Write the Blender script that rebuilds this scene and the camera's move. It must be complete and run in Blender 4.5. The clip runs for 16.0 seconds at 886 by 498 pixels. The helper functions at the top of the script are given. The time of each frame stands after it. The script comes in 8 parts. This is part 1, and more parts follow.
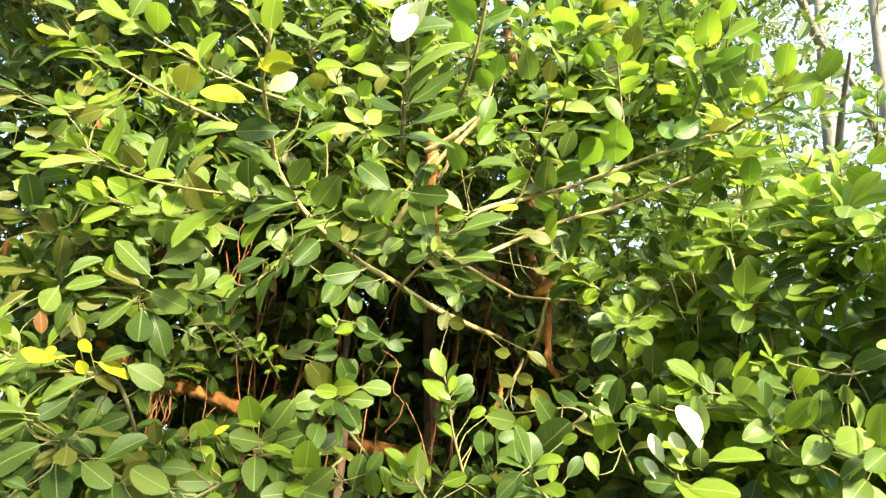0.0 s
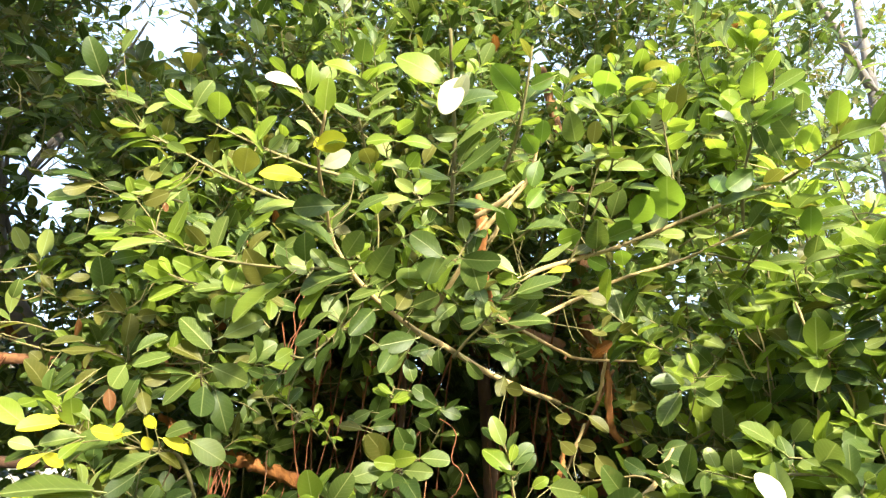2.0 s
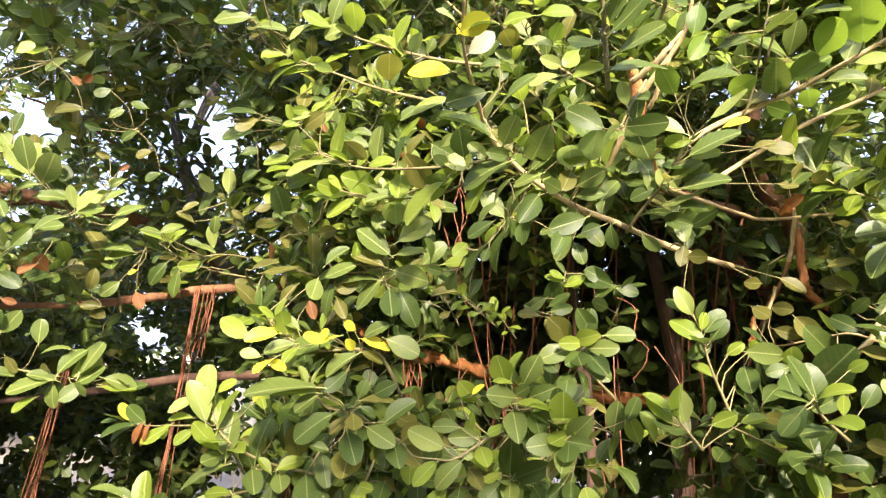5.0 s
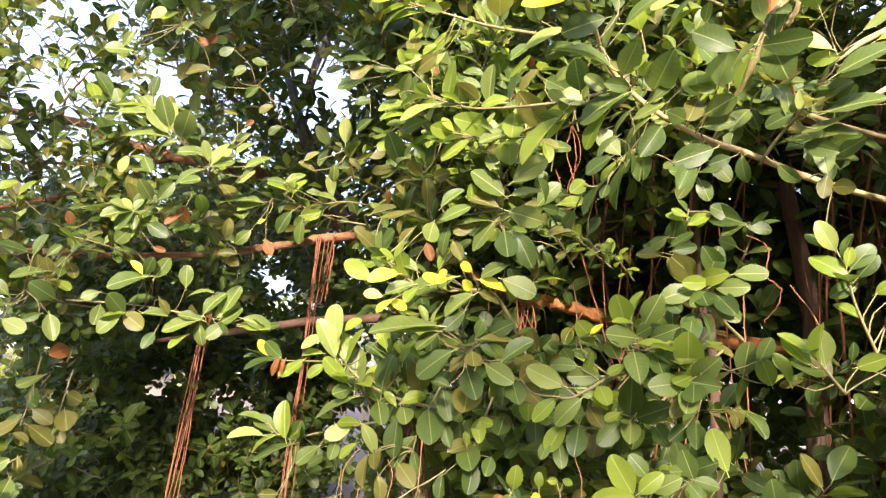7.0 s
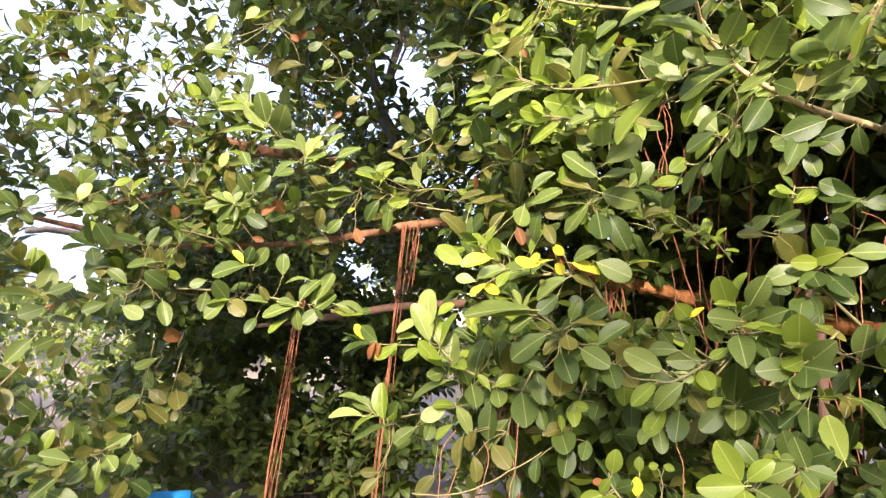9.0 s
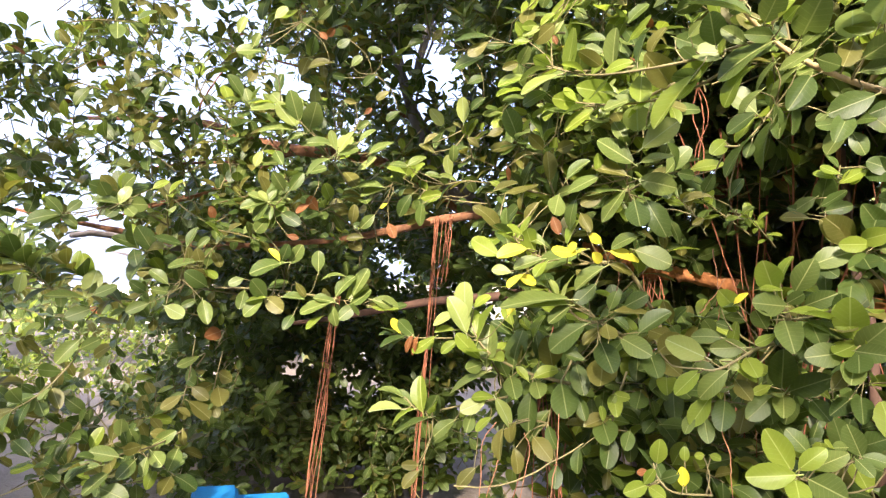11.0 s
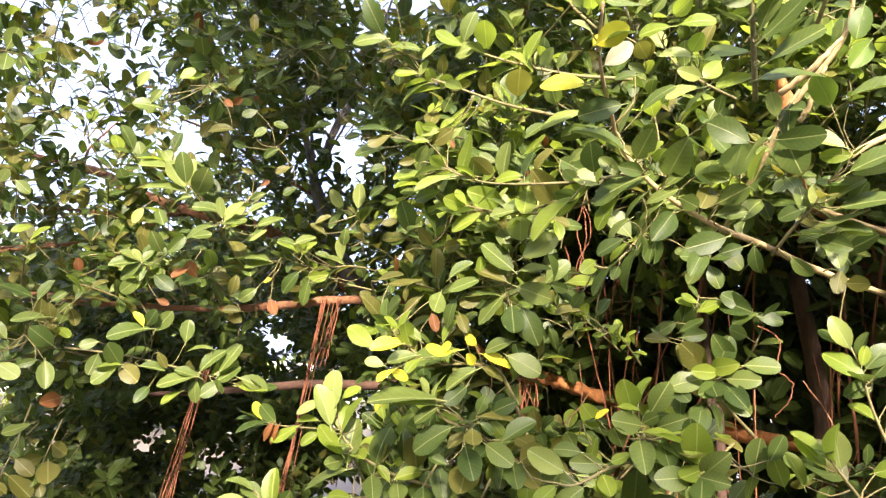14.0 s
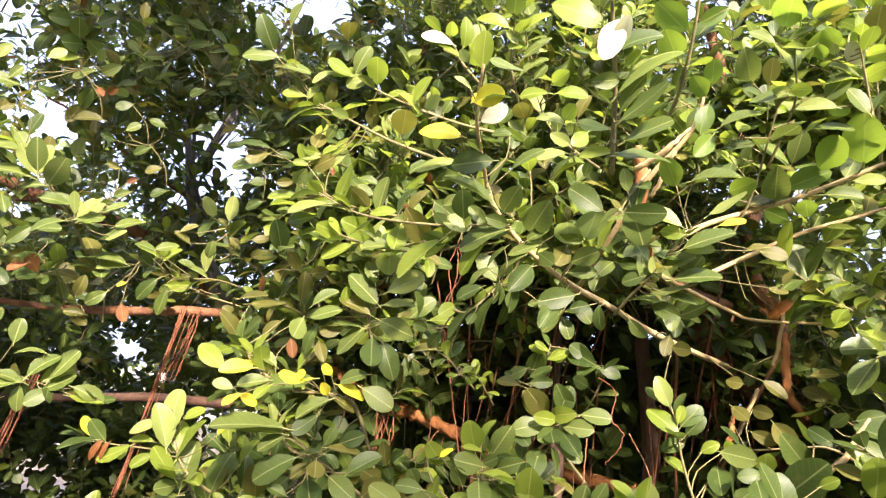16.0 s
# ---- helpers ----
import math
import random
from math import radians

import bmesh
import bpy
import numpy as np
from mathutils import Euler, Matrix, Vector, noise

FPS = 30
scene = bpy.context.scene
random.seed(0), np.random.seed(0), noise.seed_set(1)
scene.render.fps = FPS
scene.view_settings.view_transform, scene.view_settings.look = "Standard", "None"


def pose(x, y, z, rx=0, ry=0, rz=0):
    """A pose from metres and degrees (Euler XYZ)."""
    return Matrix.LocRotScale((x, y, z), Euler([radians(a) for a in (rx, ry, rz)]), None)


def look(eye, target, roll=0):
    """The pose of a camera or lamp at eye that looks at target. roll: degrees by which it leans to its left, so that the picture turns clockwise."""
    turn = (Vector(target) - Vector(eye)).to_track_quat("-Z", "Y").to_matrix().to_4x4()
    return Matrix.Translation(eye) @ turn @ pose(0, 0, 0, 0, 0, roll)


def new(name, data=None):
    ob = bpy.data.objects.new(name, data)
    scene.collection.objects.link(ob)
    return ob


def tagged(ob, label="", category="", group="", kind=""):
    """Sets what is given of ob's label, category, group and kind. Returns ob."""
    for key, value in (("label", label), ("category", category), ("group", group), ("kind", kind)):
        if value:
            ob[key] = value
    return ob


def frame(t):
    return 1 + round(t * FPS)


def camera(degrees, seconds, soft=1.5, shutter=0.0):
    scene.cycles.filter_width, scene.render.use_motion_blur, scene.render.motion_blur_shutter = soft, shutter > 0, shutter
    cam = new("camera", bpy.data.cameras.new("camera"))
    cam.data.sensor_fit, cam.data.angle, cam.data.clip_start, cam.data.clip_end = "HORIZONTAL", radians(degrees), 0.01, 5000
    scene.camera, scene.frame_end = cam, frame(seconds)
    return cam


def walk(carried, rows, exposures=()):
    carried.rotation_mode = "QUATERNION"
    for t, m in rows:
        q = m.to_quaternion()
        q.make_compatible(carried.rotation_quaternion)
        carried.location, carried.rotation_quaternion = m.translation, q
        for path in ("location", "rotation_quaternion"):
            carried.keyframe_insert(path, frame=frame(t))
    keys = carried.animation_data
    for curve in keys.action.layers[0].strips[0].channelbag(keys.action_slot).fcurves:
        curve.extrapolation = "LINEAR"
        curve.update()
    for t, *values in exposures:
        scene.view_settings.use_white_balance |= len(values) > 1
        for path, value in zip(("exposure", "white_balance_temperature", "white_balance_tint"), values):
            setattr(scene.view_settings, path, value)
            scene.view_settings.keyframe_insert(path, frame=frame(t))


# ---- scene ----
LENS = 71.07
PATH = (
    (0, (0.0015, 0.0000, 1.6123), (-0.0425, 1.8959, 2.2478), 7.79),
    (0.5, (-0.0004, -0.0064, 1.6181), (-0.0944, 1.8708, 2.3018), 7.50),
    (1, (-0.0023, -0.0149, 1.6225), (-0.1695, 1.8289, 2.3792), 6.95),
    (1.5, (-0.0054, -0.0154, 1.6232), (-0.1996, 1.8047, 2.4289), 7.36),
    (2, (-0.0093, -0.0065, 1.6174), (-0.2296, 1.8123, 2.4196), 7.47),
    (2.5, (-0.0199, -0.0027, 1.6169), (-0.3463, 1.8166, 2.3809), 6.33),
    (3, (-0.0281, -0.0002, 1.6117), (-0.4376, 1.8186, 2.3359), 5.42),
    (3.5, (-0.0346, -0.0045, 1.6108), (-0.5203, 1.8085, 2.3017), 4.82),
    (4, (-0.0387, -0.0027, 1.6053), (-0.5879, 1.8200, 2.2185), 4.77),
    (4.5, (-0.0439, 0.0062, 1.5974), (-0.6655, 1.8356, 2.1142), 4.17),
    (4.7, (-0.0490, 0.0095, 1.5935), (-0.6872, 1.8399, 2.0858), 3.71),
    (6.8, (-0.0663, 0.0075, 1.5622), (-1.0140, 1.7441, 1.8555), 3.78),
    (7, (-0.0728, 0.0042, 1.5635), (-1.0559, 1.7234, 1.8427), 3.82),
    (7.5, (-0.0840, -0.0031, 1.5592), (-1.1325, 1.6823, 1.8048), 3.92),
    (8, (-0.0903, -0.0100, 1.5590), (-1.1763, 1.6527, 1.7961), 3.98),
    (8.5, (-0.0975, -0.0190, 1.5550), (-1.2548, 1.5967, 1.7789), 3.73),
    (9, (-0.1012, -0.0263, 1.5549), (-1.2917, 1.5657, 1.7750), 3.61),
    (9.2, (-0.1042, -0.0293, 1.5534), (-1.3114, 1.5509, 1.7674), 3.28),
    (11.3, (-0.1137, -0.0283, 1.5479), (-1.3833, 1.5044, 1.7460), 2.39),
    (11.5, (-0.1117, -0.0242, 1.5502), (-1.3583, 1.5260, 1.7573), 2.60),
    (12, (-0.1026, -0.0076, 1.5504), (-1.2557, 1.6124, 1.7640), 3.13),
    (12.5, (-0.0921, -0.0002, 1.5645), (-1.2261, 1.6173, 1.8770), 3.15),
    (13, (-0.0920, 0.0104, 1.5654), (-1.2019, 1.6299, 1.9462), 4.47),
    (13.5, (-0.0901, 0.0099, 1.5689), (-1.1493, 1.6498, 2.0036), 6.09),
    (14, (-0.0829, 0.0106, 1.5736), (-1.0801, 1.6734, 2.0642), 7.60),
    (14.5, (-0.0670, 0.0121, 1.5826), (-0.9519, 1.7231, 2.1206), 8.79),
    (15, (-0.0558, 0.0132, 1.5895), (-0.8603, 1.7537, 2.1583), 9.64),
    (15.5, (-0.0497, 0.0097, 1.5938), (-0.7878, 1.7691, 2.1936), 10.44),
    (16, (-0.0390, 0.0012, 1.6001), (-0.7009, 1.7834, 2.2210), 11.29),
)
EXPOSURES = ((0.0, 1.97, 5620, -10), (1.5, 1.76, 5460, 0), (2.5, 1.76, 5400, 12), (3.5, 1.82, 5450, 21), (6.5, 1.80, 5400, 24), (8.0, 1.73, 5360, 26), (11.5, 1.68, 5360, 26), (13.0, 1.71, 5380, 25), (15.0, 1.79, 5440, 26), (16.0, 1.78, 5440, 29))

cam = camera(LENS, 16.0, soft=1.3)
walk(cam, [(t, look(eye, aim, roll)) for t, eye, aim, roll in PATH], EXPOSURES)

# ---- light: late sun from behind the viewer, open hazy sky ----
SUN_FROM = Vector((0.54, -1.0, 0.61)).normalized()
world = bpy.data.worlds.new("sky")
scene.world = world
world.use_nodes = True
wn = world.node_tree.nodes
sky = wn.new("ShaderNodeTexSky")
sky.sky_type, sky.sun_disc = "NISHITA", False
sky.sun_elevation = math.asin(SUN_FROM.z)
sky.sun_rotation = math.atan2(SUN_FROM.x, SUN_FROM.y)
sky.air_density, sky.dust_density, sky.ozone_density = 1.0, 7.0, 0.6
wn["Background"].inputs["Strength"].default_value = 0.118
haze = wn.new("ShaderNodeMix")
haze.data_type, haze.blend_type = "RGBA", "ADD"
haze.inputs[0].default_value, haze.inputs[7].default_value = 1.0, (2.7, 2.78, 3.1, 1)
world.node_tree.links.new(sky.outputs["Color"], haze.inputs[6])
world.node_tree.links.new(haze.outputs[2], wn["Background"].inputs["Color"])
sun = new("sun", bpy.data.lights.new("sun", "SUN"))
sun.data.energy, sun.data.angle, sun.data.color = 5.0, radians(4.0), (1.0, 0.81, 0.53)
sun.matrix_world = look(SUN_FROM * 30, (0, 0, 0))


# ---- materials ----
def material(name):
    m = bpy.data.materials.new(name)
    m.use_nodes = True
    return m, m.node_tree.nodes, m.node_tree.links, m.node_tree.nodes["Principled BSDF"]


def math_node(nodes, links, op, a, b=None, c=None, clamp=False):
    n = nodes.new("ShaderNodeMath")
    n.operation, n.use_clamp = op, clamp
    for k, v in enumerate((a, b, c)):
        if v is None:
            continue
        if isinstance(v, (int, float)):
            n.inputs[k].default_value = v
        else:
            links.new(v, n.inputs[k])
    return n.outputs[0]


def mix_node(nodes, links, fac, a, b, blend="MIX"):
    n = nodes.new("ShaderNodeMix")
    n.data_type, n.blend_type = "RGBA", blend
    for k, v in ((0, fac), (6, a), (7, b)):
        if isinstance(v, (int, float)):
            n.inputs[k].default_value = v
        elif isinstance(v, tuple):
            n.inputs[k].default_value = (*v, 1)
        else:
            links.new(v, n.inputs[k])
    return n.outputs[2]


def leaf_material(name, dark, light, vein, through_colour, through_share, rough):
    """A leathery leaf: pale midrib and side veins along the leaf's own map, blotches, gloss, and light that passes through."""
    m, nodes, links, bsdf = material(name)
    uv = nodes.new("ShaderNodeUVMap")
    xyz = nodes.new("ShaderNodeSeparateXYZ")
    links.new(uv.outputs[0], xyz.inputs[0])
    across = math_node(nodes, links, "ABSOLUTE", math_node(nodes, links, "SUBTRACT", xyz.outputs[0], 0.5))
    mid = math_node(nodes, links, "SUBTRACT", 1.0, math_node(nodes, links, "DIVIDE", across, 0.034), clamp=True)
    slant = math_node(nodes, links, "SUBTRACT", xyz.outputs[1], math_node(nodes, links, "MULTIPLY", across, 0.55))
    tooth = math_node(nodes, links, "PINGPONG", math_node(nodes, links, "MULTIPLY", slant, 8.0), 0.5)
    side = math_node(nodes, links, "SUBTRACT", 1.0, math_node(nodes, links, "DIVIDE", tooth, 0.09), clamp=True)
    veins = math_node(nodes, links, "MAXIMUM", mid, math_node(nodes, links, "MULTIPLY", side, 0.2))
    geo, info = nodes.new("ShaderNodeNewGeometry"), nodes.new("ShaderNodeObjectInfo")
    rand = math_node(nodes, links, "FRACT", math_node(nodes, links, "ADD", geo.outputs["Random Per Island"], info.outputs["Random"]))
    spots = nodes.new("ShaderNodeTexNoise")
    spots.inputs["Scale"].default_value, spots.inputs["Detail"].default_value = 38.0, 4.0
    grain = nodes.new("ShaderNodeTexNoise")
    grain.inputs["Scale"].default_value, grain.inputs["Detail"].default_value = 9.0, 2.0
    tc = nodes.new("ShaderNodeTexCoord")
    for tex in (spots, grain):
        links.new(tc.outputs["Object"], tex.inputs["Vector"])
    tone = math_node(nodes, links, "ADD", math_node(nodes, links, "MULTIPLY", rand, 0.75), math_node(nodes, links, "MULTIPLY", grain.outputs[0], 0.3), clamp=True)
    base = mix_node(nodes, links, tone, dark, light)
    wear = math_node(nodes, links, "MULTIPLY", math_node(nodes, links, "SUBTRACT", spots.outputs[0], 0.58, clamp=True), 2.2, clamp=True)
    base = mix_node(nodes, links, wear, base, (0.16, 0.14, 0.035))
    base = mix_node(nodes, links, math_node(nodes, links, "MULTIPLY", veins, 0.95), base, vein)
    links.new(base, bsdf.inputs["Base Color"])
    links.new(math_node(nodes, links, "ADD", rough, math_node(nodes, links, "MULTIPLY", spots.outputs[0], 0.16)), bsdf.inputs["Roughness"])
    bsdf.inputs["Specular IOR Level"].default_value = 0.26
    bump = nodes.new("ShaderNodeBump")
    bump.inputs["Strength"].default_value, bump.inputs["Distance"].default_value = 0.5, 0.002
    links.new(math_node(nodes, links, "ADD", math_node(nodes, links, "MULTIPLY", veins, -0.6), math_node(nodes, links, "MULTIPLY", spots.outputs[0], 0.5)), bump.inputs["Height"])
    links.new(bump.outputs[0], bsdf.inputs["Normal"])
    trans = nodes.new("ShaderNodeBsdfTranslucent")
    links.new(mix_node(nodes, links, math_node(nodes, links, "MULTIPLY", veins, 0.5), through_colour, vein), trans.inputs[0])
    both = nodes.new("ShaderNodeMixShader")
    both.inputs[0].default_value = through_share
    links.new(bsdf.outputs[0], both.inputs[1])
    links.new(trans.outputs[0], both.inputs[2])
    links.new(both.outputs[0], nodes["Material Output"].inputs["Surface"])
    return m


def bark_material(name, dark, light, scale, ridge):
    m, nodes, links, bsdf = material(name)
    tc, mp = nodes.new("ShaderNodeTexCoord"), nodes.new("ShaderNodeMapping")
    links.new(tc.outputs["Object"], mp.inputs[0])
    mp.inputs["Scale"].default_value = (1, 1, 0.35)
    big, fine = nodes.new("ShaderNodeTexNoise"), nodes.new("ShaderNodeTexNoise")
    big.inputs["Scale"].default_value, big.inputs["Detail"].default_value = scale, 3.0
    fine.inputs["Scale"].default_value, fine.inputs["Detail"].default_value = scale * 7, 6.0
    for tex in (big, fine):
        links.new(mp.outputs[0], tex.inputs["Vector"])
    tone = math_node(nodes, links, "MULTIPLY_ADD", big.outputs[0], 0.9, math_node(nodes, links, "MULTIPLY_ADD", fine.outputs[0], 1.0, -0.5), clamp=True)
    links.new(mix_node(nodes, links, tone, dark, light), bsdf.inputs["Base Color"])
    bsdf.inputs["Roughness"].default_value = 0.86
    bump = nodes.new("ShaderNodeBump")
    bump.inputs["Strength"].default_value, bump.inputs["Distance"].default_value = 0.8, ridge
    links.new(fine.outputs[0], bump.inputs["Height"])
    links.new(bump.outputs[0], bsdf.inputs["Normal"])
    return m


LEAF = [
    leaf_material("leaf_mature", (0.020, 0.040, 0.007), (0.075, 0.112, 0.017), (0.225, 0.262, 0.078), (0.20, 0.29, 0.025), 0.24, 0.34),
    leaf_material("leaf_young", (0.108, 0.160, 0.013), (0.205, 0.262, 0.022), (0.420, 0.490, 0.110), (0.46, 0.60, 0.035), 0.36, 0.27),
    leaf_material("leaf_yellow", (0.60, 0.58, 0.020), (0.80, 0.72, 0.03), (0.640, 0.620, 0.120), (0.85, 0.80, 0.03), 0.42, 0.32),
    leaf_material("leaf_dry", (0.090, 0.040, 0.012), (0.220, 0.085, 0.020), (0.320, 0.200, 0.090), (0.50, 0.20, 0.03), 0.26, 0.60),
    leaf_material("leaf_pale", (0.185, 0.232, 0.045), (0.280, 0.325, 0.078), (0.420, 0.500, 0.220), (0.45, 0.58, 0.11), 0.32, 0.28),
    leaf_material("leaf_old", (0.058, 0.064, 0.010), (0.130, 0.126, 0.022), (0.300, 0.290, 0.090), (0.34, 0.34, 0.03), 0.30, 0.36),
    # leaves blown out by the sun: the white glare is in the colour
    leaf_material("leaf_sunwhite", (0.562, 0.560, 0.342), (0.670, 0.640, 0.418), (0.620, 0.660, 0.460), (0.55, 0.60, 0.22), 0.30, 0.32),
    leaf_material("leaf_sage", (0.056, 0.090, 0.014), (0.132, 0.172, 0.033), (0.350, 0.385, 0.120), (0.24, 0.32, 0.04), 0.26, 0.33),
    leaf_material("leaf_green", (0.050, 0.098, 0.010), (0.115, 0.180, 0.018), (0.300, 0.380, 0.090), (0.34, 0.50, 0.03), 0.36, 0.30),
]
TWIG = bark_material("green_twig_bark", (0.12, 0.11, 0.04), (0.30, 0.25, 0.09), 22.0, 0.002)
STEM = bark_material("tan_branch_bark", (0.30, 0.21, 0.085), (0.56, 0.42, 0.18), 14.0, 0.003)
BARK = bark_material("banyan_bark", (0.07, 0.035, 0.018), (0.44, 0.20, 0.075), 6.0, 0.012)
# shaded copy of the banyan bark: the hollow's shade is in its colour
SHADEBARK = bark_material("shaded_banyan_bark", (0.035, 0.020, 0.013), (0.13, 0.066, 0.034), 6.0, 0.010)
# torn bark, with the orange of direct sun put into its colour
EMBER = bark_material("torn_sunlit_orange_bark", (0.16, 0.06, 0.02), (0.66, 0.27, 0.06), 7.0, 0.012)
GREYBARK = bark_material("grey_tree_bark", (0.12, 0.105, 0.095), (0.28, 0.245, 0.22), 4.0, 0.012)
ROOT = bark_material("aerial_root_bark", (0.11, 0.04, 0.018), (0.34, 0.12, 0.045), 25.0, 0.003)


# ---- building helpers ----
def part(name, data, mat, parent, label=""):
    """One mesh object under a thing or under a part."""
    ob = new(name, data)
    for m in mat if isinstance(mat, (list, tuple)) else [mat]:
        data.materials.append(m)
    ob.parent = parent
    return tagged(ob, label) if label else ob


def thing(name, place, label, category, group="", kind=""):
    ob = new(name)
    ob.location = place
    ob.empty_display_size = 0.2
    return tagged(ob, label, category, group, kind)


def unit(v):
    v = np.asarray(v, float)
    return v / np.maximum(np.linalg.norm(v, axis=-1, keepdims=True), 1e-9)


def curve_points(points, n):
    """A smooth line of n points through the given ones."""
    p = np.asarray(points, float)
    if len(p) == 2:
        return p[0] + (p[1] - p[0]) * np.linspace(0, 1, n)[:, None]
    p = np.vstack([2 * p[0] - p[1], p, 2 * p[-1] - p[-2]])
    out = []
    for s in np.linspace(0, len(p) - 3 - 1e-6, n):
        k, u = int(s), s - int(s)
        a, b, c, d = p[k:k + 4]
        out.append(0.5 * (2 * b + (c - a) * u + (2 * a - 5 * b + 4 * c - d) * u * u + (3 * b - a - 3 * c + d) * u ** 3))
    return np.array(out)


def tube_arrays(line, radii, sides, rough=0.0, seed=0):
    line, radii = np.asarray(line, float), np.broadcast_to(np.asarray(radii, float), (len(line),))
    first, last = unit(line[0] - line[1]), unit(line[-1] - line[-2])
    line = np.vstack([line[0] + first * radii[0] * 0.5, line, line[-1] + last * radii[-1] * 0.5])
    radii = np.concatenate([radii[:1] * 0.15, radii, radii[-1:] * 0.15])
    way = unit(np.gradient(line, axis=0))
    ref = np.where(np.abs(way[:, 2:]) > 0.9, (1.0, 0, 0), (0, 0, 1.0))
    a = unit(np.cross(way, ref))
    for k in range(1, len(a)):
        a[k] = unit(a[k - 1] - way[k] * (a[k - 1] @ way[k]))
    b = np.cross(way, a)
    turn = np.linspace(0, 2 * np.pi, sides, endpoint=False)
    swell = 1 + rough * np.random.RandomState(seed).randn(len(line), sides)
    ring = np.cos(turn)[None, :, None] * a[:, None] + np.sin(turn)[None, :, None] * b[:, None]
    verts = (line[:, None] + ring * (radii[:, None] * swell)[..., None]).reshape(-1, 3)
    k, j = np.meshgrid(np.arange(len(line) - 1), np.arange(sides), indexing="ij")
    jn = (j + 1) % sides
    faces = np.stack([k * sides + j, k * sides + jn, (k + 1) * sides + jn, (k + 1) * sides + j], -1).reshape(-1, 4)
    return verts, faces


def mesh_from(name, pieces, smooth=True):
    """One mesh out of (verts, quads) pieces."""
    vs, fs, base = [], [], 0
    for v, f in pieces:
        vs.append(v)
        fs.append(f + base)
        base += len(v)
    me = bpy.data.meshes.new(name)
    me.from_pydata(np.concatenate(vs).tolist(), [], np.concatenate(fs).tolist())
    me.polygons.foreach_set("use_smooth", [smooth] * len(me.polygons))
    return me


def tube(points, radii, sides=8, n=16, rough=0.0, seed=0, wobble=0.0):
    line = curve_points(points, n)
    if wobble:
        line = line + np.cumsum(np.random.RandomState(seed).randn(n, 3), 0) * wobble * np.linspace(0, 1, n)[:, None] ** 0.3
    r = np.interp(np.linspace(0, 1, n), np.linspace(0, 1, len(radii)), radii)
    return tube_arrays(line, r, sides, rough, seed)


# Leaf shapes: unit length along y, blade across x, upper face to z.
def leaf_shape(fold, curl, twist, wave, cols, rows, width, stalk):
    verts, uvs, faces = [], [], []
    for v in rows:
        w = min(max(v, 0.02), 0.993) ** 1.12
        half = width * max(math.sin(math.pi * w), 0.0) ** (0.62 if w < 0.5 else 0.46)
        for u in cols:
            x = u * half
            z = fold * abs(x) - curl * (v - 0.15) ** 2 + wave * math.sin(9 * v + 2 * u) * abs(u) + twist * x * (v - 0.3)
            verts.append((x, v, z))
            uvs.append((0.5 + u * half / (2 * width), v))
    nc = len(cols)
    for r in range(len(rows) - 1):
        for c in range(nc - 1):
            faces.append((r * nc + c, r * nc + c + 1, (r + 1) * nc + c + 1, (r + 1) * nc + c))
    if not stalk:
        return np.array(verts), np.array(faces), np.array(uvs)
    base = len(verts)
    t = 0.014
    for y, z in ((-stalk, -0.02), (0.03, -0.004)):
        for x, dz in ((-t, 0), (0, -2 * t), (t, 0)):
            verts.append((x, y, z + dz))
            uvs.append((0.5, 0.5))
    for c in range(3):
        d = (c + 1) % 3
        faces.append((base + c, base + d, base + 3 + d, base + 3 + c))
    return np.array(verts), np.array(faces), np.array(uvs)


FINE_COLS, FINE_ROWS = (-1, -0.55, 0, 0.55, 1), (0, 0.12, 0.3, 0.5, 0.7, 0.87, 0.96, 1)
ROUGH_COLS, ROUGH_ROWS = (-1, 0, 1), (0, 0.32, 0.78, 1)
SHAPES = [(0.22, 0.14, 0.2, 0.010, 0.302), (0.10, 0.30, -0.3, 0.012, 0.322), (0.40, 0.08, 0.1, 0.008, 0.283), (0.05, -0.12, 0.3, 0.014, 0.311),
          (0.30, 0.40, -0.2, 0.012, 0.291), (0.15, 0.05, -0.4, 0.016, 0.333), (0.52, 0.20, 0.0, 0.006, 0.278), (0.18, 0.22, 0.5, 0.012, 0.305)]
FINE = [leaf_shape(f, c, t, w, FINE_COLS, FINE_ROWS, h, 0.16) for f, c, t, w, h in SHAPES]
MEDIUM = [leaf_shape(f, c, t, w, ROUGH_COLS, FINE_ROWS[:1] + FINE_ROWS[2:], h, 0.14) for f, c, t, w, h in SHAPES]
ROUGH = [leaf_shape(f, c, t, w, ROUGH_COLS, ROUGH_ROWS, h, 0) for f, c, t, w, h in SHAPES]


def leaf_mesh(name, shape):
    v, f, uv = shape
    me = bpy.data.meshes.new(name)
    me.from_pydata(v.tolist(), [], f.tolist())
    layer = me.uv_layers.new(name="UVMap")
    layer.data.foreach_set("uv", uv[f.reshape(-1)].reshape(-1))
    me.polygons.foreach_set("use_smooth", [True] * len(me.polygons))
    return me


LEAF_MESHES = {}


def shared_leaf(shape, kind):
    if (shape, kind) not in LEAF_MESHES:
        LEAF_MESHES[shape, kind] = leaf_mesh("leaf", FINE[shape])
        LEAF_MESHES[shape, kind].materials.append(LEAF[kind])
    return LEAF_MESHES[shape, kind]


def frames_of(base, along, facing):
    """Axes of leaves: along y, upper face towards facing."""
    y = unit(along)
    x = unit(np.cross(y, facing))
    return np.stack([x, y, np.cross(x, y)], -1)


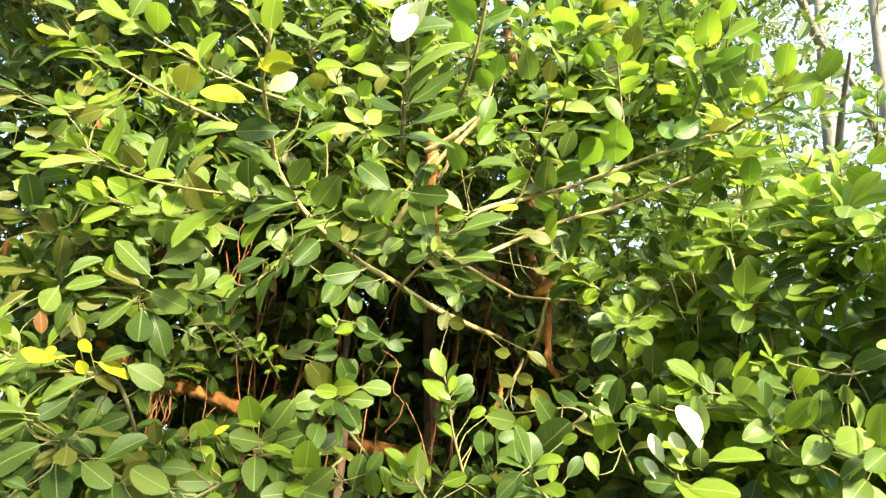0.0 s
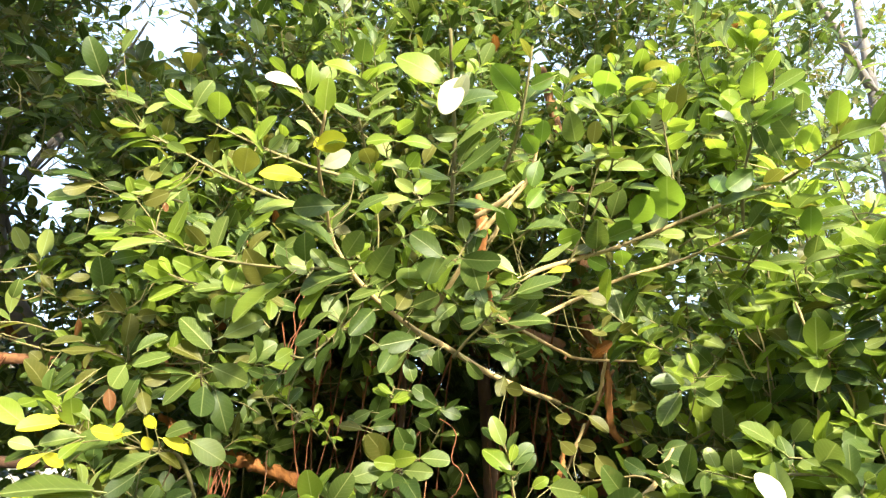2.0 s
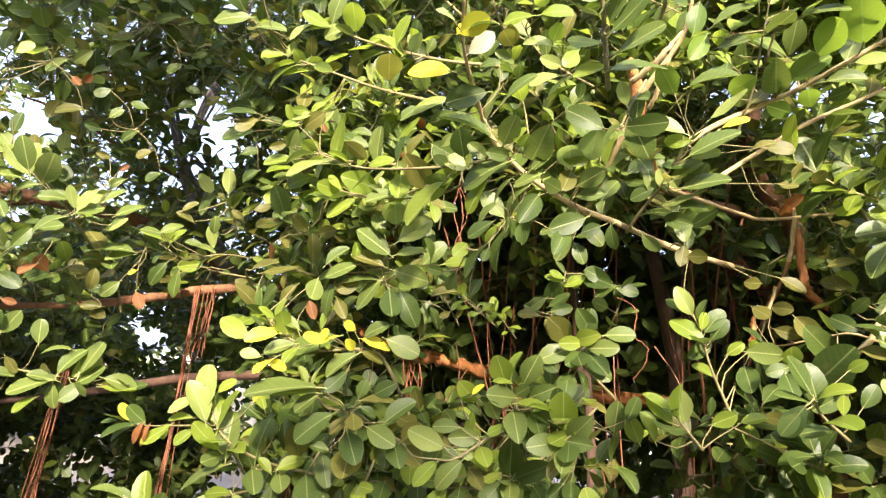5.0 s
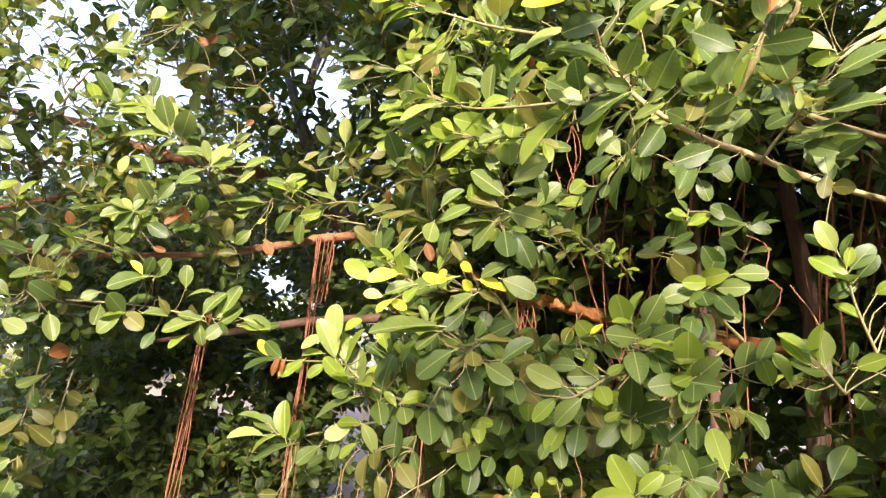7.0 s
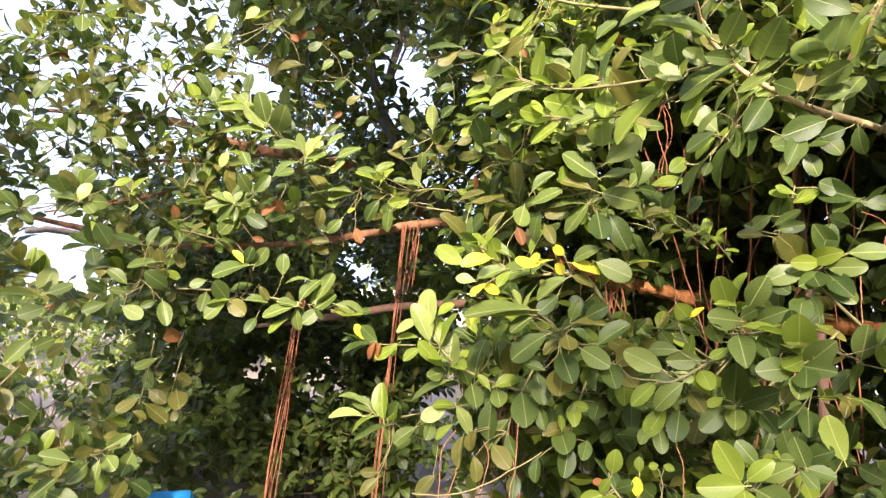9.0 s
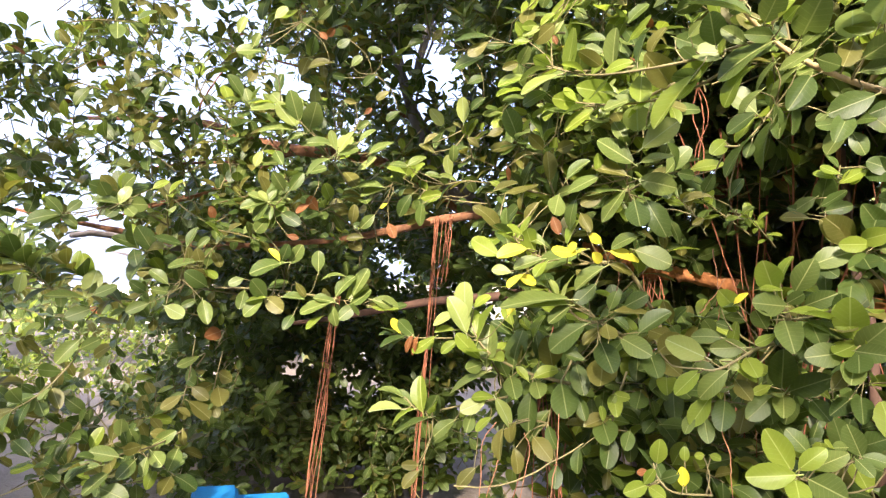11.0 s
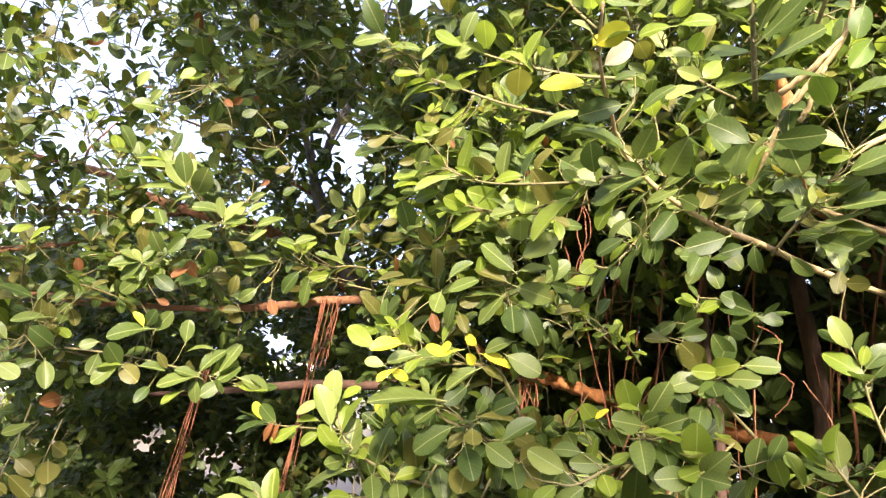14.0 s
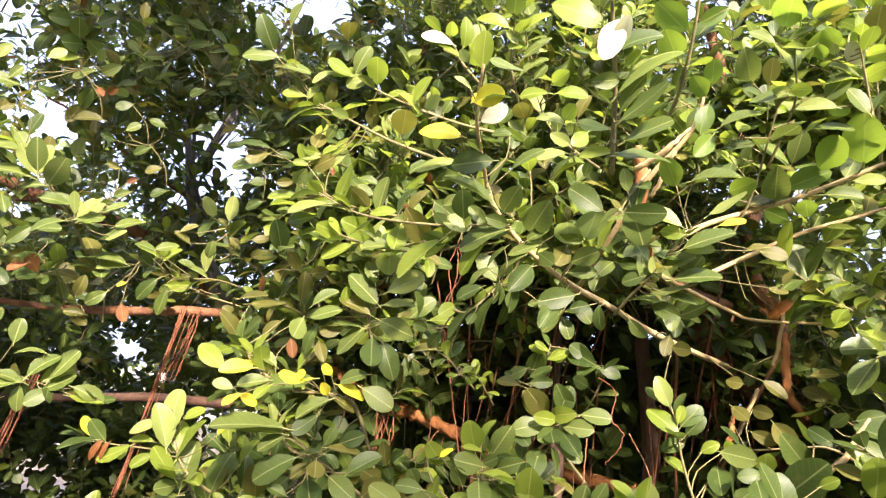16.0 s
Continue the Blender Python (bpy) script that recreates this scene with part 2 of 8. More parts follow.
def joined_leaves(name, rows, shapes, kinds_used):
    """One mesh out of rows of (base, 3x3 axes, length, shape, kind)."""
    vs, fs, uvs, mats, base = [], [], [], [], 0
    for place, axes, size, shape, kind in rows:
        v, f, uv = shapes[shape]
        vs.append(place + size * (v @ axes.T))
        fs.append(f + base)
        uvs.append(uv[f.reshape(-1)])
        mats.append(np.full(len(f), kind))
        base += len(v)
    return quick_mesh(name, np.concatenate(vs), np.concatenate(fs), np.concatenate(uvs), np.concatenate(mats))


def quick_mesh(name, v, f, uv, mat):
    me = bpy.data.meshes.new(name)
    me.vertices.add(len(v))
    me.vertices.foreach_set("co", v.reshape(-1))
    me.loops.add(f.size)
    me.loops.foreach_set("vertex_index", f.reshape(-1))
    me.polygons.add(len(f))
    me.polygons.foreach_set("loop_start", np.arange(0, f.size, 4))
    me.uv_layers.new(name="UVMap").data.foreach_set("uv", uv.reshape(-1))
    me.polygons.foreach_set("material_index", mat)
    me.polygons.foreach_set("use_smooth", np.ones(len(f), bool))
    me.update(calc_edges=True)
    return me


RNG = np.random.RandomState(7)
OPEN_SIDE = np.array((0.15, -0.75, 0.75))


def spray(line, count, size, rng, kinds, start=0.15, turn=None, lift=0.75, crowd=1.4, spread=(68, 30)):
    """Leaves in a spiral round a twig, thicker towards its tip: rows for joined_leaves."""
    out = []
    way = unit(np.gradient(line, axis=0))
    angle = rng.uniform(0, 6.28) if turn is None else turn
    for k in range(count):
        s = start + (1 - start) * (1 - (1 - (k + 0.5) / count) ** crowd)
        at = s * (len(line) - 1)
        i = min(int(at), len(line) - 2)
        place = line[i] + (line[i + 1] - line[i]) * (at - i)
        d = way[i]
        p = unit(np.cross(d, (0.31, 0.22, 0.92)))
        q = np.cross(d, p)
        angle += 2.4 + rng.normal(0, 0.25)
        side = math.cos(angle) * p + math.sin(angle) * q
        tilt = math.radians(spread[0] + (spread[1] - spread[0]) * s + rng.normal(0, 14))
        along = d * math.cos(tilt) + side * math.sin(tilt) + np.array((0, 0, -0.10)) + 0.12 * OPEN_SIDE
        face = d + lift * np.array((0, 0, 1.0)) + 0.8 * lift * OPEN_SIDE + rng.normal(0, 0.22, 3)
        length = size * (0.72 + 0.42 * math.sin(math.pi * min(s * 0.92, 1)) ** 0.5) * rng.uniform(0.68, 1.15)
        kind = int(rng.choice(len(kinds), p=kinds))
        along = unit(along)
        out.append((place + along * length * 0.14, frames_of(None, along, face), length, int(rng.randint(len(SHAPES))), kind))
    return out


# ---- ground ----
def ground_material():
    m, nodes, links, bsdf = material("dry_earth")
    tc = nodes.new("ShaderNodeTexCoord")
    a, b = nodes.new("ShaderNodeTexNoise"), nodes.new("ShaderNodeTexNoise")
    a.inputs["Scale"].default_value, b.inputs["Scale"].default_value, b.inputs["Detail"].default_value = 0.8, 30.0, 6.0
    for tex in (a, b):
        links.new(tc.outputs["Object"], tex.inputs["Vector"])
    tone = math_node(nodes, links, "MULTIPLY_ADD", a.outputs[0], 0.7, math_node(nodes, links, "MULTIPLY", b.outputs[0], 0.4), clamp=True)
    links.new(mix_node(nodes, links, tone, (0.11, 0.09, 0.065), (0.36, 0.30, 0.23)), bsdf.inputs["Base Color"])
    bsdf.inputs["Roughness"].default_value = 0.95
    bump = nodes.new("ShaderNodeBump")
    bump.inputs["Distance"].default_value = 0.02
    links.new(b.outputs[0], bump.inputs["Height"])
    links.new(bump.outputs[0], bsdf.inputs["Normal"])
    return m


def build_ground():
    """One sheet to the horizon, finely humped near the tree."""
    steps = np.concatenate([-np.geomspace(900, 10, 14), np.linspace(-9, 9, 46), np.geomspace(10, 900, 14)])
    gx, gy = np.meshgrid(steps, steps, indexing="ij")
    near = np.exp(-(gx ** 2 + gy ** 2) / 200)
    gz = near * (0.05 * np.sin(gx * 1.3 + 1) * np.cos(gy * 0.9) + 0.02 * np.sin(gx * 4.1) * np.sin(gy * 3.7))
    n = len(steps)
    i, j = np.meshgrid(np.arange(n - 1), np.arange(n - 1), indexing="ij")
    faces = np.stack([i * n + j, (i + 1) * n + j, (i + 1) * n + j + 1, i * n + j + 1], -1).reshape(-1, 4)
    ob = new("ground", mesh_from("ground", [(np.stack([gx, gy, gz], -1).reshape(-1, 3), faces)]))
    ob.data.materials.append(ground_material())
    tagged(ob, "dry pale dusty earth under the trees", "ground", kind="structure")


build_ground()

# ---- the banyan: trunks, limbs, hanging roots ----
tree = thing("banyan_tree", (0.9, 3.4, 0), "low spreading banyan with leathery green leaves and hanging roots", "tree")
TREE_BASE = np.array((0.9, 3.4, 0.0))


def wood(name, points, radii, mat=None, sides=10, n=24, rough=0.06, label="", wobble=0.0, seed=1):
    v, f = tube(points, radii, sides, n, rough, seed, wobble)
    return part(name, mesh_from(name, [(v - TREE_BASE, f)]), mat or BARK, tree, label)


wood("trunk", [(0.62, 3.25, -0.05), (0.60, 3.2, 0.9), (0.61, 3.18, 1.79), (0.57, 3.10, 2.09), (0.53, 3.08, 2.28), (0.48, 3.04, 2.47), (0.36, 2.99, 2.66), (0.3, 3.1, 3.4), (0.1, 3.5, 4.6)], [0.065, 0.055, 0.042, 0.038, 0.034, 0.03], sides=14, n=50, label="brown ridged trunk lit in orange patches")
wood("trunk", [(0.34, 3.55, -0.05), (0.31, 3.48, 1.66), (0.28, 3.45, 2.08), (0.27, 3.39, 2.42), (0.5, 3.6, 3.4), (1.0, 4.0, 4.4)], [0.08, 0.06, 0.05, 0.045, 0.03], sides=14, n=40)
wood("trunk", [(-1.9, 4.3, -0.05), (-1.95, 4.2, 1.2), (-2.3, 3.7, 1.9), (-2.77, 3.24, 2.40), (-3.02, 3.18, 2.78), (-3.18, 3.14, 3.18), (-3.36, 3.16, 3.62), (-3.6, 3.3, 4.6)], [0.16, 0.13, 0.10, 0.06, 0.035, 0.028, 0.02, 0.015], GREYBARK, sides=14, n=50)
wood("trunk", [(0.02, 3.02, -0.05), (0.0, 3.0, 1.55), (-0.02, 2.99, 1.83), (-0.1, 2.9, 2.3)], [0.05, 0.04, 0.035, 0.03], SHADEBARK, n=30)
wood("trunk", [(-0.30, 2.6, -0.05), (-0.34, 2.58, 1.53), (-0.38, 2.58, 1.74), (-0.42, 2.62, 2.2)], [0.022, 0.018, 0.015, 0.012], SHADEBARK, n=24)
wood("limb", [(0.07, 3.08, 2.47), (0.22, 3.11, 2.29), (0.40, 3.17, 2.15), (0.53, 3.24, 1.90), (0.6, 3.3, 1.2)], [0.036, 0.04, 0.045, 0.05], n=24)
wood("limb", [(-3.86, 1.84, 1.86), (-3.06, 2.34, 1.93), (-2.59, 2.48, 1.99), (-2.25, 2.57, 2.05), (-1.94, 2.66, 2.08), (-1.71, 2.80, 2.12), (-1.35, 2.95, 2.18), (-0.8, 3.3, 2.2)], [0.012, 0.017, 0.021, 0.024, 0.025, 0.027, 0.03, 0.035], n=60, rough=0.10, label="pale brown limb with warm light on it")
wood("limb", [(-2.3, 3.7, 1.95), (-3.12, 3.04, 2.52), (-3.37, 2.74, 2.59), (-3.72, 2.61, 2.65), (-4.15, 2.47, 2.76), (-4.51, 2.39, 2.90), (-5.06, 2.17, 2.98), (-5.83, 1.86, 3.03)], [0.06, 0.045, 0.04, 0.036, 0.036, 0.032, 0.025, 0.012], n=44)
wood("limb", [(-3.85, 2.61, 2.64), (-4.03, 2.42, 2.42), (-4.39, 2.04, 2.23), (-4.8, 1.7, 2.1)], [0.02, 0.018, 0.012, 0.006])
wood("limb", [(-3.95, 2.60, 2.66), (-4.03, 2.55, 2.60), (-4.38, 2.17, 2.53)], [0.012, 0.009, 0.006], n=14)
wood("limb", [(-3.5, 2.1, 1.9), (-3.82, 1.93, 1.89), (-4.11, 1.77, 1.95), (-4.39, 1.61, 2.00), (-4.9, 1.3, 2.1)], [0.03, 0.026, 0.022, 0.016, 0.01])
wood("limb", [(-3.16, 3.19, 3.11), (-3.08, 3.29, 3.60), (-3.03, 3.31, 3.86), (-2.9, 3.4, 4.5)], [0.018, 0.015, 0.012, 0.008], GREYBARK)
wood("limb", [(-3.13, 3.18, 3.15), (-3.11, 3.27, 3.57), (-2.92, 3.29, 4.02), (-2.74, 3.24, 4.64)], [0.02, 0.017, 0.014, 0.008], GREYBARK)
wood("limb", [(-3.15, 3.14, 3.21), (-3.26, 3.05, 3.43), (-3.48, 2.87, 3.82), (-3.7, 2.7, 4.3)], [0.02, 0.017, 0.012, 0.006], GREYBARK)
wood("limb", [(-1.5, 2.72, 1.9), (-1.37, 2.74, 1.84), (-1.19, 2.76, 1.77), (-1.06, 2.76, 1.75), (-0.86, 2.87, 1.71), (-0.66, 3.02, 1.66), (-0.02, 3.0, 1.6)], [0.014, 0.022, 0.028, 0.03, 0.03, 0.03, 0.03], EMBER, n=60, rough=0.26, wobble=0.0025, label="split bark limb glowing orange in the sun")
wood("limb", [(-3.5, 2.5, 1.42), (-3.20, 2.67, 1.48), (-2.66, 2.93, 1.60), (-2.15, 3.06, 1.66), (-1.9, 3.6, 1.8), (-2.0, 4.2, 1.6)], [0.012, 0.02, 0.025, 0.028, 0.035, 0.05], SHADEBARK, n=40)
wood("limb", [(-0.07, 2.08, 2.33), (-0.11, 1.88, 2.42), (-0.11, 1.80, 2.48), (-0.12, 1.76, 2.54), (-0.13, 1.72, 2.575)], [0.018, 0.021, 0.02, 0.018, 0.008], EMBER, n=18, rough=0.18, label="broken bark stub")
wood("limb", [(-0.3, 2.05, 2.2), (-0.18, 1.85, 2.35), (-0.09, 1.74, 2.48), (0.02, 1.67, 2.61), (0.05, 1.6, 2.75)], [0.008, 0.0085, 0.008, 0.007, 0.003], STEM, label="tan branch")
wood("limb", [(0.3, 3.1, 2.5), (0.1, 2.6, 2.4), (-0.07, 2.12, 2.33)], [0.03, 0.024, 0.018], n=24)
wood("limb", [(0.43, 2.48, 2.25), (0.38, 2.51, 2.13), (0.33, 2.55, 2.0)], [0.006, 0.007, 0.006], BARK, n=10)
wood("limb", [(0.35, 2.74, 2.05), (0.29, 2.77, 1.87), (0.24, 2.85, 1.7)], [0.006, 0.007, 0.006], BARK, n=10)
wood("limb", [(-0.1, 2.0, 2.3), (0.06, 2.05, 2.24), (0.18, 2.06, 2.19), (0.26, 2.10, 2.18), (0.48, 2.16, 2.21)], [0.007, 0.006, 0.005, 0.004], STEM, n=18)
for k in range(3):
    a = RNG.uniform(-2.9, 0.1)
    wood("limb", [(0.4, 3.4, 2.2 + 0.12 * k), (-0.6 - 0.2 * k, 3.9, 2.9 + 0.1 * k), (-1.2 - 0.45 * k, 4.2 + 0.2 * math.sin(k), 3.6 + 0.2 * math.cos(2 * k))], [0.05, 0.035, 0.012], n=20, seed=k, wobble=0.012)

wood("limb", [(-3.97, 1.70, 2.35), (-3.67, 1.83, 2.39), (-3.40, 2.09, 2.42), (-3.41, 2.39, 2.53)], [0.004, 0.008, 0.009, 0.012], BARK, sides=7, n=20, rough=0.08, wobble=0.004)
wood("limb", [(-3.73, 1.37, 1.96), (-3.65, 1.65, 2.10), (-3.55, 1.90, 2.22), (-3.49, 2.13, 2.41), (-3.51, 2.41, 2.56)], [0.005, 0.01, 0.012, 0.013, 0.016], BARK, sides=7, n=20, rough=0.08, wobble=0.004)
wood("limb", [(-3.31, 1.09, 1.83), (-3.36, 1.24, 1.87), (-3.44, 1.56, 1.85), (-3.59, 1.93, 1.85)], [0.014, 0.016, 0.018, 0.02], GREYBARK, sides=7, n=20, rough=0.08, wobble=0.004)
wood("limb", [(-3.02, 2.86, 3.65), (-3.09, 2.99, 3.36), (-3.09, 3.16, 3.04), (-2.99, 3.39, 2.70)], [0.010, 0.013, 0.016, 0.02], GREYBARK, sides=7, n=20, rough=0.08, wobble=0.004)
wood("limb", [(-2.74, 2.98, 3.64), (-2.82, 3.04, 3.44), (-2.97, 3.10, 3.23), (-3.08, 3.18, 3.01)], [0.006, 0.008, 0.009, 0.011], GREYBARK, sides=7, n=20, rough=0.08, wobble=0.004)
wood("limb", [(-3.36, 2.17, 3.07), (-3.28, 2.45, 3.07), (-3.27, 2.84, 3.01), (-3.08, 3.22, 2.92)], [0.006, 0.01, 0.013, 0.016], BARK, sides=7, n=20, rough=0.08, wobble=0.004)
wood("limb", [(-3.48, 1.71, 2.48), (-3.44, 1.73, 2.56), (-3.40, 1.73, 2.70), (-3.39, 1.83, 2.90)], [0.01, 0.008, 0.006, 0.004], BARK, sides=7, n=20, rough=0.08, wobble=0.004)
wood("limb", [(0.29, 2.24, 1.99), (0.26, 2.26, 1.91), (0.24, 2.27, 1.83)], [0.006, 0.006, 0.003], STEM, sides=7, n=14, rough=0.1, wobble=0.002)
wood("limb", [(0.35, 2.18, 2.23), (0.34, 2.20, 2.15), (0.33, 2.22, 2.08)], [0.006, 0.007, 0.006], STEM, sides=7, n=14, rough=0.1, wobble=0.002)
# EMBER pieces from here on carry sunlit orange as bark colour
wood("limb", [(0.39, 2.38, 2.22), (0.40, 2.41, 2.09), (0.42, 2.42, 2.02), (0.48, 2.42, 1.94)], [0.010, 0.014, 0.013, 0.008], EMBER, n=24, rough=0.2, wobble=0.003, label="flaking bark on a thin trunk, coloured sunlit orange")
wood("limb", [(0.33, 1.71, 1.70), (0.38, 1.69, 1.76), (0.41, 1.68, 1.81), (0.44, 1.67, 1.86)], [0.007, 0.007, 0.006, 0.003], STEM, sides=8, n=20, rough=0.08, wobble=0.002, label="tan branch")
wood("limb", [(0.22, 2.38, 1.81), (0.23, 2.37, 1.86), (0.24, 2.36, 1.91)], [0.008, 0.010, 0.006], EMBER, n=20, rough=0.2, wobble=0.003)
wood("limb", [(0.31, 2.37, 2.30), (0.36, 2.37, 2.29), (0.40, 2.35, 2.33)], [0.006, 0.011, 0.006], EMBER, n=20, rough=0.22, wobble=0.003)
wood("limb", [(-0.12, 1.55, 2.41), (-0.05, 1.52, 2.46), (0.01, 1.50, 2.51)], [0.008, 0.008, 0.003], STEM, n=20, rough=0.12, wobble=0.002, label="tan branch")
wood("limb", [(-0.08, 1.63, 2.37), (-0.06, 1.61, 2.41), (-0.02, 1.57, 2.48)], [0.006, 0.006, 0.003], STEM, n=20, rough=0.12, wobble=0.002)
wood("limb", [(-1.15, 1.31, 1.09), (-1.07, 1.37, 1.10), (-0.99, 1.43, 1.14), (-0.88, 1.51, 1.22)], [0.0024, 0.0022, 0.002], TWIG, sides=6, n=16, rough=0.08, wobble=0.002)


def hanging_root(points, radius, n, seed):
    return wood("aerial_root", points, [radius, radius * 0.9, radius * 0.8], ROOT, sides=5, n=n, rough=0.14, wobble=0.0022, seed=seed)


def root_bundle(top, foot, count, spread, seed, radius=0.0027, sway=0.016):
    """Thin roots let down side by side from a limb, crossing and drifting together."""
    rng = np.random.RandomState(seed)
    top, foot = np.array(top), np.array(foot)
    for k in range(count):
        a, b = rng.normal(0, spread, 3) * (1, 1, 0.2), rng.normal(0, spread * 0.8, 3)
        pts = [top + a] + [top + (foot - top) * s + a * (1 - s) + b * s + rng.normal(0, sway, 3) * (1, 1, 0.2) for s in (0.3, 0.6)] + [foot + b * (1, 1, 1.5)]
        hanging_root(pts, radius * rng.uniform(0.6, 1.3), 26, seed * 31 + k)


wood("aerial_root", [(-0.58, 1.60, 1.73), (-0.57, 1.61, 1.64), (-0.57, 1.61, 1.55)], [0.0017, 0.0015, 0.0013], BARK, sides=5, n=20, rough=0.14, wobble=0.0012, seed=60)
wood("aerial_root", [(-0.90, 1.41, 1.30), (-0.89, 1.39, 1.21), (-0.89, 1.36, 1.11)], [0.0017, 0.0015, 0.0013], BARK, sides=5, n=20, rough=0.14, wobble=0.0012, seed=61)
wood("aerial_root", [(-1.03, 1.32, 1.27), (-1.05, 1.30, 1.22), (-1.03, 1.27, 1.10)], [0.0017, 0.0015, 0.0013], BARK, sides=5, n=20, rough=0.14, wobble=0.0012, seed=62)
wood("aerial_root", [(-0.56, 1.60, 1.29), (-0.54, 1.59, 1.23), (-0.54, 1.57, 1.14)], [0.0017, 0.0015, 0.0013], BARK, sides=5, n=20, rough=0.14, wobble=0.0012, seed=63)
wood("aerial_root", [(-0.64, 1.69, 1.57), (-0.62, 1.70, 1.60), (-0.58, 1.71, 1.67)], [0.0017, 0.0015, 0.0013], BARK, sides=5, n=20, rough=0.14, wobble=0.0012, seed=64)
wood("aerial_root", [(-1.02, 1.44, 1.23), (-1.00, 1.44, 1.19), (-1.00, 1.40, 1.08)], [0.0017, 0.0015, 0.0013], BARK, sides=5, n=20, rough=0.14, wobble=0.0012, seed=65)
wood("aerial_root", [(-1.04, 1.35, 1.17), (-1.04, 1.33, 1.13), (-1.05, 1.31, 1.08)], [0.0017, 0.0015, 0.0013], BARK, sides=5, n=20, rough=0.14, wobble=0.0012, seed=66)
wood("aerial_root", [(-0.86, 1.71, 1.71), (-0.84, 1.73, 1.67), (-0.77, 1.76, 1.57)], [0.0017, 0.0015, 0.0013], BARK, sides=5, n=20, rough=0.14, wobble=0.0012, seed=67)
wood("aerial_root", [(-0.88, 1.71, 1.71), (-0.88, 1.71, 1.65), (-0.90, 1.70, 1.60)], [0.0017, 0.0015, 0.0013], BARK, sides=5, n=20, rough=0.14, wobble=0.0012, seed=68)
wood("aerial_root", [(-0.08, 1.70, 1.74), (-0.02, 1.70, 1.66), (0.01, 1.70, 1.59)], [0.0017, 0.0015, 0.0013], BARK, sides=5, n=20, rough=0.14, wobble=0.0012, seed=70)
wood("aerial_root", [(-0.18, 1.69, 1.71), (-0.18, 1.70, 1.64), (-0.18, 1.70, 1.56)], [0.0017, 0.0015, 0.0013], BARK, sides=5, n=20, rough=0.14, wobble=0.0012, seed=71)
hanging_root([(-0.19, 1.97, 1.91), (-0.13, 1.98, 1.87), (-0.14, 1.99, 1.79), (-0.11, 2.01, 1.76), (-0.12, 2.02, 1.71), (-0.15, 2.05, 1.65)], 0.0020, 40, 5)
wood("aerial_root", [(0.77, 1.66, 2.28), (0.82, 1.69, 2.13), (0.82, 1.74, 1.94)], [0.0035, 0.0035, 0.0028], STEM, sides=6, n=20, rough=0.12, wobble=0.0014, seed=80)
wood("aerial_root", [(0.83, 1.65, 2.24), (0.85, 1.69, 2.10), (0.84, 1.73, 1.95)], [0.0035, 0.0035, 0.0028], STEM, sides=6, n=20, rough=0.12, wobble=0.0014, seed=81)
wood("aerial_root", [(0.92, 1.63, 2.16), (0.95, 1.64, 2.07), (0.95, 1.66, 1.98)], [0.0025, 0.0025, 0.0020], STEM, sides=6, n=20, rough=0.12, wobble=0.0014, seed=82)
wood("aerial_root", [(0.86, 1.68, 2.10), (0.89, 1.68, 2.04), (0.88, 1.71, 1.96)], [0.0030, 0.0030, 0.0024], STEM, sides=6, n=20, rough=0.12, wobble=0.0014, seed=83)
wood("aerial_root", [(0.74, 1.85, 2.27), (0.78, 1.87, 2.17), (0.80, 1.89, 2.03)], [0.0025, 0.0025, 0.0020], STEM, sides=6, n=20, rough=0.12, wobble=0.0014, seed=84)
wood("aerial_root", [(0.69, 1.88, 2.23), (0.74, 1.90, 2.13), (0.79, 1.89, 2.06)], [0.0025, 0.0025, 0.0020], STEM, sides=6, n=20, rough=0.12, wobble=0.0014, seed=85)
wood("aerial_root", [(0.71, 1.87, 2.25), (0.77, 1.87, 2.18), (0.79, 1.90, 2.05)], [0.0020, 0.0020, 0.0016], STEM, sides=6, n=20, rough=0.12, wobble=0.0014, seed=86)
root_bundle((-2.30, 2.53, 2.06), (-2.32, 2.48, 0.25), 7, 0.020, 11, 0.0023, 0.008)
root_bundle((-2.20, 2.55, 2.06), (-2.22, 2.53, 1.72), 5, 0.014, 12, 0.0022, 0.004)
root_bundle((-2.80, 2.27, 1.60), (-2.68, 2.05, 0.30), 4, 0.014, 13, 0.0025, 0.008)
root_bundle((-2.70, 2.23, 1.60), (-2.67, 2.05, 0.30), 4, 0.014, 24, 0.0025, 0.008)
root_bundle((-0.86, 2.33, 2.45), (-0.83, 2.42, 2.0), 3, 0.012, 14)
root_bundle((-1.15, 2.74, 1.76), (-1.13, 2.70, 1.30), 9, 0.06, 15, 0.003)
root_bundle((-0.75, 2.6, 2.2), (-0.70, 2.6, 1.1), 2, 0.08, 16, 0.002, 0.03)
root_bundle((-0.35, 2.7, 2.1), (-0.3, 2.65, 0.9), 2, 0.09, 17, 0.0022, 0.035)
root_bundle((-0.05, 2.6, 1.95), (0.0, 2.55, 1.0), 3, 0.06, 18, 0.002, 0.03)
root_bundle((0.93, 2.62, 2.55), (1.16, 2.60, 2.12), 14, 0.05, 19, 0.0035)
root_bundle((1.13, 2.24, 2.42), (1.12, 2.31, 1.9), 5, 0.035, 20, 0.006)
root_bundle((-1.25, 1.95, 1.5), (-1.22, 1.95, 0.6), 8, 0.10, 21, 0.003)
root_bundle((-0.55, 2.9, 2.4), (-0.6, 2.9, 0.9), 14, 0.22, 22, 0.004)
root_bundle((0.1, 3.1, 2.6), (0.15, 3.1, 0.9), 12, 0.2, 23, 0.005)

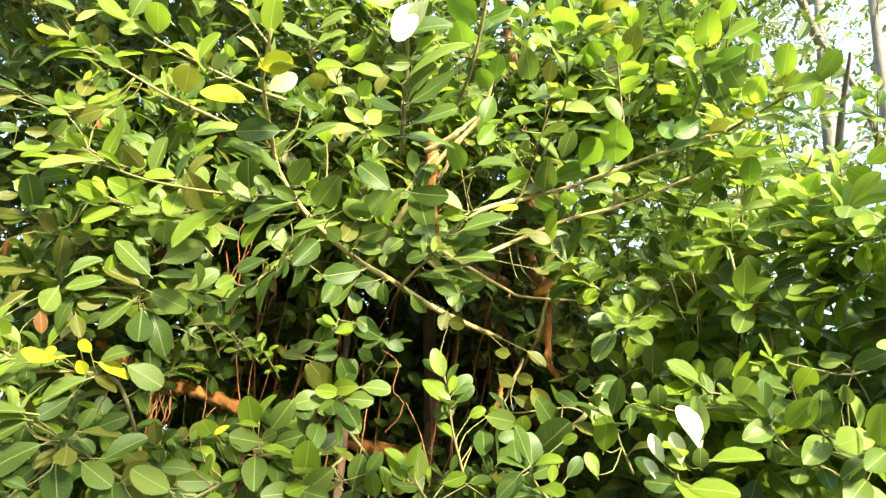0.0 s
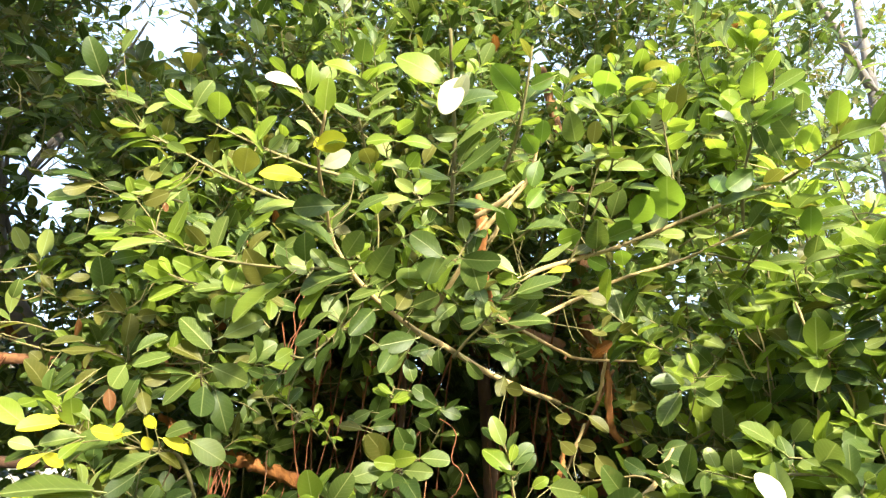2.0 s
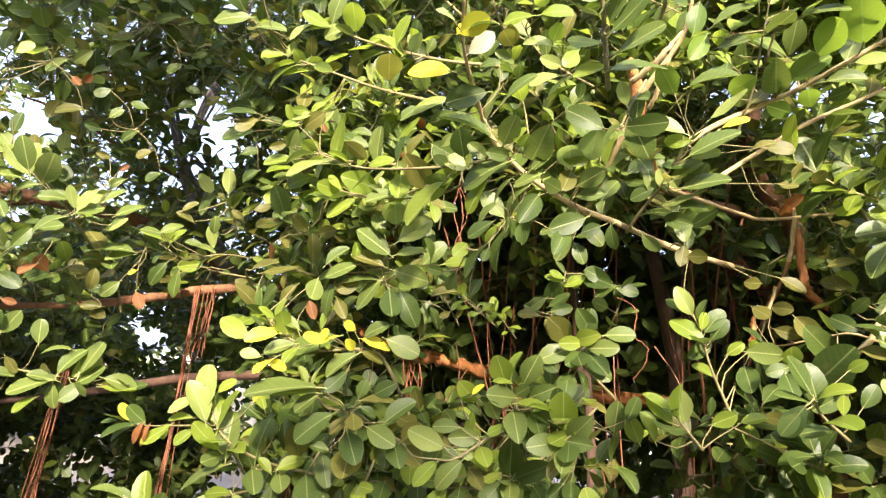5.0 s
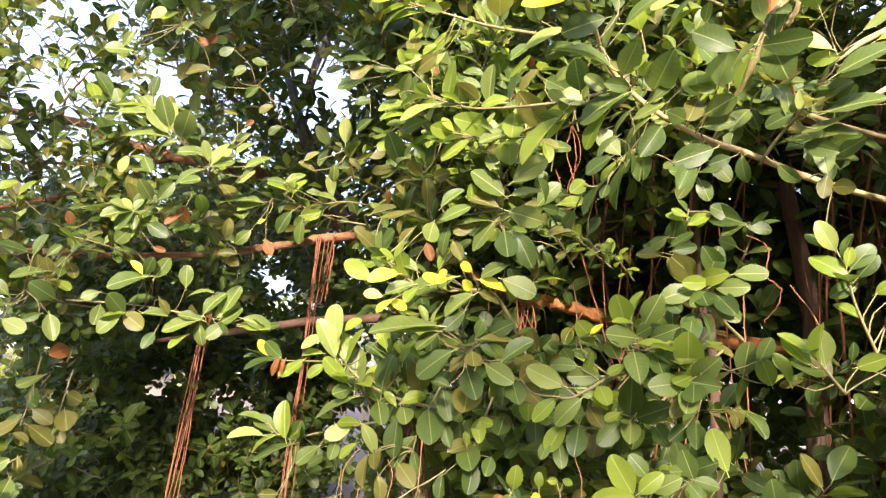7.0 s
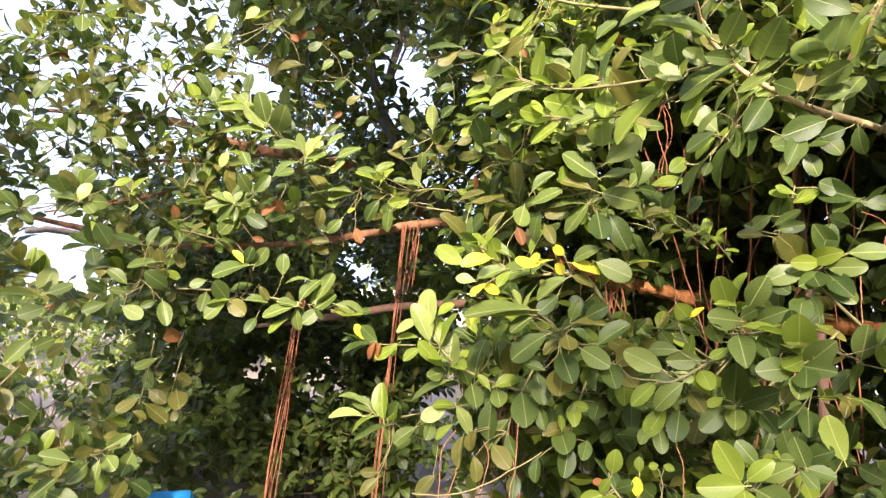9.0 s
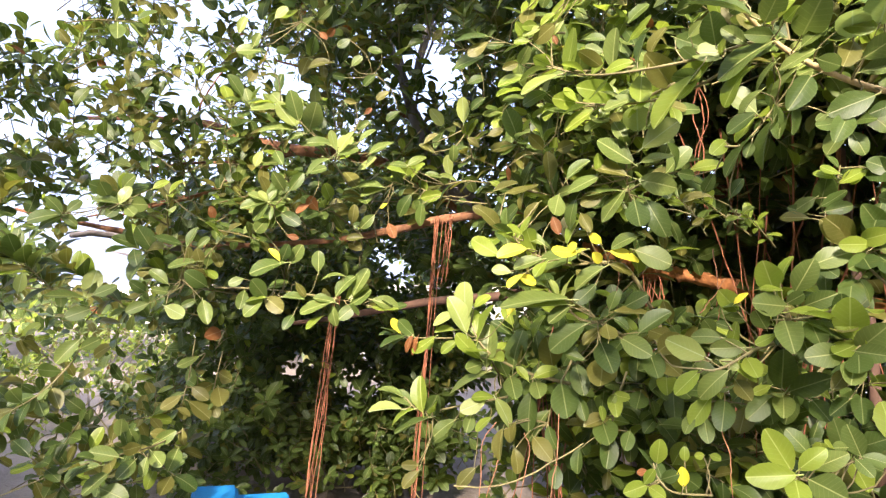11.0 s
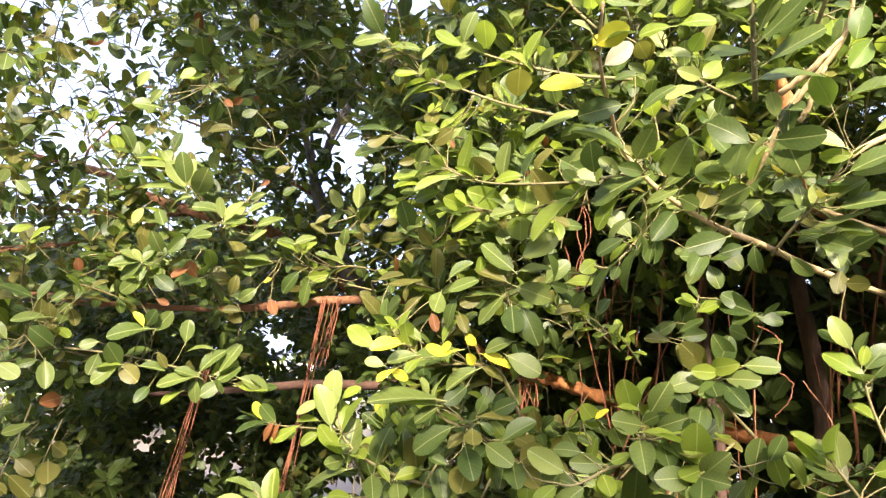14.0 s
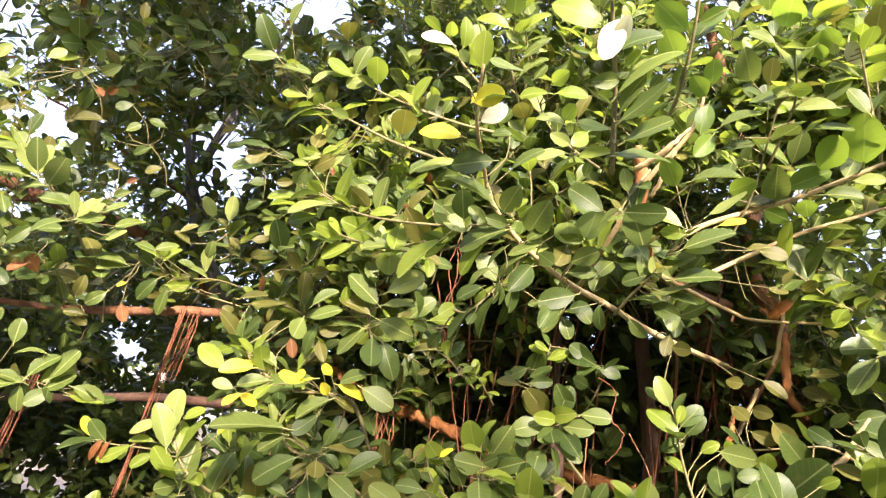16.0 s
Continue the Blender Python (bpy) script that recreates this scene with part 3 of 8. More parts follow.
# ---- the banyan: leafy branches ----
MATURE, YOUNG, YELLOW, DRY, PALE, OLD, SUNWHITE, SAGE, GREEN = range(9)
LIVELY = (0.17, 0.52, 0.0, 0.0, 0.12, 0.03, 0.0, 0.16)
DEEP = MATURE
MOSTLY_MATURE = (0.736, 0.06, 0.0, 0.004, 0.0, 0.08, 0.0, 0.12)
MOSTLY_YOUNG = (0.55, 0.36, 0.0, 0.0, 0.03, 0.06)
DIM = (0.68, 0.18, 0.0, 0.0, 0.0, 0.14, 0.0, 0.0)
FRESH = (0.12, 0.86, 0.0, 0.0, 0.02, 0.0)
WEATHERED = (0.47, 0.08, 0.0, 0.004, 0.02, 0.286, 0.0, 0.14)
# INNER: darker leaf mix that puts shade into the crown's depths
INNER = (0.90, 0.02, 0.0, 0.0, 0.0, 0.08)
MIXED = (0.30, 0.23, 0.0, 0.0, 0.05, 0.12, 0.0, 0.30)
SINGLE_LEAVES = 420
made_single = 0


def put_leaf(parent, place, axes, length, shape, kind):
    ob = new("leaf", shared_leaf(shape, kind))
    ob.parent = parent
    m = Matrix([[*(axes[r] * length), place[r] - TREE_BASE[r]] for r in range(3)] + [[0, 0, 0, 1]])
    ob.matrix_local = m
    return ob


spiral = spray


def leaf_rows(leaves):
    """Leaves set one by one: blade base, tip, kind, and how far the blade is rolled about its midrib from the open side."""
    rows = []
    for base, tip, kind, roll in leaves:
        base, tip = np.array(base), np.array(tip)
        along = unit(tip - base)
        toward = np.array((0, 0, 1.6)) - base
        level = unit(toward - along * (toward @ along))
        face = level * math.cos(radians(roll)) + np.cross(along, level) * math.sin(radians(roll)) + RNG.normal(0, 0.06, 3)
        rows.append((base, frames_of(None, along, face), np.linalg.norm(tip - base), int(RNG.randint(len(SHAPES))), kind))
    return rows


def set_leaves(wooden, line, rows):
    """The leaves of a branch, and the thin twigs that carry them."""
    global made_single
    twigs = []
    for base, axes, length, *_ in rows:
        gap = np.linalg.norm(line - base, axis=1)
        near = int(np.argmin(gap))
        if 0.012 < gap[near] < 0.3:
            foot = line[max(near - 1, 0)]
            bend = (foot + base) / 2 - axes[:, 1] * 0.15 * gap[near] + (0, 0, -0.004)
            twigs.append(tube_arrays(curve_points([foot - TREE_BASE, bend - TREE_BASE, base + axes[:, 1] * 0.004 - TREE_BASE], 5), np.linspace(0.0022, 0.0012, 5), 4))
    if twigs:
        tagged(part("stalk_tangle", mesh_from("stalk_tangle", twigs), TWIG, wooden), kind="stuff")
    if made_single < SINGLE_LEAVES:
        for row in rows:
            put_leaf(wooden, *row)
        made_single += len(rows)
    elif rows:
        rows = [(p - TREE_BASE, *rest) for p, *rest in rows]
        tagged(part("leaves", joined_leaves("leaves", rows, FINE, LEAF), LEAF, wooden), kind="stuff")


newest = ()


def branch(points, radii, mat, spray=None, rosette=None, leaves=()):
    """A leafy branch: its wood, the leaves set one by one, a spiral of leaves along it, and a rosette at its tip."""
    global newest
    line = curve_points(points, max(10, 5 * len(points)))
    v, f = tube_arrays(line, np.linspace(*radii, len(line)), 6, 0.05, len(points))
    wooden = part("branch", mesh_from("branch", [(v - TREE_BASE, f)]), mat, tree)
    newest = wooden, line
    set_leaves(wooden, line, leaf_rows(leaves))
    rows = []
    if spray:
        count, size, kinds, start = spray
        rows += spiral(line, count, size, RNG, kinds, start)
    if rosette:
        count, size, kinds = rosette
        axis = unit(line[-1] - line[-2]) * 0.5 + unit(np.array((0, 0, 1.9)) - line[-1])
        end = np.array([line[-1] + unit(axis) * 0.05 * s for s in np.linspace(-0.5, 1, 8)])
        rows += spiral(end, count, size, RNG, kinds, 0.0, lift=0.25, spread=(88, 40), crowd=1.0)
    if rows:
        rows = [(p - TREE_BASE, *rest) for p, *rest in rows]
        tagged(part("leaves", joined_leaves("leaves", rows, FINE, LEAF), LEAF, wooden), kind="stuff")


def grow(leaves):
    """More leaves on the newest branch."""
    set_leaves(*newest, leaf_rows(leaves))


branch([(-0.32, 1.84, 1.60), (-0.39, 1.70, 1.57), (-0.42, 1.62, 1.56)], (0.005, 0.002), TWIG, spray=(2, 0.064, MOSTLY_YOUNG, 0.3), leaves=[
    ((-0.528, 1.591, 1.595), (-0.501, 1.597, 1.624), YELLOW, -40),
    ((-0.448, 1.627, 1.626), (-0.449, 1.544, 1.683), YOUNG, 0),
    ((-0.431, 1.607, 1.645), (-0.419, 1.604, 1.712), YOUNG, -59),
    ((-0.471, 1.576, 1.630), (-0.422, 1.586, 1.634), YOUNG, -53),
    ((-0.410, 1.666, 1.629), (-0.367, 1.623, 1.694), SAGE, 0),
    ((-0.421, 1.625, 1.599), (-0.379, 1.604, 1.623), SAGE, 0),
    ((-0.387, 1.637, 1.594), (-0.325, 1.608, 1.619), SAGE, 0),
    ((-0.412, 1.582, 1.579), (-0.334, 1.594, 1.588), YOUNG, -68),
    ((-0.421, 1.616, 1.592), (-0.476, 1.549, 1.596), SAGE, 0),
    ((-0.461, 1.606, 1.537), (-0.475, 1.556, 1.583), SAGE, 0),
    ((-0.423, 1.612, 1.557), (-0.390, 1.528, 1.498), SAGE, 0),
    ((-0.436, 1.581, 1.526), (-0.476, 1.571, 1.497), YOUNG, 46),
    ((-0.373, 1.621, 1.560), (-0.343, 1.554, 1.513), MATURE, 0),
    ((-0.386, 1.619, 1.514), (-0.363, 1.568, 1.474), MATURE, 0),
])
branch([(-0.29, 1.67, 1.16), (-0.34, 1.54, 1.21), (-0.38, 1.45, 1.24)], (0.004, 0.002), TWIG, spray=(2, 0.064, MOSTLY_YOUNG, 0.3), leaves=[
    ((-0.385, 1.453, 1.251), (-0.422, 1.408, 1.332), YOUNG, 0),
    ((-0.356, 1.476, 1.286), (-0.390, 1.453, 1.330), SAGE, 0),
    ((-0.369, 1.444, 1.257), (-0.324, 1.436, 1.304), YOUNG, 0),
    ((-0.368, 1.404, 1.253), (-0.450, 1.364, 1.240), YOUNG, 0),
    ((-0.372, 1.420, 1.241), (-0.350, 1.351, 1.212), YOUNG, 0),
    ((-0.345, 1.479, 1.259), (-0.293, 1.454, 1.296), SAGE, 0),
    ((-0.353, 1.461, 1.237), (-0.282, 1.401, 1.227), SAGE, 0),
    ((-0.276, 1.575, 1.280), (-0.293, 1.538, 1.341), SAGE, 0),
    ((-0.281, 1.586, 1.295), (-0.229, 1.541, 1.328), MATURE, 0),
    ((-0.296, 1.534, 1.300), (-0.314, 1.496, 1.302), SAGE, 0),
    ((-0.206, 1.565, 1.311), (-0.242, 1.573, 1.396), YOUNG, 26),
    ((-0.269, 1.528, 1.288), (-0.217, 1.531, 1.281), MATURE, -24),
    ((-0.277, 1.501, 1.285), (-0.246, 1.472, 1.263), SAGE, 0),
])
branch([(-0.44, 1.79, 1.51), (-0.48, 1.61, 1.49), (-0.54, 1.51, 1.44), (-0.58, 1.47, 1.44)], (0.005, 0.002), TWIG, leaves=[
    ((-0.692, 1.532, 1.468), (-0.633, 1.513, 1.515), OLD, 0),
    ((-0.529, 1.625, 1.578), (-0.552, 1.561, 1.622), YOUNG, 0),
    ((-0.563, 1.587, 1.587), (-0.514, 1.600, 1.596), MATURE, -60),
    ((-0.576, 1.601, 1.520), (-0.591, 1.556, 1.556), SAGE, 0),
    ((-0.551, 1.565, 1.512), (-0.616, 1.546, 1.515), SAGE, 16),
    ((-0.539, 1.592, 1.485), (-0.521, 1.598, 1.550), YOUNG, -53),
    ((-0.535, 1.602, 1.533), (-0.572, 1.592, 1.552), SAGE, 33),
    ((-0.503, 1.598, 1.491), (-0.573, 1.553, 1.484), SAGE, 0),
    ((-0.574, 1.520, 1.464), (-0.646, 1.468, 1.500), PALE, 0),
    ((-0.502, 1.592, 1.467), (-0.466, 1.536, 1.432), YOUNG, 0),
    ((-0.526, 1.567, 1.453), (-0.472, 1.577, 1.418), YOUNG, -46),
    ((-0.522, 1.505, 1.437), (-0.582, 1.482, 1.376), SAGE, 21),
    ((-0.579, 1.486, 1.432), (-0.628, 1.465, 1.376), YOUNG, 36),
    ((-0.551, 1.543, 1.459), (-0.509, 1.553, 1.442), PALE, -41),
])
branch([(-0.23, 1.77, 1.58), (-0.26, 1.61, 1.53), (-0.28, 1.56, 1.50)], (0.004, 0.002), TWIG, spray=(2, 0.074, MOSTLY_YOUNG, 0.3), leaves=[
    ((-0.278, 1.585, 1.501), (-0.222, 1.521, 1.552), SAGE, 0),
    ((-0.299, 1.576, 1.494), (-0.354, 1.509, 1.483), SAGE, 0),
    ((-0.279, 1.555, 1.499), (-0.215, 1.520, 1.494), SAGE, 0),
    ((-0.282, 1.561, 1.480), (-0.280, 1.491, 1.438), SAGE, 0),
    ((-0.300, 1.586, 1.453), (-0.311, 1.533, 1.426), OLD, 0),
    ((-0.281, 1.588, 1.523), (-0.312, 1.566, 1.597), YOUNG, 0),
    ((-0.260, 1.571, 1.507), (-0.226, 1.552, 1.556), YOUNG, 0),
    ((-0.179, 1.657, 1.521), (-0.164, 1.610, 1.590), SAGE, 0),
    ((-0.144, 1.606, 1.553), (-0.117, 1.593, 1.609), MATURE, 0),
    ((-0.119, 1.655, 1.502), (-0.139, 1.613, 1.560), YOUNG, 0),
])
branch([(-0.52, 1.72, 1.38), (-0.55, 1.61, 1.39), (-0.57, 1.54, 1.37)], (0.004, 0.002), TWIG, spray=(2, 0.073, MOSTLY_MATURE, 0.2), leaves=[
    ((-0.699, 1.568, 1.451), (-0.630, 1.509, 1.420), OLD, 0),
    ((-0.531, 1.607, 1.410), (-0.486, 1.566, 1.372), OLD, 0),
    ((-0.568, 1.534, 1.371), (-0.607, 1.513, 1.302), YOUNG, 14),
    ((-0.550, 1.589, 1.361), (-0.538, 1.525, 1.309), MATURE, 0),
    ((-0.592, 1.567, 1.318), (-0.572, 1.533, 1.266), SAGE, 0),
    ((-0.604, 1.525, 1.328), (-0.620, 1.512, 1.281), SAGE, 29),
])
branch([(-0.37, 1.90, 1.46), (-0.41, 1.76, 1.40), (-0.44, 1.69, 1.38)], (0.005, 0.002), TWIG, spray=(3, 0.078, MOSTLY_MATURE, 0.2), leaves=[
    ((-0.449, 1.705, 1.393), (-0.431, 1.638, 1.487), MATURE, 0),
    ((-0.462, 1.645, 1.402), (-0.498, 1.635, 1.378), YOUNG, 34),
    ((-0.432, 1.704, 1.387), (-0.350, 1.667, 1.427), MATURE, 0),
    ((-0.462, 1.664, 1.376), (-0.504, 1.611, 1.322), MATURE, 0),
    ((-0.442, 1.687, 1.380), (-0.427, 1.610, 1.337), SAGE, 0),
    ((-0.379, 1.674, 1.375), (-0.339, 1.616, 1.343), MATURE, 0),
])
branch([(-0.77, 1.81, 1.49), (-0.82, 1.68, 1.67), (-0.84, 1.57, 1.70), (-0.95, 1.51, 1.69), (-1.04, 1.46, 1.73), (-1.08, 1.42, 1.78)], (0.006, 0.002), TWIG, spray=(6, 0.069, MOSTLY_YOUNG, 0.45), leaves=[
    ((-1.127, 1.469, 1.900), (-1.042, 1.519, 1.918), OLD, -63),
    ((-0.975, 1.519, 1.888), (-0.960, 1.465, 1.819), SAGE, 0),
    ((-1.015, 1.476, 1.864), (-1.058, 1.458, 1.815), OLD, 37),
    ((-0.882, 1.474, 1.822), (-0.847, 1.460, 1.774), OLD, 0),
    ((-0.965, 1.469, 1.819), (-0.943, 1.467, 1.771), DRY, 0),
    ((-1.039, 1.430, 1.763), (-1.019, 1.433, 1.821), YOUNG, -53),
    ((-1.053, 1.422, 1.778), (-1.096, 1.394, 1.768), YOUNG, 66),
    ((-0.989, 1.471, 1.742), (-1.037, 1.436, 1.779), SAGE, 41),
    ((-0.923, 1.478, 1.741), (-0.898, 1.481, 1.810), YOUNG, -60),
    ((-0.838, 1.507, 1.744), (-0.856, 1.478, 1.766), YELLOW, 0),
    ((-0.744, 1.525, 1.763), (-0.810, 1.500, 1.740), SAGE, 35),
    ((-1.074, 1.416, 1.715), (-1.028, 1.443, 1.740), YELLOW, -58),
    ((-1.060, 1.412, 1.662), (-1.103, 1.383, 1.672), PALE, 27),
    ((-1.033, 1.409, 1.651), (-0.992, 1.436, 1.633), YELLOW, -11),
])
grow([
    ((-1.040, 1.396, 1.642), (-1.049, 1.392, 1.619), YELLOW, 36),
    ((-0.814, 1.510, 1.723), (-0.745, 1.542, 1.705), YELLOW, -44),
    ((-0.854, 1.542, 1.696), (-0.855, 1.496, 1.718), YELLOW, 0),
    ((-0.888, 1.493, 1.726), (-1.002, 1.435, 1.676), SAGE, 60),
    ((-0.983, 1.447, 1.700), (-1.049, 1.408, 1.674), SAGE, 39),
    ((-0.752, 1.529, 1.726), (-0.671, 1.564, 1.691), SAGE, -23),
    ((-0.829, 1.508, 1.681), (-0.902, 1.476, 1.625), SAGE, 46),
    ((-0.844, 1.491, 1.634), (-0.889, 1.470, 1.580), MATURE, 34),
    ((-0.818, 1.519, 1.689), (-0.765, 1.544, 1.668), OLD, -48),
    ((-1.095, 1.399, 1.710), (-1.154, 1.352, 1.749), YOUNG, 18),
])
sunlit_spray = newest
branch([(-0.79, 1.83, 1.43), (-0.84, 1.62, 1.51), (-0.85, 1.50, 1.54)], (0.006, 0.003), TWIG, spray=(2, 0.083, MOSTLY_MATURE, 0.6), leaves=[
    ((-0.870, 1.387, 1.592), (-1.016, 1.298, 1.578), SAGE, 68),
    ((-0.875, 1.398, 1.578), (-0.974, 1.340, 1.573), SAGE, 59),
    ((-0.872, 1.407, 1.574), (-0.921, 1.380, 1.529), SAGE, 35),
    ((-0.910, 1.410, 1.585), (-0.920, 1.402, 1.643), PALE, 70),
    ((-0.907, 1.426, 1.586), (-0.888, 1.433, 1.660), PALE, -75),
    ((-0.914, 1.407, 1.592), (-0.933, 1.394, 1.643), PALE, 63),
    ((-0.853, 1.449, 1.527), (-0.932, 1.404, 1.464), MATURE, 26),
    ((-0.792, 1.447, 1.531), (-0.758, 1.395, 1.491), OLD, 0),
    ((-0.823, 1.483, 1.483), (-0.764, 1.425, 1.421), MATURE, 0),
    ((-0.780, 1.511, 1.497), (-0.697, 1.492, 1.462), SAGE, 0),
    ((-0.735, 1.514, 1.512), (-0.668, 1.539, 1.575), MATURE, -38),
    ((-0.804, 1.512, 1.565), (-0.719, 1.547, 1.569), OLD, -67),
    ((-0.786, 1.541, 1.578), (-0.726, 1.535, 1.610), MATURE, 0),
    ((-0.817, 1.520, 1.569), (-0.794, 1.507, 1.614), MATURE, 0),
])
grow([
    ((-0.791, 1.484, 1.548), (-0.753, 1.501, 1.528), MATURE, -30),
    ((-0.725, 1.559, 1.463), (-0.680, 1.493, 1.418), MATURE, 0),
    ((-0.853, 1.564, 1.437), (-0.815, 1.467, 1.378), OLD, 0),
    ((-0.932, 1.558, 1.417), (-0.892, 1.531, 1.340), MATURE, 0),
    ((-0.854, 1.454, 1.437), (-0.898, 1.432, 1.452), DEEP, 18),
])
branch([(-1.04, 1.73, 1.34), (-1.10, 1.56, 1.38), (-1.16, 1.45, 1.44), (-1.21, 1.43, 1.52)], (0.006, 0.002), TWIG, spray=(7, 0.081, MIXED, 0.1), leaves=[
    ((-1.205, 1.406, 1.520), (-1.212, 1.398, 1.634), PALE, -44),
    ((-1.191, 1.425, 1.562), (-1.159, 1.447, 1.604), YOUNG, -48),
    ((-1.180, 1.430, 1.465), (-1.148, 1.454, 1.572), YOUNG, -70),
    ((-1.113, 1.519, 1.387), (-1.107, 1.531, 1.502), MATURE, -39),
    ((-1.034, 1.499, 1.482), (-1.023, 1.507, 1.551), YOUNG, -52),
    ((-1.068, 1.417, 1.542), (-1.053, 1.427, 1.582), YELLOW, -43),
    ((-1.160, 1.421, 1.419), (-1.222, 1.378, 1.479), YOUNG, 43),
    ((-1.123, 1.523, 1.365), (-1.068, 1.464, 1.323), SAGE, 0),
    ((-1.057, 1.573, 1.414), (-1.069, 1.572, 1.504), MATURE, 20),
    ((-1.034, 1.611, 1.398), (-1.005, 1.533, 1.474), OLD, 0),
    ((-1.050, 1.533, 1.369), (-0.997, 1.567, 1.404), YOUNG, -32),
    ((-1.062, 1.523, 1.360), (-1.093, 1.508, 1.398), YOUNG, 29),
    ((-1.059, 1.560, 1.357), (-1.012, 1.507, 1.320), SAGE, 0),
    ((-1.060, 1.537, 1.327), (-1.060, 1.518, 1.219), MATURE, 24),
])
grow([
    ((-1.226, 1.378, 1.543), (-1.275, 1.338, 1.516), PALE, 45),
    ((-1.237, 1.396, 1.494), (-1.282, 1.359, 1.491), YOUNG, 48),
    ((-1.220, 1.389, 1.463), (-1.255, 1.358, 1.429), YOUNG, 20),
    ((-1.199, 1.402, 1.488), (-1.227, 1.360, 1.590), PALE, 18),
])
branch([(-1.20, 1.63, 1.29), (-1.26, 1.49, 1.27), (-1.34, 1.39, 1.25), (-1.39, 1.36, 1.29)], (0.004, 0.002), TWIG, spray=(4, 0.073, MIXED, 0.1), leaves=[
    ((-1.168, 1.462, 1.296), (-1.220, 1.417, 1.262), PALE, 19),
    ((-1.210, 1.457, 1.251), (-1.193, 1.414, 1.211), SAGE, 0),
    ((-1.142, 1.461, 1.253), (-1.176, 1.429, 1.215), YOUNG, 50),
    ((-1.180, 1.442, 1.108), (-1.215, 1.399, 1.058), OLD, 33),
    ((-1.329, 1.377, 1.251), (-1.351, 1.375, 1.352), YOUNG, -34),
    ((-1.370, 1.329, 1.258), (-1.438, 1.263, 1.259), PALE, 57),
    ((-1.343, 1.353, 1.260), (-1.391, 1.301, 1.226), YOUNG, 69),
    ((-1.342, 1.409, 1.230), (-1.289, 1.390, 1.297), MATURE, 0),
    ((-1.313, 1.390, 1.236), (-1.386, 1.315, 1.197), MATURE, 75),
    ((-1.256, 1.438, 1.231), (-1.301, 1.392, 1.189), SAGE, 35),
    ((-1.321, 1.359, 1.103), (-1.345, 1.315, 1.106), OLD, 0),
    ((-1.312, 1.351, 1.090), (-1.338, 1.312, 1.046), OLD, 28),
])
branch([(-1.04, 1.74, 1.41), (-1.03, 1.62, 1.31), (-1.02, 1.56, 1.23)], (0.004, 0.002), TWIG, spray=(3, 0.081, MOSTLY_MATURE, 0.1), leaves=[
    ((-0.990, 1.586, 1.354), (-0.932, 1.516, 1.276), MATURE, 0),
    ((-1.099, 1.485, 1.240), (-1.092, 1.478, 1.188), OLD, 43),
    ((-1.084, 1.495, 1.242), (-1.093, 1.478, 1.191), OLD, 52),
    ((-0.929, 1.575, 1.324), (-0.899, 1.555, 1.269), MATURE, 0),
    ((-1.111, 1.474, 1.224), (-1.115, 1.452, 1.142), OLD, 44),
    ((-1.078, 1.485, 1.174), (-1.055, 1.482, 1.110), OLD, -11),
    ((-1.046, 1.534, 1.203), (-0.978, 1.503, 1.166), OLD, 0),
    ((-0.974, 1.539, 1.138), (-0.956, 1.499, 1.090), MATURE, 0),
])
branch([(-0.87, 1.76, 1.39), (-0.86, 1.66, 1.30), (-0.85, 1.61, 1.23)], (0.004, 0.002), TWIG, spray=(3, 0.081, MOSTLY_MATURE, 0.1), leaves=[
    ((-0.849, 1.618, 1.337), (-0.814, 1.568, 1.302), YOUNG, 0),
    ((-0.845, 1.610, 1.339), (-0.796, 1.597, 1.336), YOUNG, 0),
    ((-0.834, 1.605, 1.341), (-0.842, 1.583, 1.312), YOUNG, 0),
    ((-0.859, 1.581, 1.269), (-0.865, 1.585, 1.309), YOUNG, 35),
    ((-0.786, 1.658, 1.349), (-0.769, 1.589, 1.314), MATURE, 0),
    ((-0.882, 1.618, 1.271), (-0.825, 1.548, 1.220), MATURE, 0),
    ((-0.911, 1.549, 1.193), (-0.912, 1.532, 1.129), MATURE, 25),
    ((-0.789, 1.595, 1.251), (-0.779, 1.543, 1.217), MATURE, 0),
])
branch([(-1.39, 1.58, 1.46), (-1.43, 1.45, 1.46), (-1.47, 1.38, 1.47)], (0.003, 0.001), TWIG, spray=(5, 0.057, MOSTLY_YOUNG, 0.2), leaves=[
    ((-1.489, 1.438, 1.471), (-1.514, 1.416, 1.515), YELLOW, 38),
    ((-1.409, 1.404, 1.467), (-1.424, 1.386, 1.419), DRY, 50),
    ((-1.397, 1.416, 1.465), (-1.412, 1.399, 1.412), DRY, 52),
    ((-1.357, 1.450, 1.467), (-1.402, 1.406, 1.413), YOUNG, 56),
    ((-1.424, 1.395, 1.467), (-1.481, 1.337, 1.432), MATURE, 75),
])
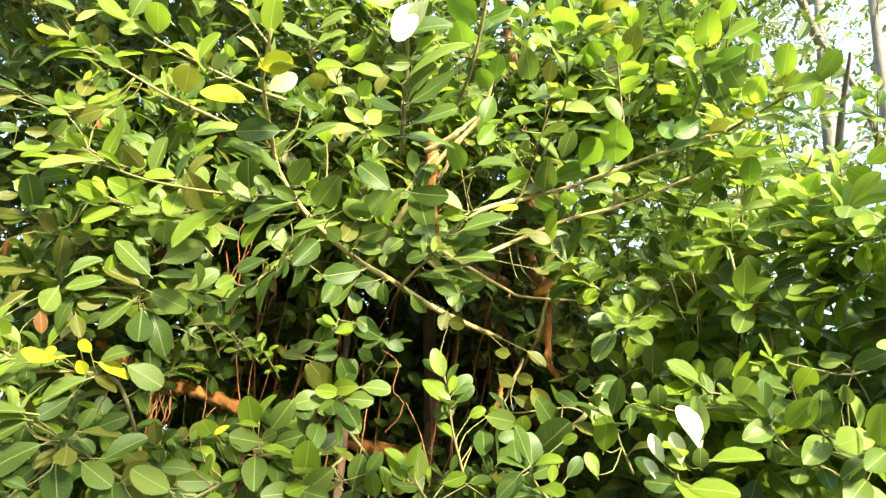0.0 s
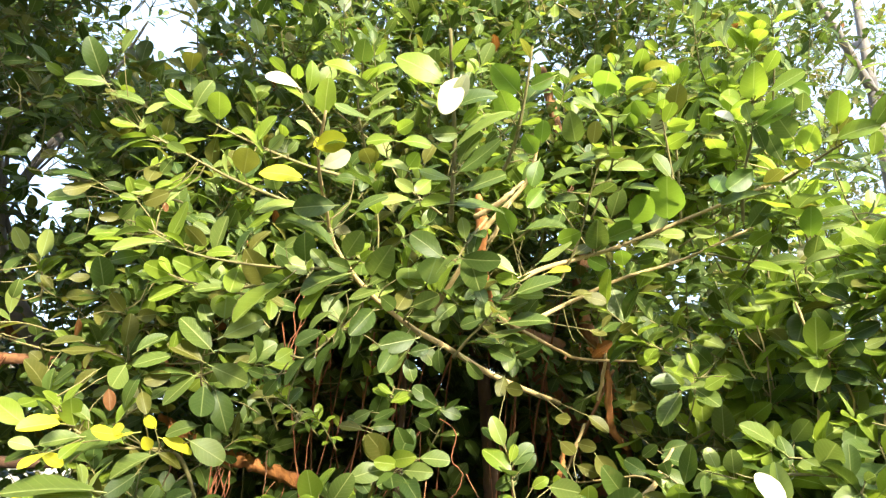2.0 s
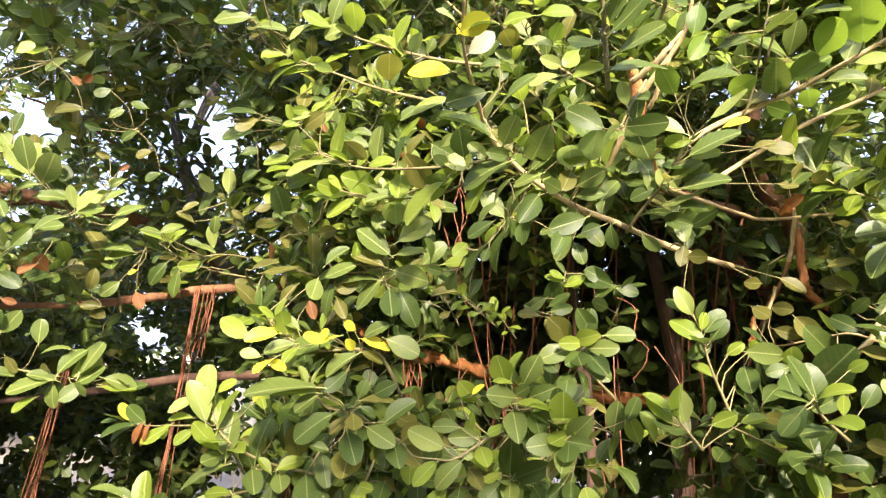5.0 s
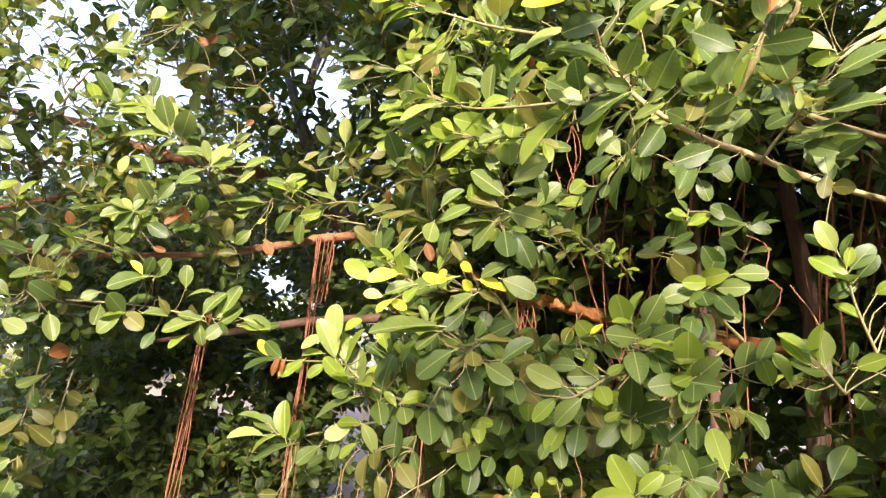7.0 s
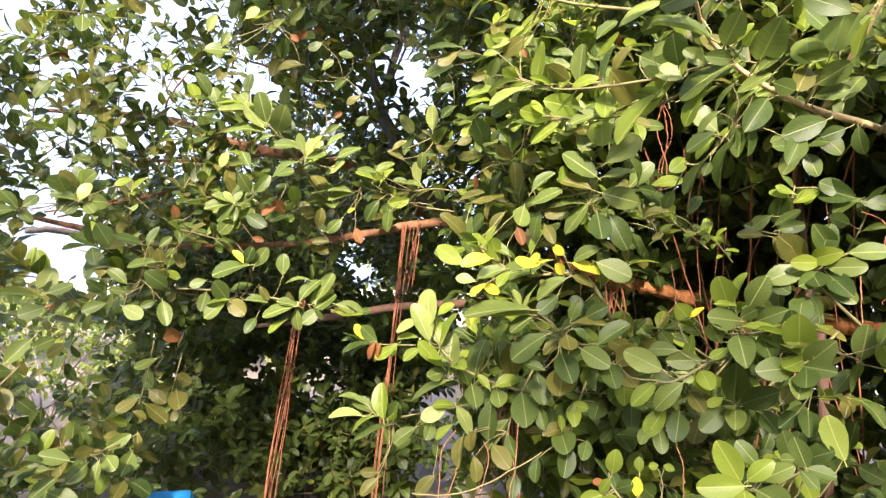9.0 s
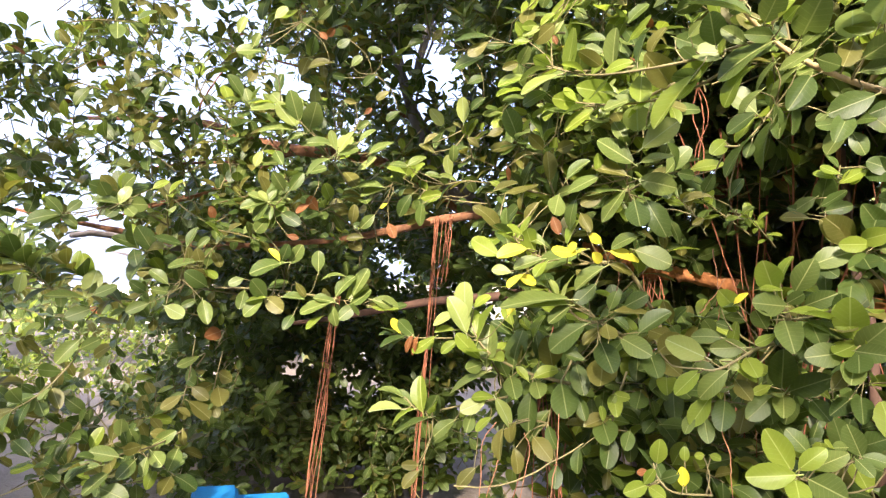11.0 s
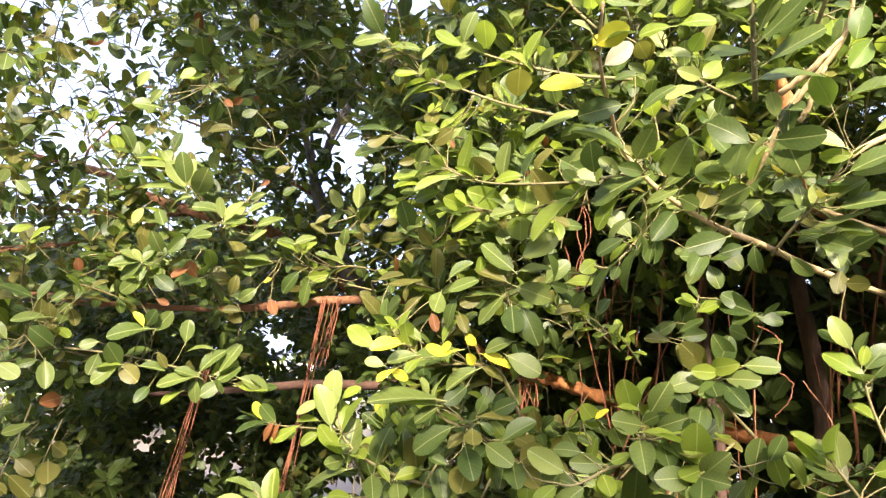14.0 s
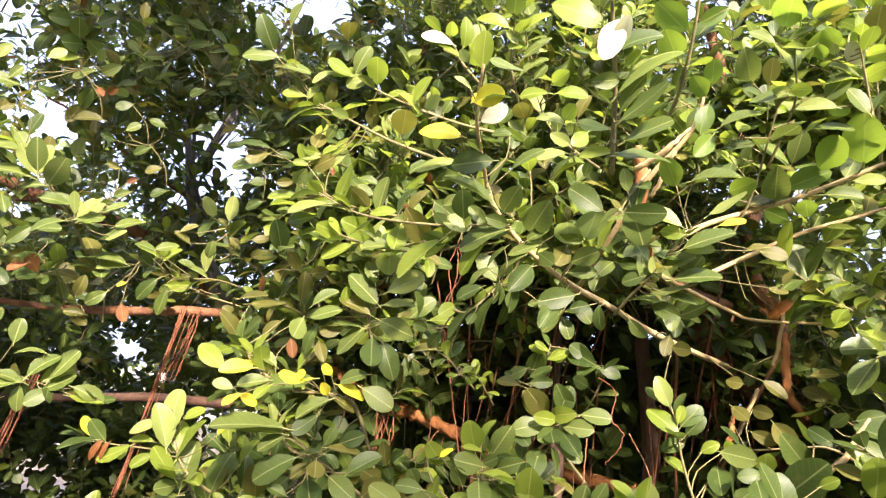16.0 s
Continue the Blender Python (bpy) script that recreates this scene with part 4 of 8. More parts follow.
branch([(-0.56, 1.52, 1.15), (-0.62, 1.44, 1.16), (-0.65, 1.42, 1.19), (-0.66, 1.42, 1.22)], (0.003, 0.002), TWIG, spray=(2, 0.057, MOSTLY_YOUNG, 0.2), leaves=[
    ((-0.659, 1.439, 1.216), (-0.641, 1.410, 1.269), YOUNG, 0),
    ((-0.671, 1.399, 1.177), (-0.647, 1.392, 1.213), YOUNG, 0),
    ((-0.666, 1.403, 1.205), (-0.684, 1.383, 1.199), DRY, 0),
    ((-0.669, 1.409, 1.172), (-0.701, 1.355, 1.157), YOUNG, 0),
    ((-0.666, 1.411, 1.168), (-0.625, 1.386, 1.162), YOUNG, 0),
    ((-0.643, 1.428, 1.186), (-0.602, 1.409, 1.207), MATURE, 0),
    ((-0.604, 1.466, 1.225), (-0.603, 1.458, 1.259), YOUNG, 0),
    ((-0.571, 1.500, 1.242), (-0.585, 1.476, 1.240), YOUNG, 0),
    ((-0.565, 1.523, 1.240), (-0.538, 1.509, 1.237), YOUNG, 0),
    ((-0.597, 1.436, 1.178), (-0.594, 1.419, 1.223), YELLOW, 0),
])
branch([(-0.39, 1.37, 2.00), (-0.44, 1.33, 1.92), (-0.47, 1.30, 1.91)], (0.003, 0.002), TWIG, leaves=[
    ((-0.379, 1.321, 2.078), (-0.429, 1.328, 2.030), SAGE, 75),
    ((-0.343, 1.347, 2.067), (-0.414, 1.355, 2.005), SAGE, 73),
    ((-0.403, 1.307, 2.018), (-0.458, 1.309, 1.975), SAGE, 60),
    ((-0.384, 1.339, 1.995), (-0.392, 1.352, 1.946), MATURE, -53),
    ((-0.413, 1.304, 1.972), (-0.467, 1.301, 1.938), MATURE, 35),
    ((-0.472, 1.313, 1.925), (-0.482, 1.271, 1.894), YOUNG, 0),
    ((-0.420, 1.308, 1.927), (-0.484, 1.309, 1.857), MATURE, 77),
    ((-0.384, 1.315, 1.953), (-0.418, 1.332, 1.864), MATURE, 74),
    ((-0.426, 1.329, 1.918), (-0.432, 1.306, 1.884), MATURE, 0),
    ((-0.381, 1.354, 1.993), (-0.382, 1.367, 1.951), MATURE, -52),
    ((-0.359, 1.378, 2.008), (-0.362, 1.398, 1.941), MATURE, -59),
    ((-0.300, 1.407, 1.982), (-0.323, 1.407, 1.968), SAGE, 0),
    ((-0.581, 1.461, 1.891), (-0.602, 1.419, 1.892), MATURE, 0),
    ((-0.530, 1.358, 1.828), (-0.502, 1.330, 1.858), MATURE, 0),
])
grow([
    ((-0.487, 1.397, 1.819), (-0.461, 1.395, 1.860), MATURE, -22),
])
branch([(-0.77, 1.79, 1.79), (-0.79, 1.64, 1.84), (-0.78, 1.54, 1.90), (-0.76, 1.48, 2.01)], (0.005, 0.002), TWIG, spray=(2, 0.083, MIXED, 0.4), leaves=[
    ((-0.735, 1.494, 2.032), (-0.697, 1.390, 2.071), PALE, 0),
    ((-0.710, 1.464, 1.978), (-0.627, 1.477, 2.038), PALE, -43),
    ((-0.743, 1.481, 1.948), (-0.816, 1.431, 2.006), SAGE, 34),
    ((-0.726, 1.493, 1.949), (-0.651, 1.516, 1.970), PALE, -55),
    ((-0.733, 1.500, 1.906), (-0.648, 1.527, 1.882), SAGE, 0),
    ((-0.758, 1.481, 1.916), (-0.834, 1.439, 1.942), OLD, 47),
    ((-0.824, 1.453, 1.914), (-0.898, 1.424, 1.876), SAGE, 55),
    ((-0.778, 1.493, 1.880), (-0.864, 1.454, 1.875), SAGE, 74),
    ((-0.820, 1.474, 1.869), (-0.874, 1.453, 1.845), OLD, 12),
    ((-0.771, 1.495, 1.879), (-0.828, 1.484, 1.799), SAGE, 48),
    ((-0.758, 1.532, 1.860), (-0.723, 1.488, 1.776), MATURE, 0),
    ((-0.727, 1.535, 1.856), (-0.674, 1.533, 1.768), MATURE, 0),
    ((-0.907, 1.439, 1.912), (-0.854, 1.452, 1.966), SAGE, -58),
    ((-0.822, 1.450, 1.921), (-0.818, 1.438, 1.973), YOUNG, 32),
])
grow([
    ((-0.889, 1.455, 1.859), (-0.917, 1.454, 1.784), MATURE, 50),
    ((-0.597, 1.579, 1.806), (-0.615, 1.555, 1.790), OLD, 0),
    ((-0.753, 1.461, 1.999), (-0.781, 1.451, 2.053), SAGE, 18),
])
branch([(-0.43, 1.39, 2.16), (-0.55, 1.37, 2.14), (-0.70, 1.36, 2.14), (-0.83, 1.39, 2.17), (-0.95, 1.39, 2.22)], (0.004, 0.002), TWIG, spray=(6, 0.069, MIXED, 0.15), leaves=[
    ((-0.986, 1.357, 2.288), (-1.023, 1.335, 2.285), YOUNG, 41),
    ((-0.932, 1.390, 2.303), (-0.923, 1.396, 2.278), DRY, 0),
    ((-0.915, 1.384, 2.186), (-1.006, 1.346, 2.148), PALE, 67),
    ((-1.017, 1.398, 2.207), (-1.089, 1.359, 2.186), YOUNG, 54),
    ((-0.695, 1.385, 2.169), (-0.669, 1.367, 2.231), MATURE, -60),
    ((-0.667, 1.390, 2.179), (-0.636, 1.372, 2.243), OLD, -57),
    ((-0.551, 1.324, 2.175), (-0.518, 1.306, 2.195), PALE, 0),
    ((-0.499, 1.340, 2.149), (-0.490, 1.268, 2.190), MATURE, 0),
    ((-0.606, 1.393, 2.214), (-0.535, 1.382, 2.168), MATURE, 0),
    ((-0.561, 1.355, 2.149), (-0.487, 1.378, 2.147), PALE, -29),
    ((-0.492, 1.350, 2.126), (-0.480, 1.339, 2.160), YOUNG, -52),
    ((-0.525, 1.383, 2.131), (-0.592, 1.373, 2.102), YOUNG, 12),
    ((-0.524, 1.378, 2.123), (-0.589, 1.384, 2.051), YOUNG, 79),
    ((-0.539, 1.309, 2.076), (-0.630, 1.313, 1.979), YOUNG, 65),
])
branch([(-0.46, 1.38, 2.12), (-0.56, 1.41, 2.09), (-0.67, 1.42, 2.08), (-0.78, 1.42, 2.09), (-0.87, 1.41, 2.11)], (0.004, 0.002), TWIG, spray=(7, 0.069, MIXED, 0.1), leaves=[
    ((-0.826, 1.423, 2.084), (-0.899, 1.402, 2.037), YOUNG, 46),
    ((-0.704, 1.417, 2.095), (-0.782, 1.391, 2.072), SAGE, 50),
    ((-0.686, 1.426, 2.015), (-0.647, 1.424, 2.066), SAGE, -57),
    ((-0.887, 1.438, 2.091), (-0.957, 1.394, 2.103), MATURE, 64),
    ((-0.434, 1.327, 2.080), (-0.491, 1.336, 2.013), YOUNG, 59),
])
branch([(0.21, 2.34, 2.07), (-0.02, 1.80, 2.02), (-0.16, 1.59, 2.04), (-0.26, 1.52, 2.07), (-0.37, 1.42, 2.13), (-0.43, 1.32, 2.19), (-0.43, 1.22, 2.22), (-0.41, 1.04, 2.25), (-0.38, 0.94, 2.30)], (0.009, 0.003), STEM, spray=(6, 0.069, MIXED, 0.3), leaves=[
    ((-0.473, 1.205, 2.194), (-0.534, 1.195, 2.176), SAGE, 17),
    ((-0.402, 1.227, 2.144), (-0.502, 1.174, 2.192), SAGE, 70),
    ((-0.416, 1.246, 2.182), (-0.442, 1.224, 2.158), SAGE, 0),
    ((-0.432, 1.316, 2.127), (-0.473, 1.290, 2.162), SAGE, 11),
    ((-0.387, 1.339, 2.140), (-0.425, 1.291, 2.136), MATURE, 0),
    ((-0.397, 1.320, 2.166), (-0.351, 1.246, 2.195), SAGE, 0),
    ((-0.341, 1.379, 2.143), (-0.287, 1.273, 2.167), SAGE, 0),
    ((-0.362, 1.326, 2.159), (-0.336, 1.291, 2.163), YOUNG, 0),
    ((-0.368, 1.294, 2.154), (-0.343, 1.283, 2.189), YOUNG, -53),
    ((-0.385, 1.323, 2.122), (-0.494, 1.315, 2.076), SAGE, 65),
    ((-0.315, 1.362, 2.102), (-0.382, 1.361, 2.074), SAGE, 56),
    ((-0.339, 1.358, 2.112), (-0.293, 1.351, 2.145), SAGE, -45),
    ((-0.331, 1.410, 2.065), (-0.358, 1.355, 1.990), MATURE, 0),
    ((-0.225, 1.447, 2.015), (-0.299, 1.409, 1.981), MATURE, 0),
])
grow([
    ((-0.270, 1.443, 1.983), (-0.285, 1.395, 1.921), MATURE, 0),
    ((-0.258, 1.443, 2.142), (-0.250, 1.345, 2.166), PALE, 0),
    ((-0.274, 1.397, 2.155), (-0.215, 1.408, 2.140), YOUNG, -9),
    ((-0.213, 1.442, 2.160), (-0.185, 1.339, 2.188), PALE, 0),
    ((-0.243, 1.457, 2.101), (-0.179, 1.430, 2.125), SAGE, 0),
    ((-0.258, 1.448, 2.136), (-0.269, 1.401, 2.076), OLD, 0),
    ((-0.249, 1.476, 2.079), (-0.183, 1.478, 2.087), SAGE, -19),
    ((-0.320, 1.425, 2.106), (-0.274, 1.401, 2.071), MATURE, 0),
    ((-0.196, 1.520, 2.014), (-0.234, 1.491, 1.993), MATURE, 0),
    ((-0.549, 1.190, 2.256), (-0.542, 1.120, 2.272), SAGE, 0),
    ((-0.456, 1.094, 2.237), (-0.535, 1.059, 2.239), YELLOW, 45),
    ((-0.491, 1.182, 2.223), (-0.574, 1.160, 2.198), PALE, 64),
    ((-0.402, 0.990, 2.252), (-0.341, 0.967, 2.262), YELLOW, 0),
    ((-0.409, 1.026, 2.296), (-0.417, 1.019, 2.271), YELLOW, 0),
])
grow([
    ((-0.402, 1.054, 2.247), (-0.351, 1.042, 2.273), SUNWHITE, 0),
    ((-0.397, 1.008, 2.251), (-0.383, 0.972, 2.310), PALE, 68),
    ((-0.386, 1.282, 2.258), (-0.324, 1.265, 2.318), SAGE, -72),
    ((-0.390, 1.247, 2.332), (-0.435, 1.234, 2.332), MATURE, 40),
    ((-0.389, 1.134, 2.201), (-0.471, 1.116, 2.181), MATURE, 21),
    ((-0.002, 1.649, 1.990), (-0.012, 1.624, 1.936), OLD, 0),
    ((0.210, 1.959, 1.950), (0.169, 1.914, 1.944), OLD, 0),
    ((0.286, 2.121, 1.996), (0.355, 2.116, 1.954), OLD, -35),
    ((-0.412, 0.984, 2.276), (-0.442, 0.962, 2.291), PALE, 65),
    ((-0.174, 1.539, 2.020), (-0.169, 1.554, 1.962), DEEP, 18),
])
branch([(-0.14, 1.61, 2.02), (-0.10, 1.55, 2.06), (-0.06, 1.52, 2.10), (-0.02, 1.48, 2.16)], (0.005, 0.002), TWIG, spray=(4, 0.081, MIXED, 0.1), leaves=[
    ((0.085, 1.506, 2.241), (0.145, 1.494, 2.255), YELLOW, -76),
    ((-0.000, 1.429, 2.203), (-0.072, 1.415, 2.235), PALE, 45),
    ((0.010, 1.449, 2.155), (0.113, 1.423, 2.201), SAGE, -61),
    ((0.011, 1.462, 2.152), (0.077, 1.454, 2.162), PALE, -56),
    ((0.014, 1.442, 2.188), (-0.043, 1.437, 2.189), YOUNG, 0),
    ((-0.051, 1.495, 2.152), (0.013, 1.495, 2.151), GREEN, -47),
    ((-0.029, 1.504, 2.114), (0.037, 1.487, 2.157), SAGE, -49),
    ((-0.040, 1.524, 2.098), (-0.057, 1.493, 2.144), PALE, 0),
    ((-0.006, 1.501, 2.094), (0.098, 1.488, 2.114), SAGE, -57),
    ((-0.057, 1.529, 2.061), (0.050, 1.519, 2.084), SAGE, -67),
    ((-0.018, 1.527, 2.065), (0.052, 1.528, 2.052), MATURE, -62),
    ((-0.048, 1.558, 2.042), (0.012, 1.528, 2.012), MATURE, 0),
    ((-0.100, 1.569, 2.002), (-0.061, 1.581, 1.960), SAGE, 18),
    ((-0.070, 1.519, 2.104), (-0.125, 1.524, 2.082), MATURE, 18),
])
branch([(-0.16, 1.33, 2.28), (-0.16, 1.26, 2.35), (-0.16, 1.19, 2.42), (-0.17, 1.12, 2.50), (-0.18, 1.02, 2.59)], (0.006, 0.004), TWIG, spray=(2, 0.061, MIXED, 0.1), leaves=[
    ((-0.191, 1.100, 2.512), (-0.289, 1.050, 2.549), YOUNG, 41),
    ((-0.155, 1.088, 2.514), (-0.180, 1.084, 2.425), SUNWHITE, 0),
    ((-0.160, 1.119, 2.476), (-0.138, 1.064, 2.501), SUNWHITE, 0),
    ((-0.163, 1.135, 2.471), (-0.081, 1.108, 2.513), MATURE, -60),
    ((-0.143, 1.152, 2.446), (-0.111, 1.135, 2.472), YOUNG, -39),
    ((-0.131, 1.159, 2.440), (-0.107, 1.143, 2.464), PALE, -46),
    ((-0.152, 1.177, 2.431), (-0.202, 1.143, 2.401), SAGE, 0),
    ((-0.152, 1.188, 2.403), (-0.039, 1.135, 2.483), PALE, -83),
    ((-0.146, 1.208, 2.367), (-0.114, 1.164, 2.436), SAGE, -54),
    ((-0.140, 1.194, 2.341), (-0.049, 1.159, 2.401), MATURE, -56),
    ((-0.132, 1.221, 2.304), (-0.038, 1.198, 2.347), SAGE, -63),
    ((-0.089, 1.198, 2.417), (-0.066, 1.180, 2.444), SAGE, -4),
    ((-0.152, 1.287, 2.306), (-0.034, 1.289, 2.311), SAGE, -70),
    ((-0.170, 1.273, 2.366), (-0.243, 1.261, 2.369), YOUNG, 65),
])
grow([
    ((-0.160, 1.303, 2.322), (-0.236, 1.300, 2.310), YOUNG, 53),
    ((-0.202, 1.210, 2.411), (-0.164, 1.197, 2.409), YOUNG, 0),
])
branch([(-0.08, 1.42, 2.34), (-0.11, 1.35, 2.25), (-0.14, 1.34, 2.18)], (0.004, 0.002), TWIG, spray=(5, 0.081, MIXED, 0.1), leaves=[
    ((-0.120, 1.313, 2.230), (-0.129, 1.275, 2.265), PALE, 18),
    ((-0.172, 1.331, 2.187), (-0.246, 1.302, 2.231), MATURE, 18),
    ((-0.122, 1.334, 2.188), (-0.033, 1.337, 2.189), MATURE, 18),
    ((-0.126, 1.357, 2.236), (-0.148, 1.354, 2.239), YOUNG, 18),
])
branch([(-0.06, 1.44, 2.47), (-0.03, 1.36, 2.51), (-0.01, 1.26, 2.58), (-0.00, 1.16, 2.68)], (0.006, 0.003), TWIG, spray=(3, 0.073, WEATHERED, 0.1), leaves=[
    ((-0.025, 1.248, 2.611), (-0.081, 1.160, 2.610), GREEN, 0),
    ((-0.038, 1.298, 2.571), (-0.064, 1.196, 2.563), GREEN, 0),
    ((0.061, 1.224, 2.648), (0.005, 1.222, 2.610), GREEN, 0),
    ((0.032, 1.356, 2.508), (0.004, 1.289, 2.509), GREEN, 0),
    ((0.043, 1.355, 2.539), (0.043, 1.298, 2.568), GREEN, 0),
    ((0.043, 1.410, 2.520), (0.028, 1.406, 2.446), GREEN, 0),
    ((-0.010, 1.292, 2.546), (0.036, 1.278, 2.561), YOUNG, 65),
])
branch([(-0.64, 1.46, 2.37), (-0.78, 1.41, 2.40), (-0.89, 1.35, 2.43), (-1.01, 1.30, 2.47)], (0.005, 0.002), TWIG, spray=(7, 0.064, MIXED, 0.1), leaves=[
    ((-0.922, 1.381, 2.329), (-0.979, 1.369, 2.287), OLD, 5),
    ((-1.069, 1.180, 2.539), (-1.076, 1.102, 2.590), MATURE, 0),
    ((-1.058, 1.185, 2.524), (-1.128, 1.135, 2.507), SAGE, 51),
    ((-1.018, 1.154, 2.598), (-0.987, 1.132, 2.652), SAGE, -48),
    ((-1.055, 1.204, 2.505), (-0.985, 1.241, 2.530), SAGE, -66),
    ((-1.005, 1.280, 2.462), (-1.055, 1.246, 2.454), YOUNG, 44),
    ((-0.999, 1.288, 2.458), (-0.977, 1.277, 2.497), PALE, -43),
    ((-0.952, 1.328, 2.476), (-0.927, 1.284, 2.498), OLD, 0),
    ((-0.981, 1.312, 2.446), (-1.062, 1.282, 2.396), SAGE, 80),
    ((-0.976, 1.330, 2.458), (-0.969, 1.281, 2.463), YOUNG, 0),
    ((-0.964, 1.346, 2.450), (-0.916, 1.319, 2.461), YOUNG, 0),
    ((-0.955, 1.337, 2.438), (-1.022, 1.303, 2.416), YOUNG, 78),
    ((-0.926, 1.352, 2.435), (-0.877, 1.366, 2.463), OLD, -31),
    ((-0.736, 1.383, 2.404), (-0.692, 1.281, 2.428), OLD, 0),
])
grow([
    ((-0.907, 1.400, 2.345), (-0.962, 1.385, 2.308), PALE, 28),
    ((-0.925, 1.390, 2.363), (-0.966, 1.376, 2.339), YOUNG, 48),
    ((-0.911, 1.397, 2.366), (-0.869, 1.402, 2.402), YOUNG, -53),
    ((-0.940, 1.373, 2.431), (-0.965, 1.382, 2.388), SAGE, 18),
])
branch([(-0.45, 1.44, 2.44), (-0.61, 1.42, 2.47), (-0.77, 1.35, 2.50), (-0.89, 1.30, 2.54)], (0.005, 0.002), TWIG, spray=(7, 0.069, MIXED, 0.1), leaves=[
    ((-0.881, 1.295, 2.536), (-0.939, 1.244, 2.550), YOUNG, 46),
    ((-0.877, 1.299, 2.548), (-0.845, 1.267, 2.617), SAGE, -37),
    ((-0.827, 1.342, 2.541), (-0.797, 1.254, 2.573), YOUNG, 0),
    ((-0.910, 1.279, 2.543), (-0.984, 1.254, 2.503), PALE, 75),
    ((-0.838, 1.314, 2.539), (-0.898, 1.295, 2.512), PALE, 28),
    ((-0.851, 1.357, 2.485), (-0.915, 1.337, 2.454), YOUNG, 72),
    ((-0.827, 1.357, 2.494), (-0.843, 1.388, 2.431), OLD, 34),
    ((-0.759, 1.383, 2.493), (-0.831, 1.363, 2.461), SAGE, 62),
    ((-0.742, 1.364, 2.526), (-0.800, 1.345, 2.508), YOUNG, 53),
    ((-0.740, 1.312, 2.491), (-0.680, 1.354, 2.474), YOUNG, -65),
    ((-0.699, 1.340, 2.483), (-0.659, 1.315, 2.546), YOUNG, -48),
    ((-0.640, 1.295, 2.428), (-0.601, 1.261, 2.448), PALE, 0),
    ((-0.639, 1.400, 2.483), (-0.614, 1.390, 2.516), SAGE, 18),
])
branch([(-0.68, 1.44, 2.18), (-0.82, 1.45, 2.20), (-0.91, 1.45, 2.22), (-0.98, 1.44, 2.25)], (0.004, 0.002), TWIG, spray=(4, 0.064, MIXED, 0.15), leaves=[
    ((-0.912, 1.426, 2.203), (-0.866, 1.399, 2.309), YOUNG, -60),
    ((-0.960, 1.426, 2.238), (-0.962, 1.347, 2.232), YOUNG, 0),
    ((-1.030, 1.378, 2.240), (-0.983, 1.347, 2.265), SAGE, 0),
    ((-1.034, 1.376, 2.244), (-1.059, 1.342, 2.222), OLD, 0),
    ((-0.947, 1.394, 2.341), (-0.892, 1.394, 2.393), YOUNG, -59),
    ((-0.897, 1.480, 2.214), (-0.856, 1.402, 2.244), SAGE, 0),
    ((-0.884, 1.444, 2.197), (-0.963, 1.399, 2.198), SAGE, 73),
    ((-0.841, 1.442, 2.190), (-0.808, 1.439, 2.232), YOUNG, -45),
    ((-0.696, 1.419, 2.151), (-0.689, 1.392, 2.067), YOUNG, 0),
    ((-0.784, 1.443, 2.194), (-0.764, 1.408, 2.286), SAGE, -47),
    ((-0.803, 1.442, 2.278), (-0.849, 1.413, 2.291), SAGE, 48),
    ((-0.809, 1.440, 2.245), (-0.849, 1.414, 2.257), SAGE, 29),
    ((-0.717, 1.416, 2.188), (-0.782, 1.392, 2.179), YOUNG, 49),
    ((-0.959, 1.370, 2.326), (-1.006, 1.349, 2.305), PALE, 46),
])
branch([(-0.62, 1.46, 2.13), (-0.74, 1.48, 2.11), (-0.90, 1.47, 2.12), (-0.96, 1.46, 2.13)], (0.004, 0.002), TWIG, spray=(4, 0.069, MIXED, 0.1), leaves=[
    ((-0.959, 1.409, 2.155), (-1.020, 1.383, 2.126), MATURE, 35),
    ((-0.881, 1.448, 2.120), (-0.909, 1.371, 2.117), YOUNG, 0),
    ((-0.794, 1.475, 2.136), (-0.829, 1.375, 2.129), YOUNG, 0),
    ((-0.642, 1.476, 2.130), (-0.654, 1.357, 2.165), OLD, 0),
    ((-0.971, 1.500, 2.016), (-0.909, 1.473, 2.019), OLD, 0),
    ((-1.042, 1.541, 2.038), (-1.058, 1.489, 2.068), OLD, 0),
])
branch([(-0.44, 1.48, 2.54), (-0.47, 1.40, 2.65), (-0.46, 1.34, 2.73), (-0.47, 1.29, 2.78)], (0.004, 0.002), TWIG, spray=(4, 0.064, MOSTLY_YOUNG, 0.1), leaves=[
    ((-0.463, 1.300, 2.685), (-0.534, 1.259, 2.702), YOUNG, 51),
    ((-0.464, 1.331, 2.749), (-0.438, 1.245, 2.742), MATURE, 0),
    ((-0.439, 1.372, 2.692), (-0.473, 1.330, 2.692), PALE, 0),
    ((-0.429, 1.372, 2.679), (-0.476, 1.360, 2.675), YOUNG, 28),
    ((-0.435, 1.345, 2.702), (-0.377, 1.316, 2.754), YOUNG, -67),
    ((-0.430, 1.383, 2.651), (-0.365, 1.359, 2.703), SAGE, -56),
    ((-0.436, 1.394, 2.598), (-0.366, 1.376, 2.647), SAGE, -68),
    ((-0.415, 1.444, 2.498), (-0.424, 1.367, 2.501), OLD, 0),
    ((-0.411, 1.459, 2.510), (-0.411, 1.403, 2.528), OLD, 0),
    ((-0.428, 1.494, 2.488), (-0.468, 1.472, 2.505), SAGE, 18),
])
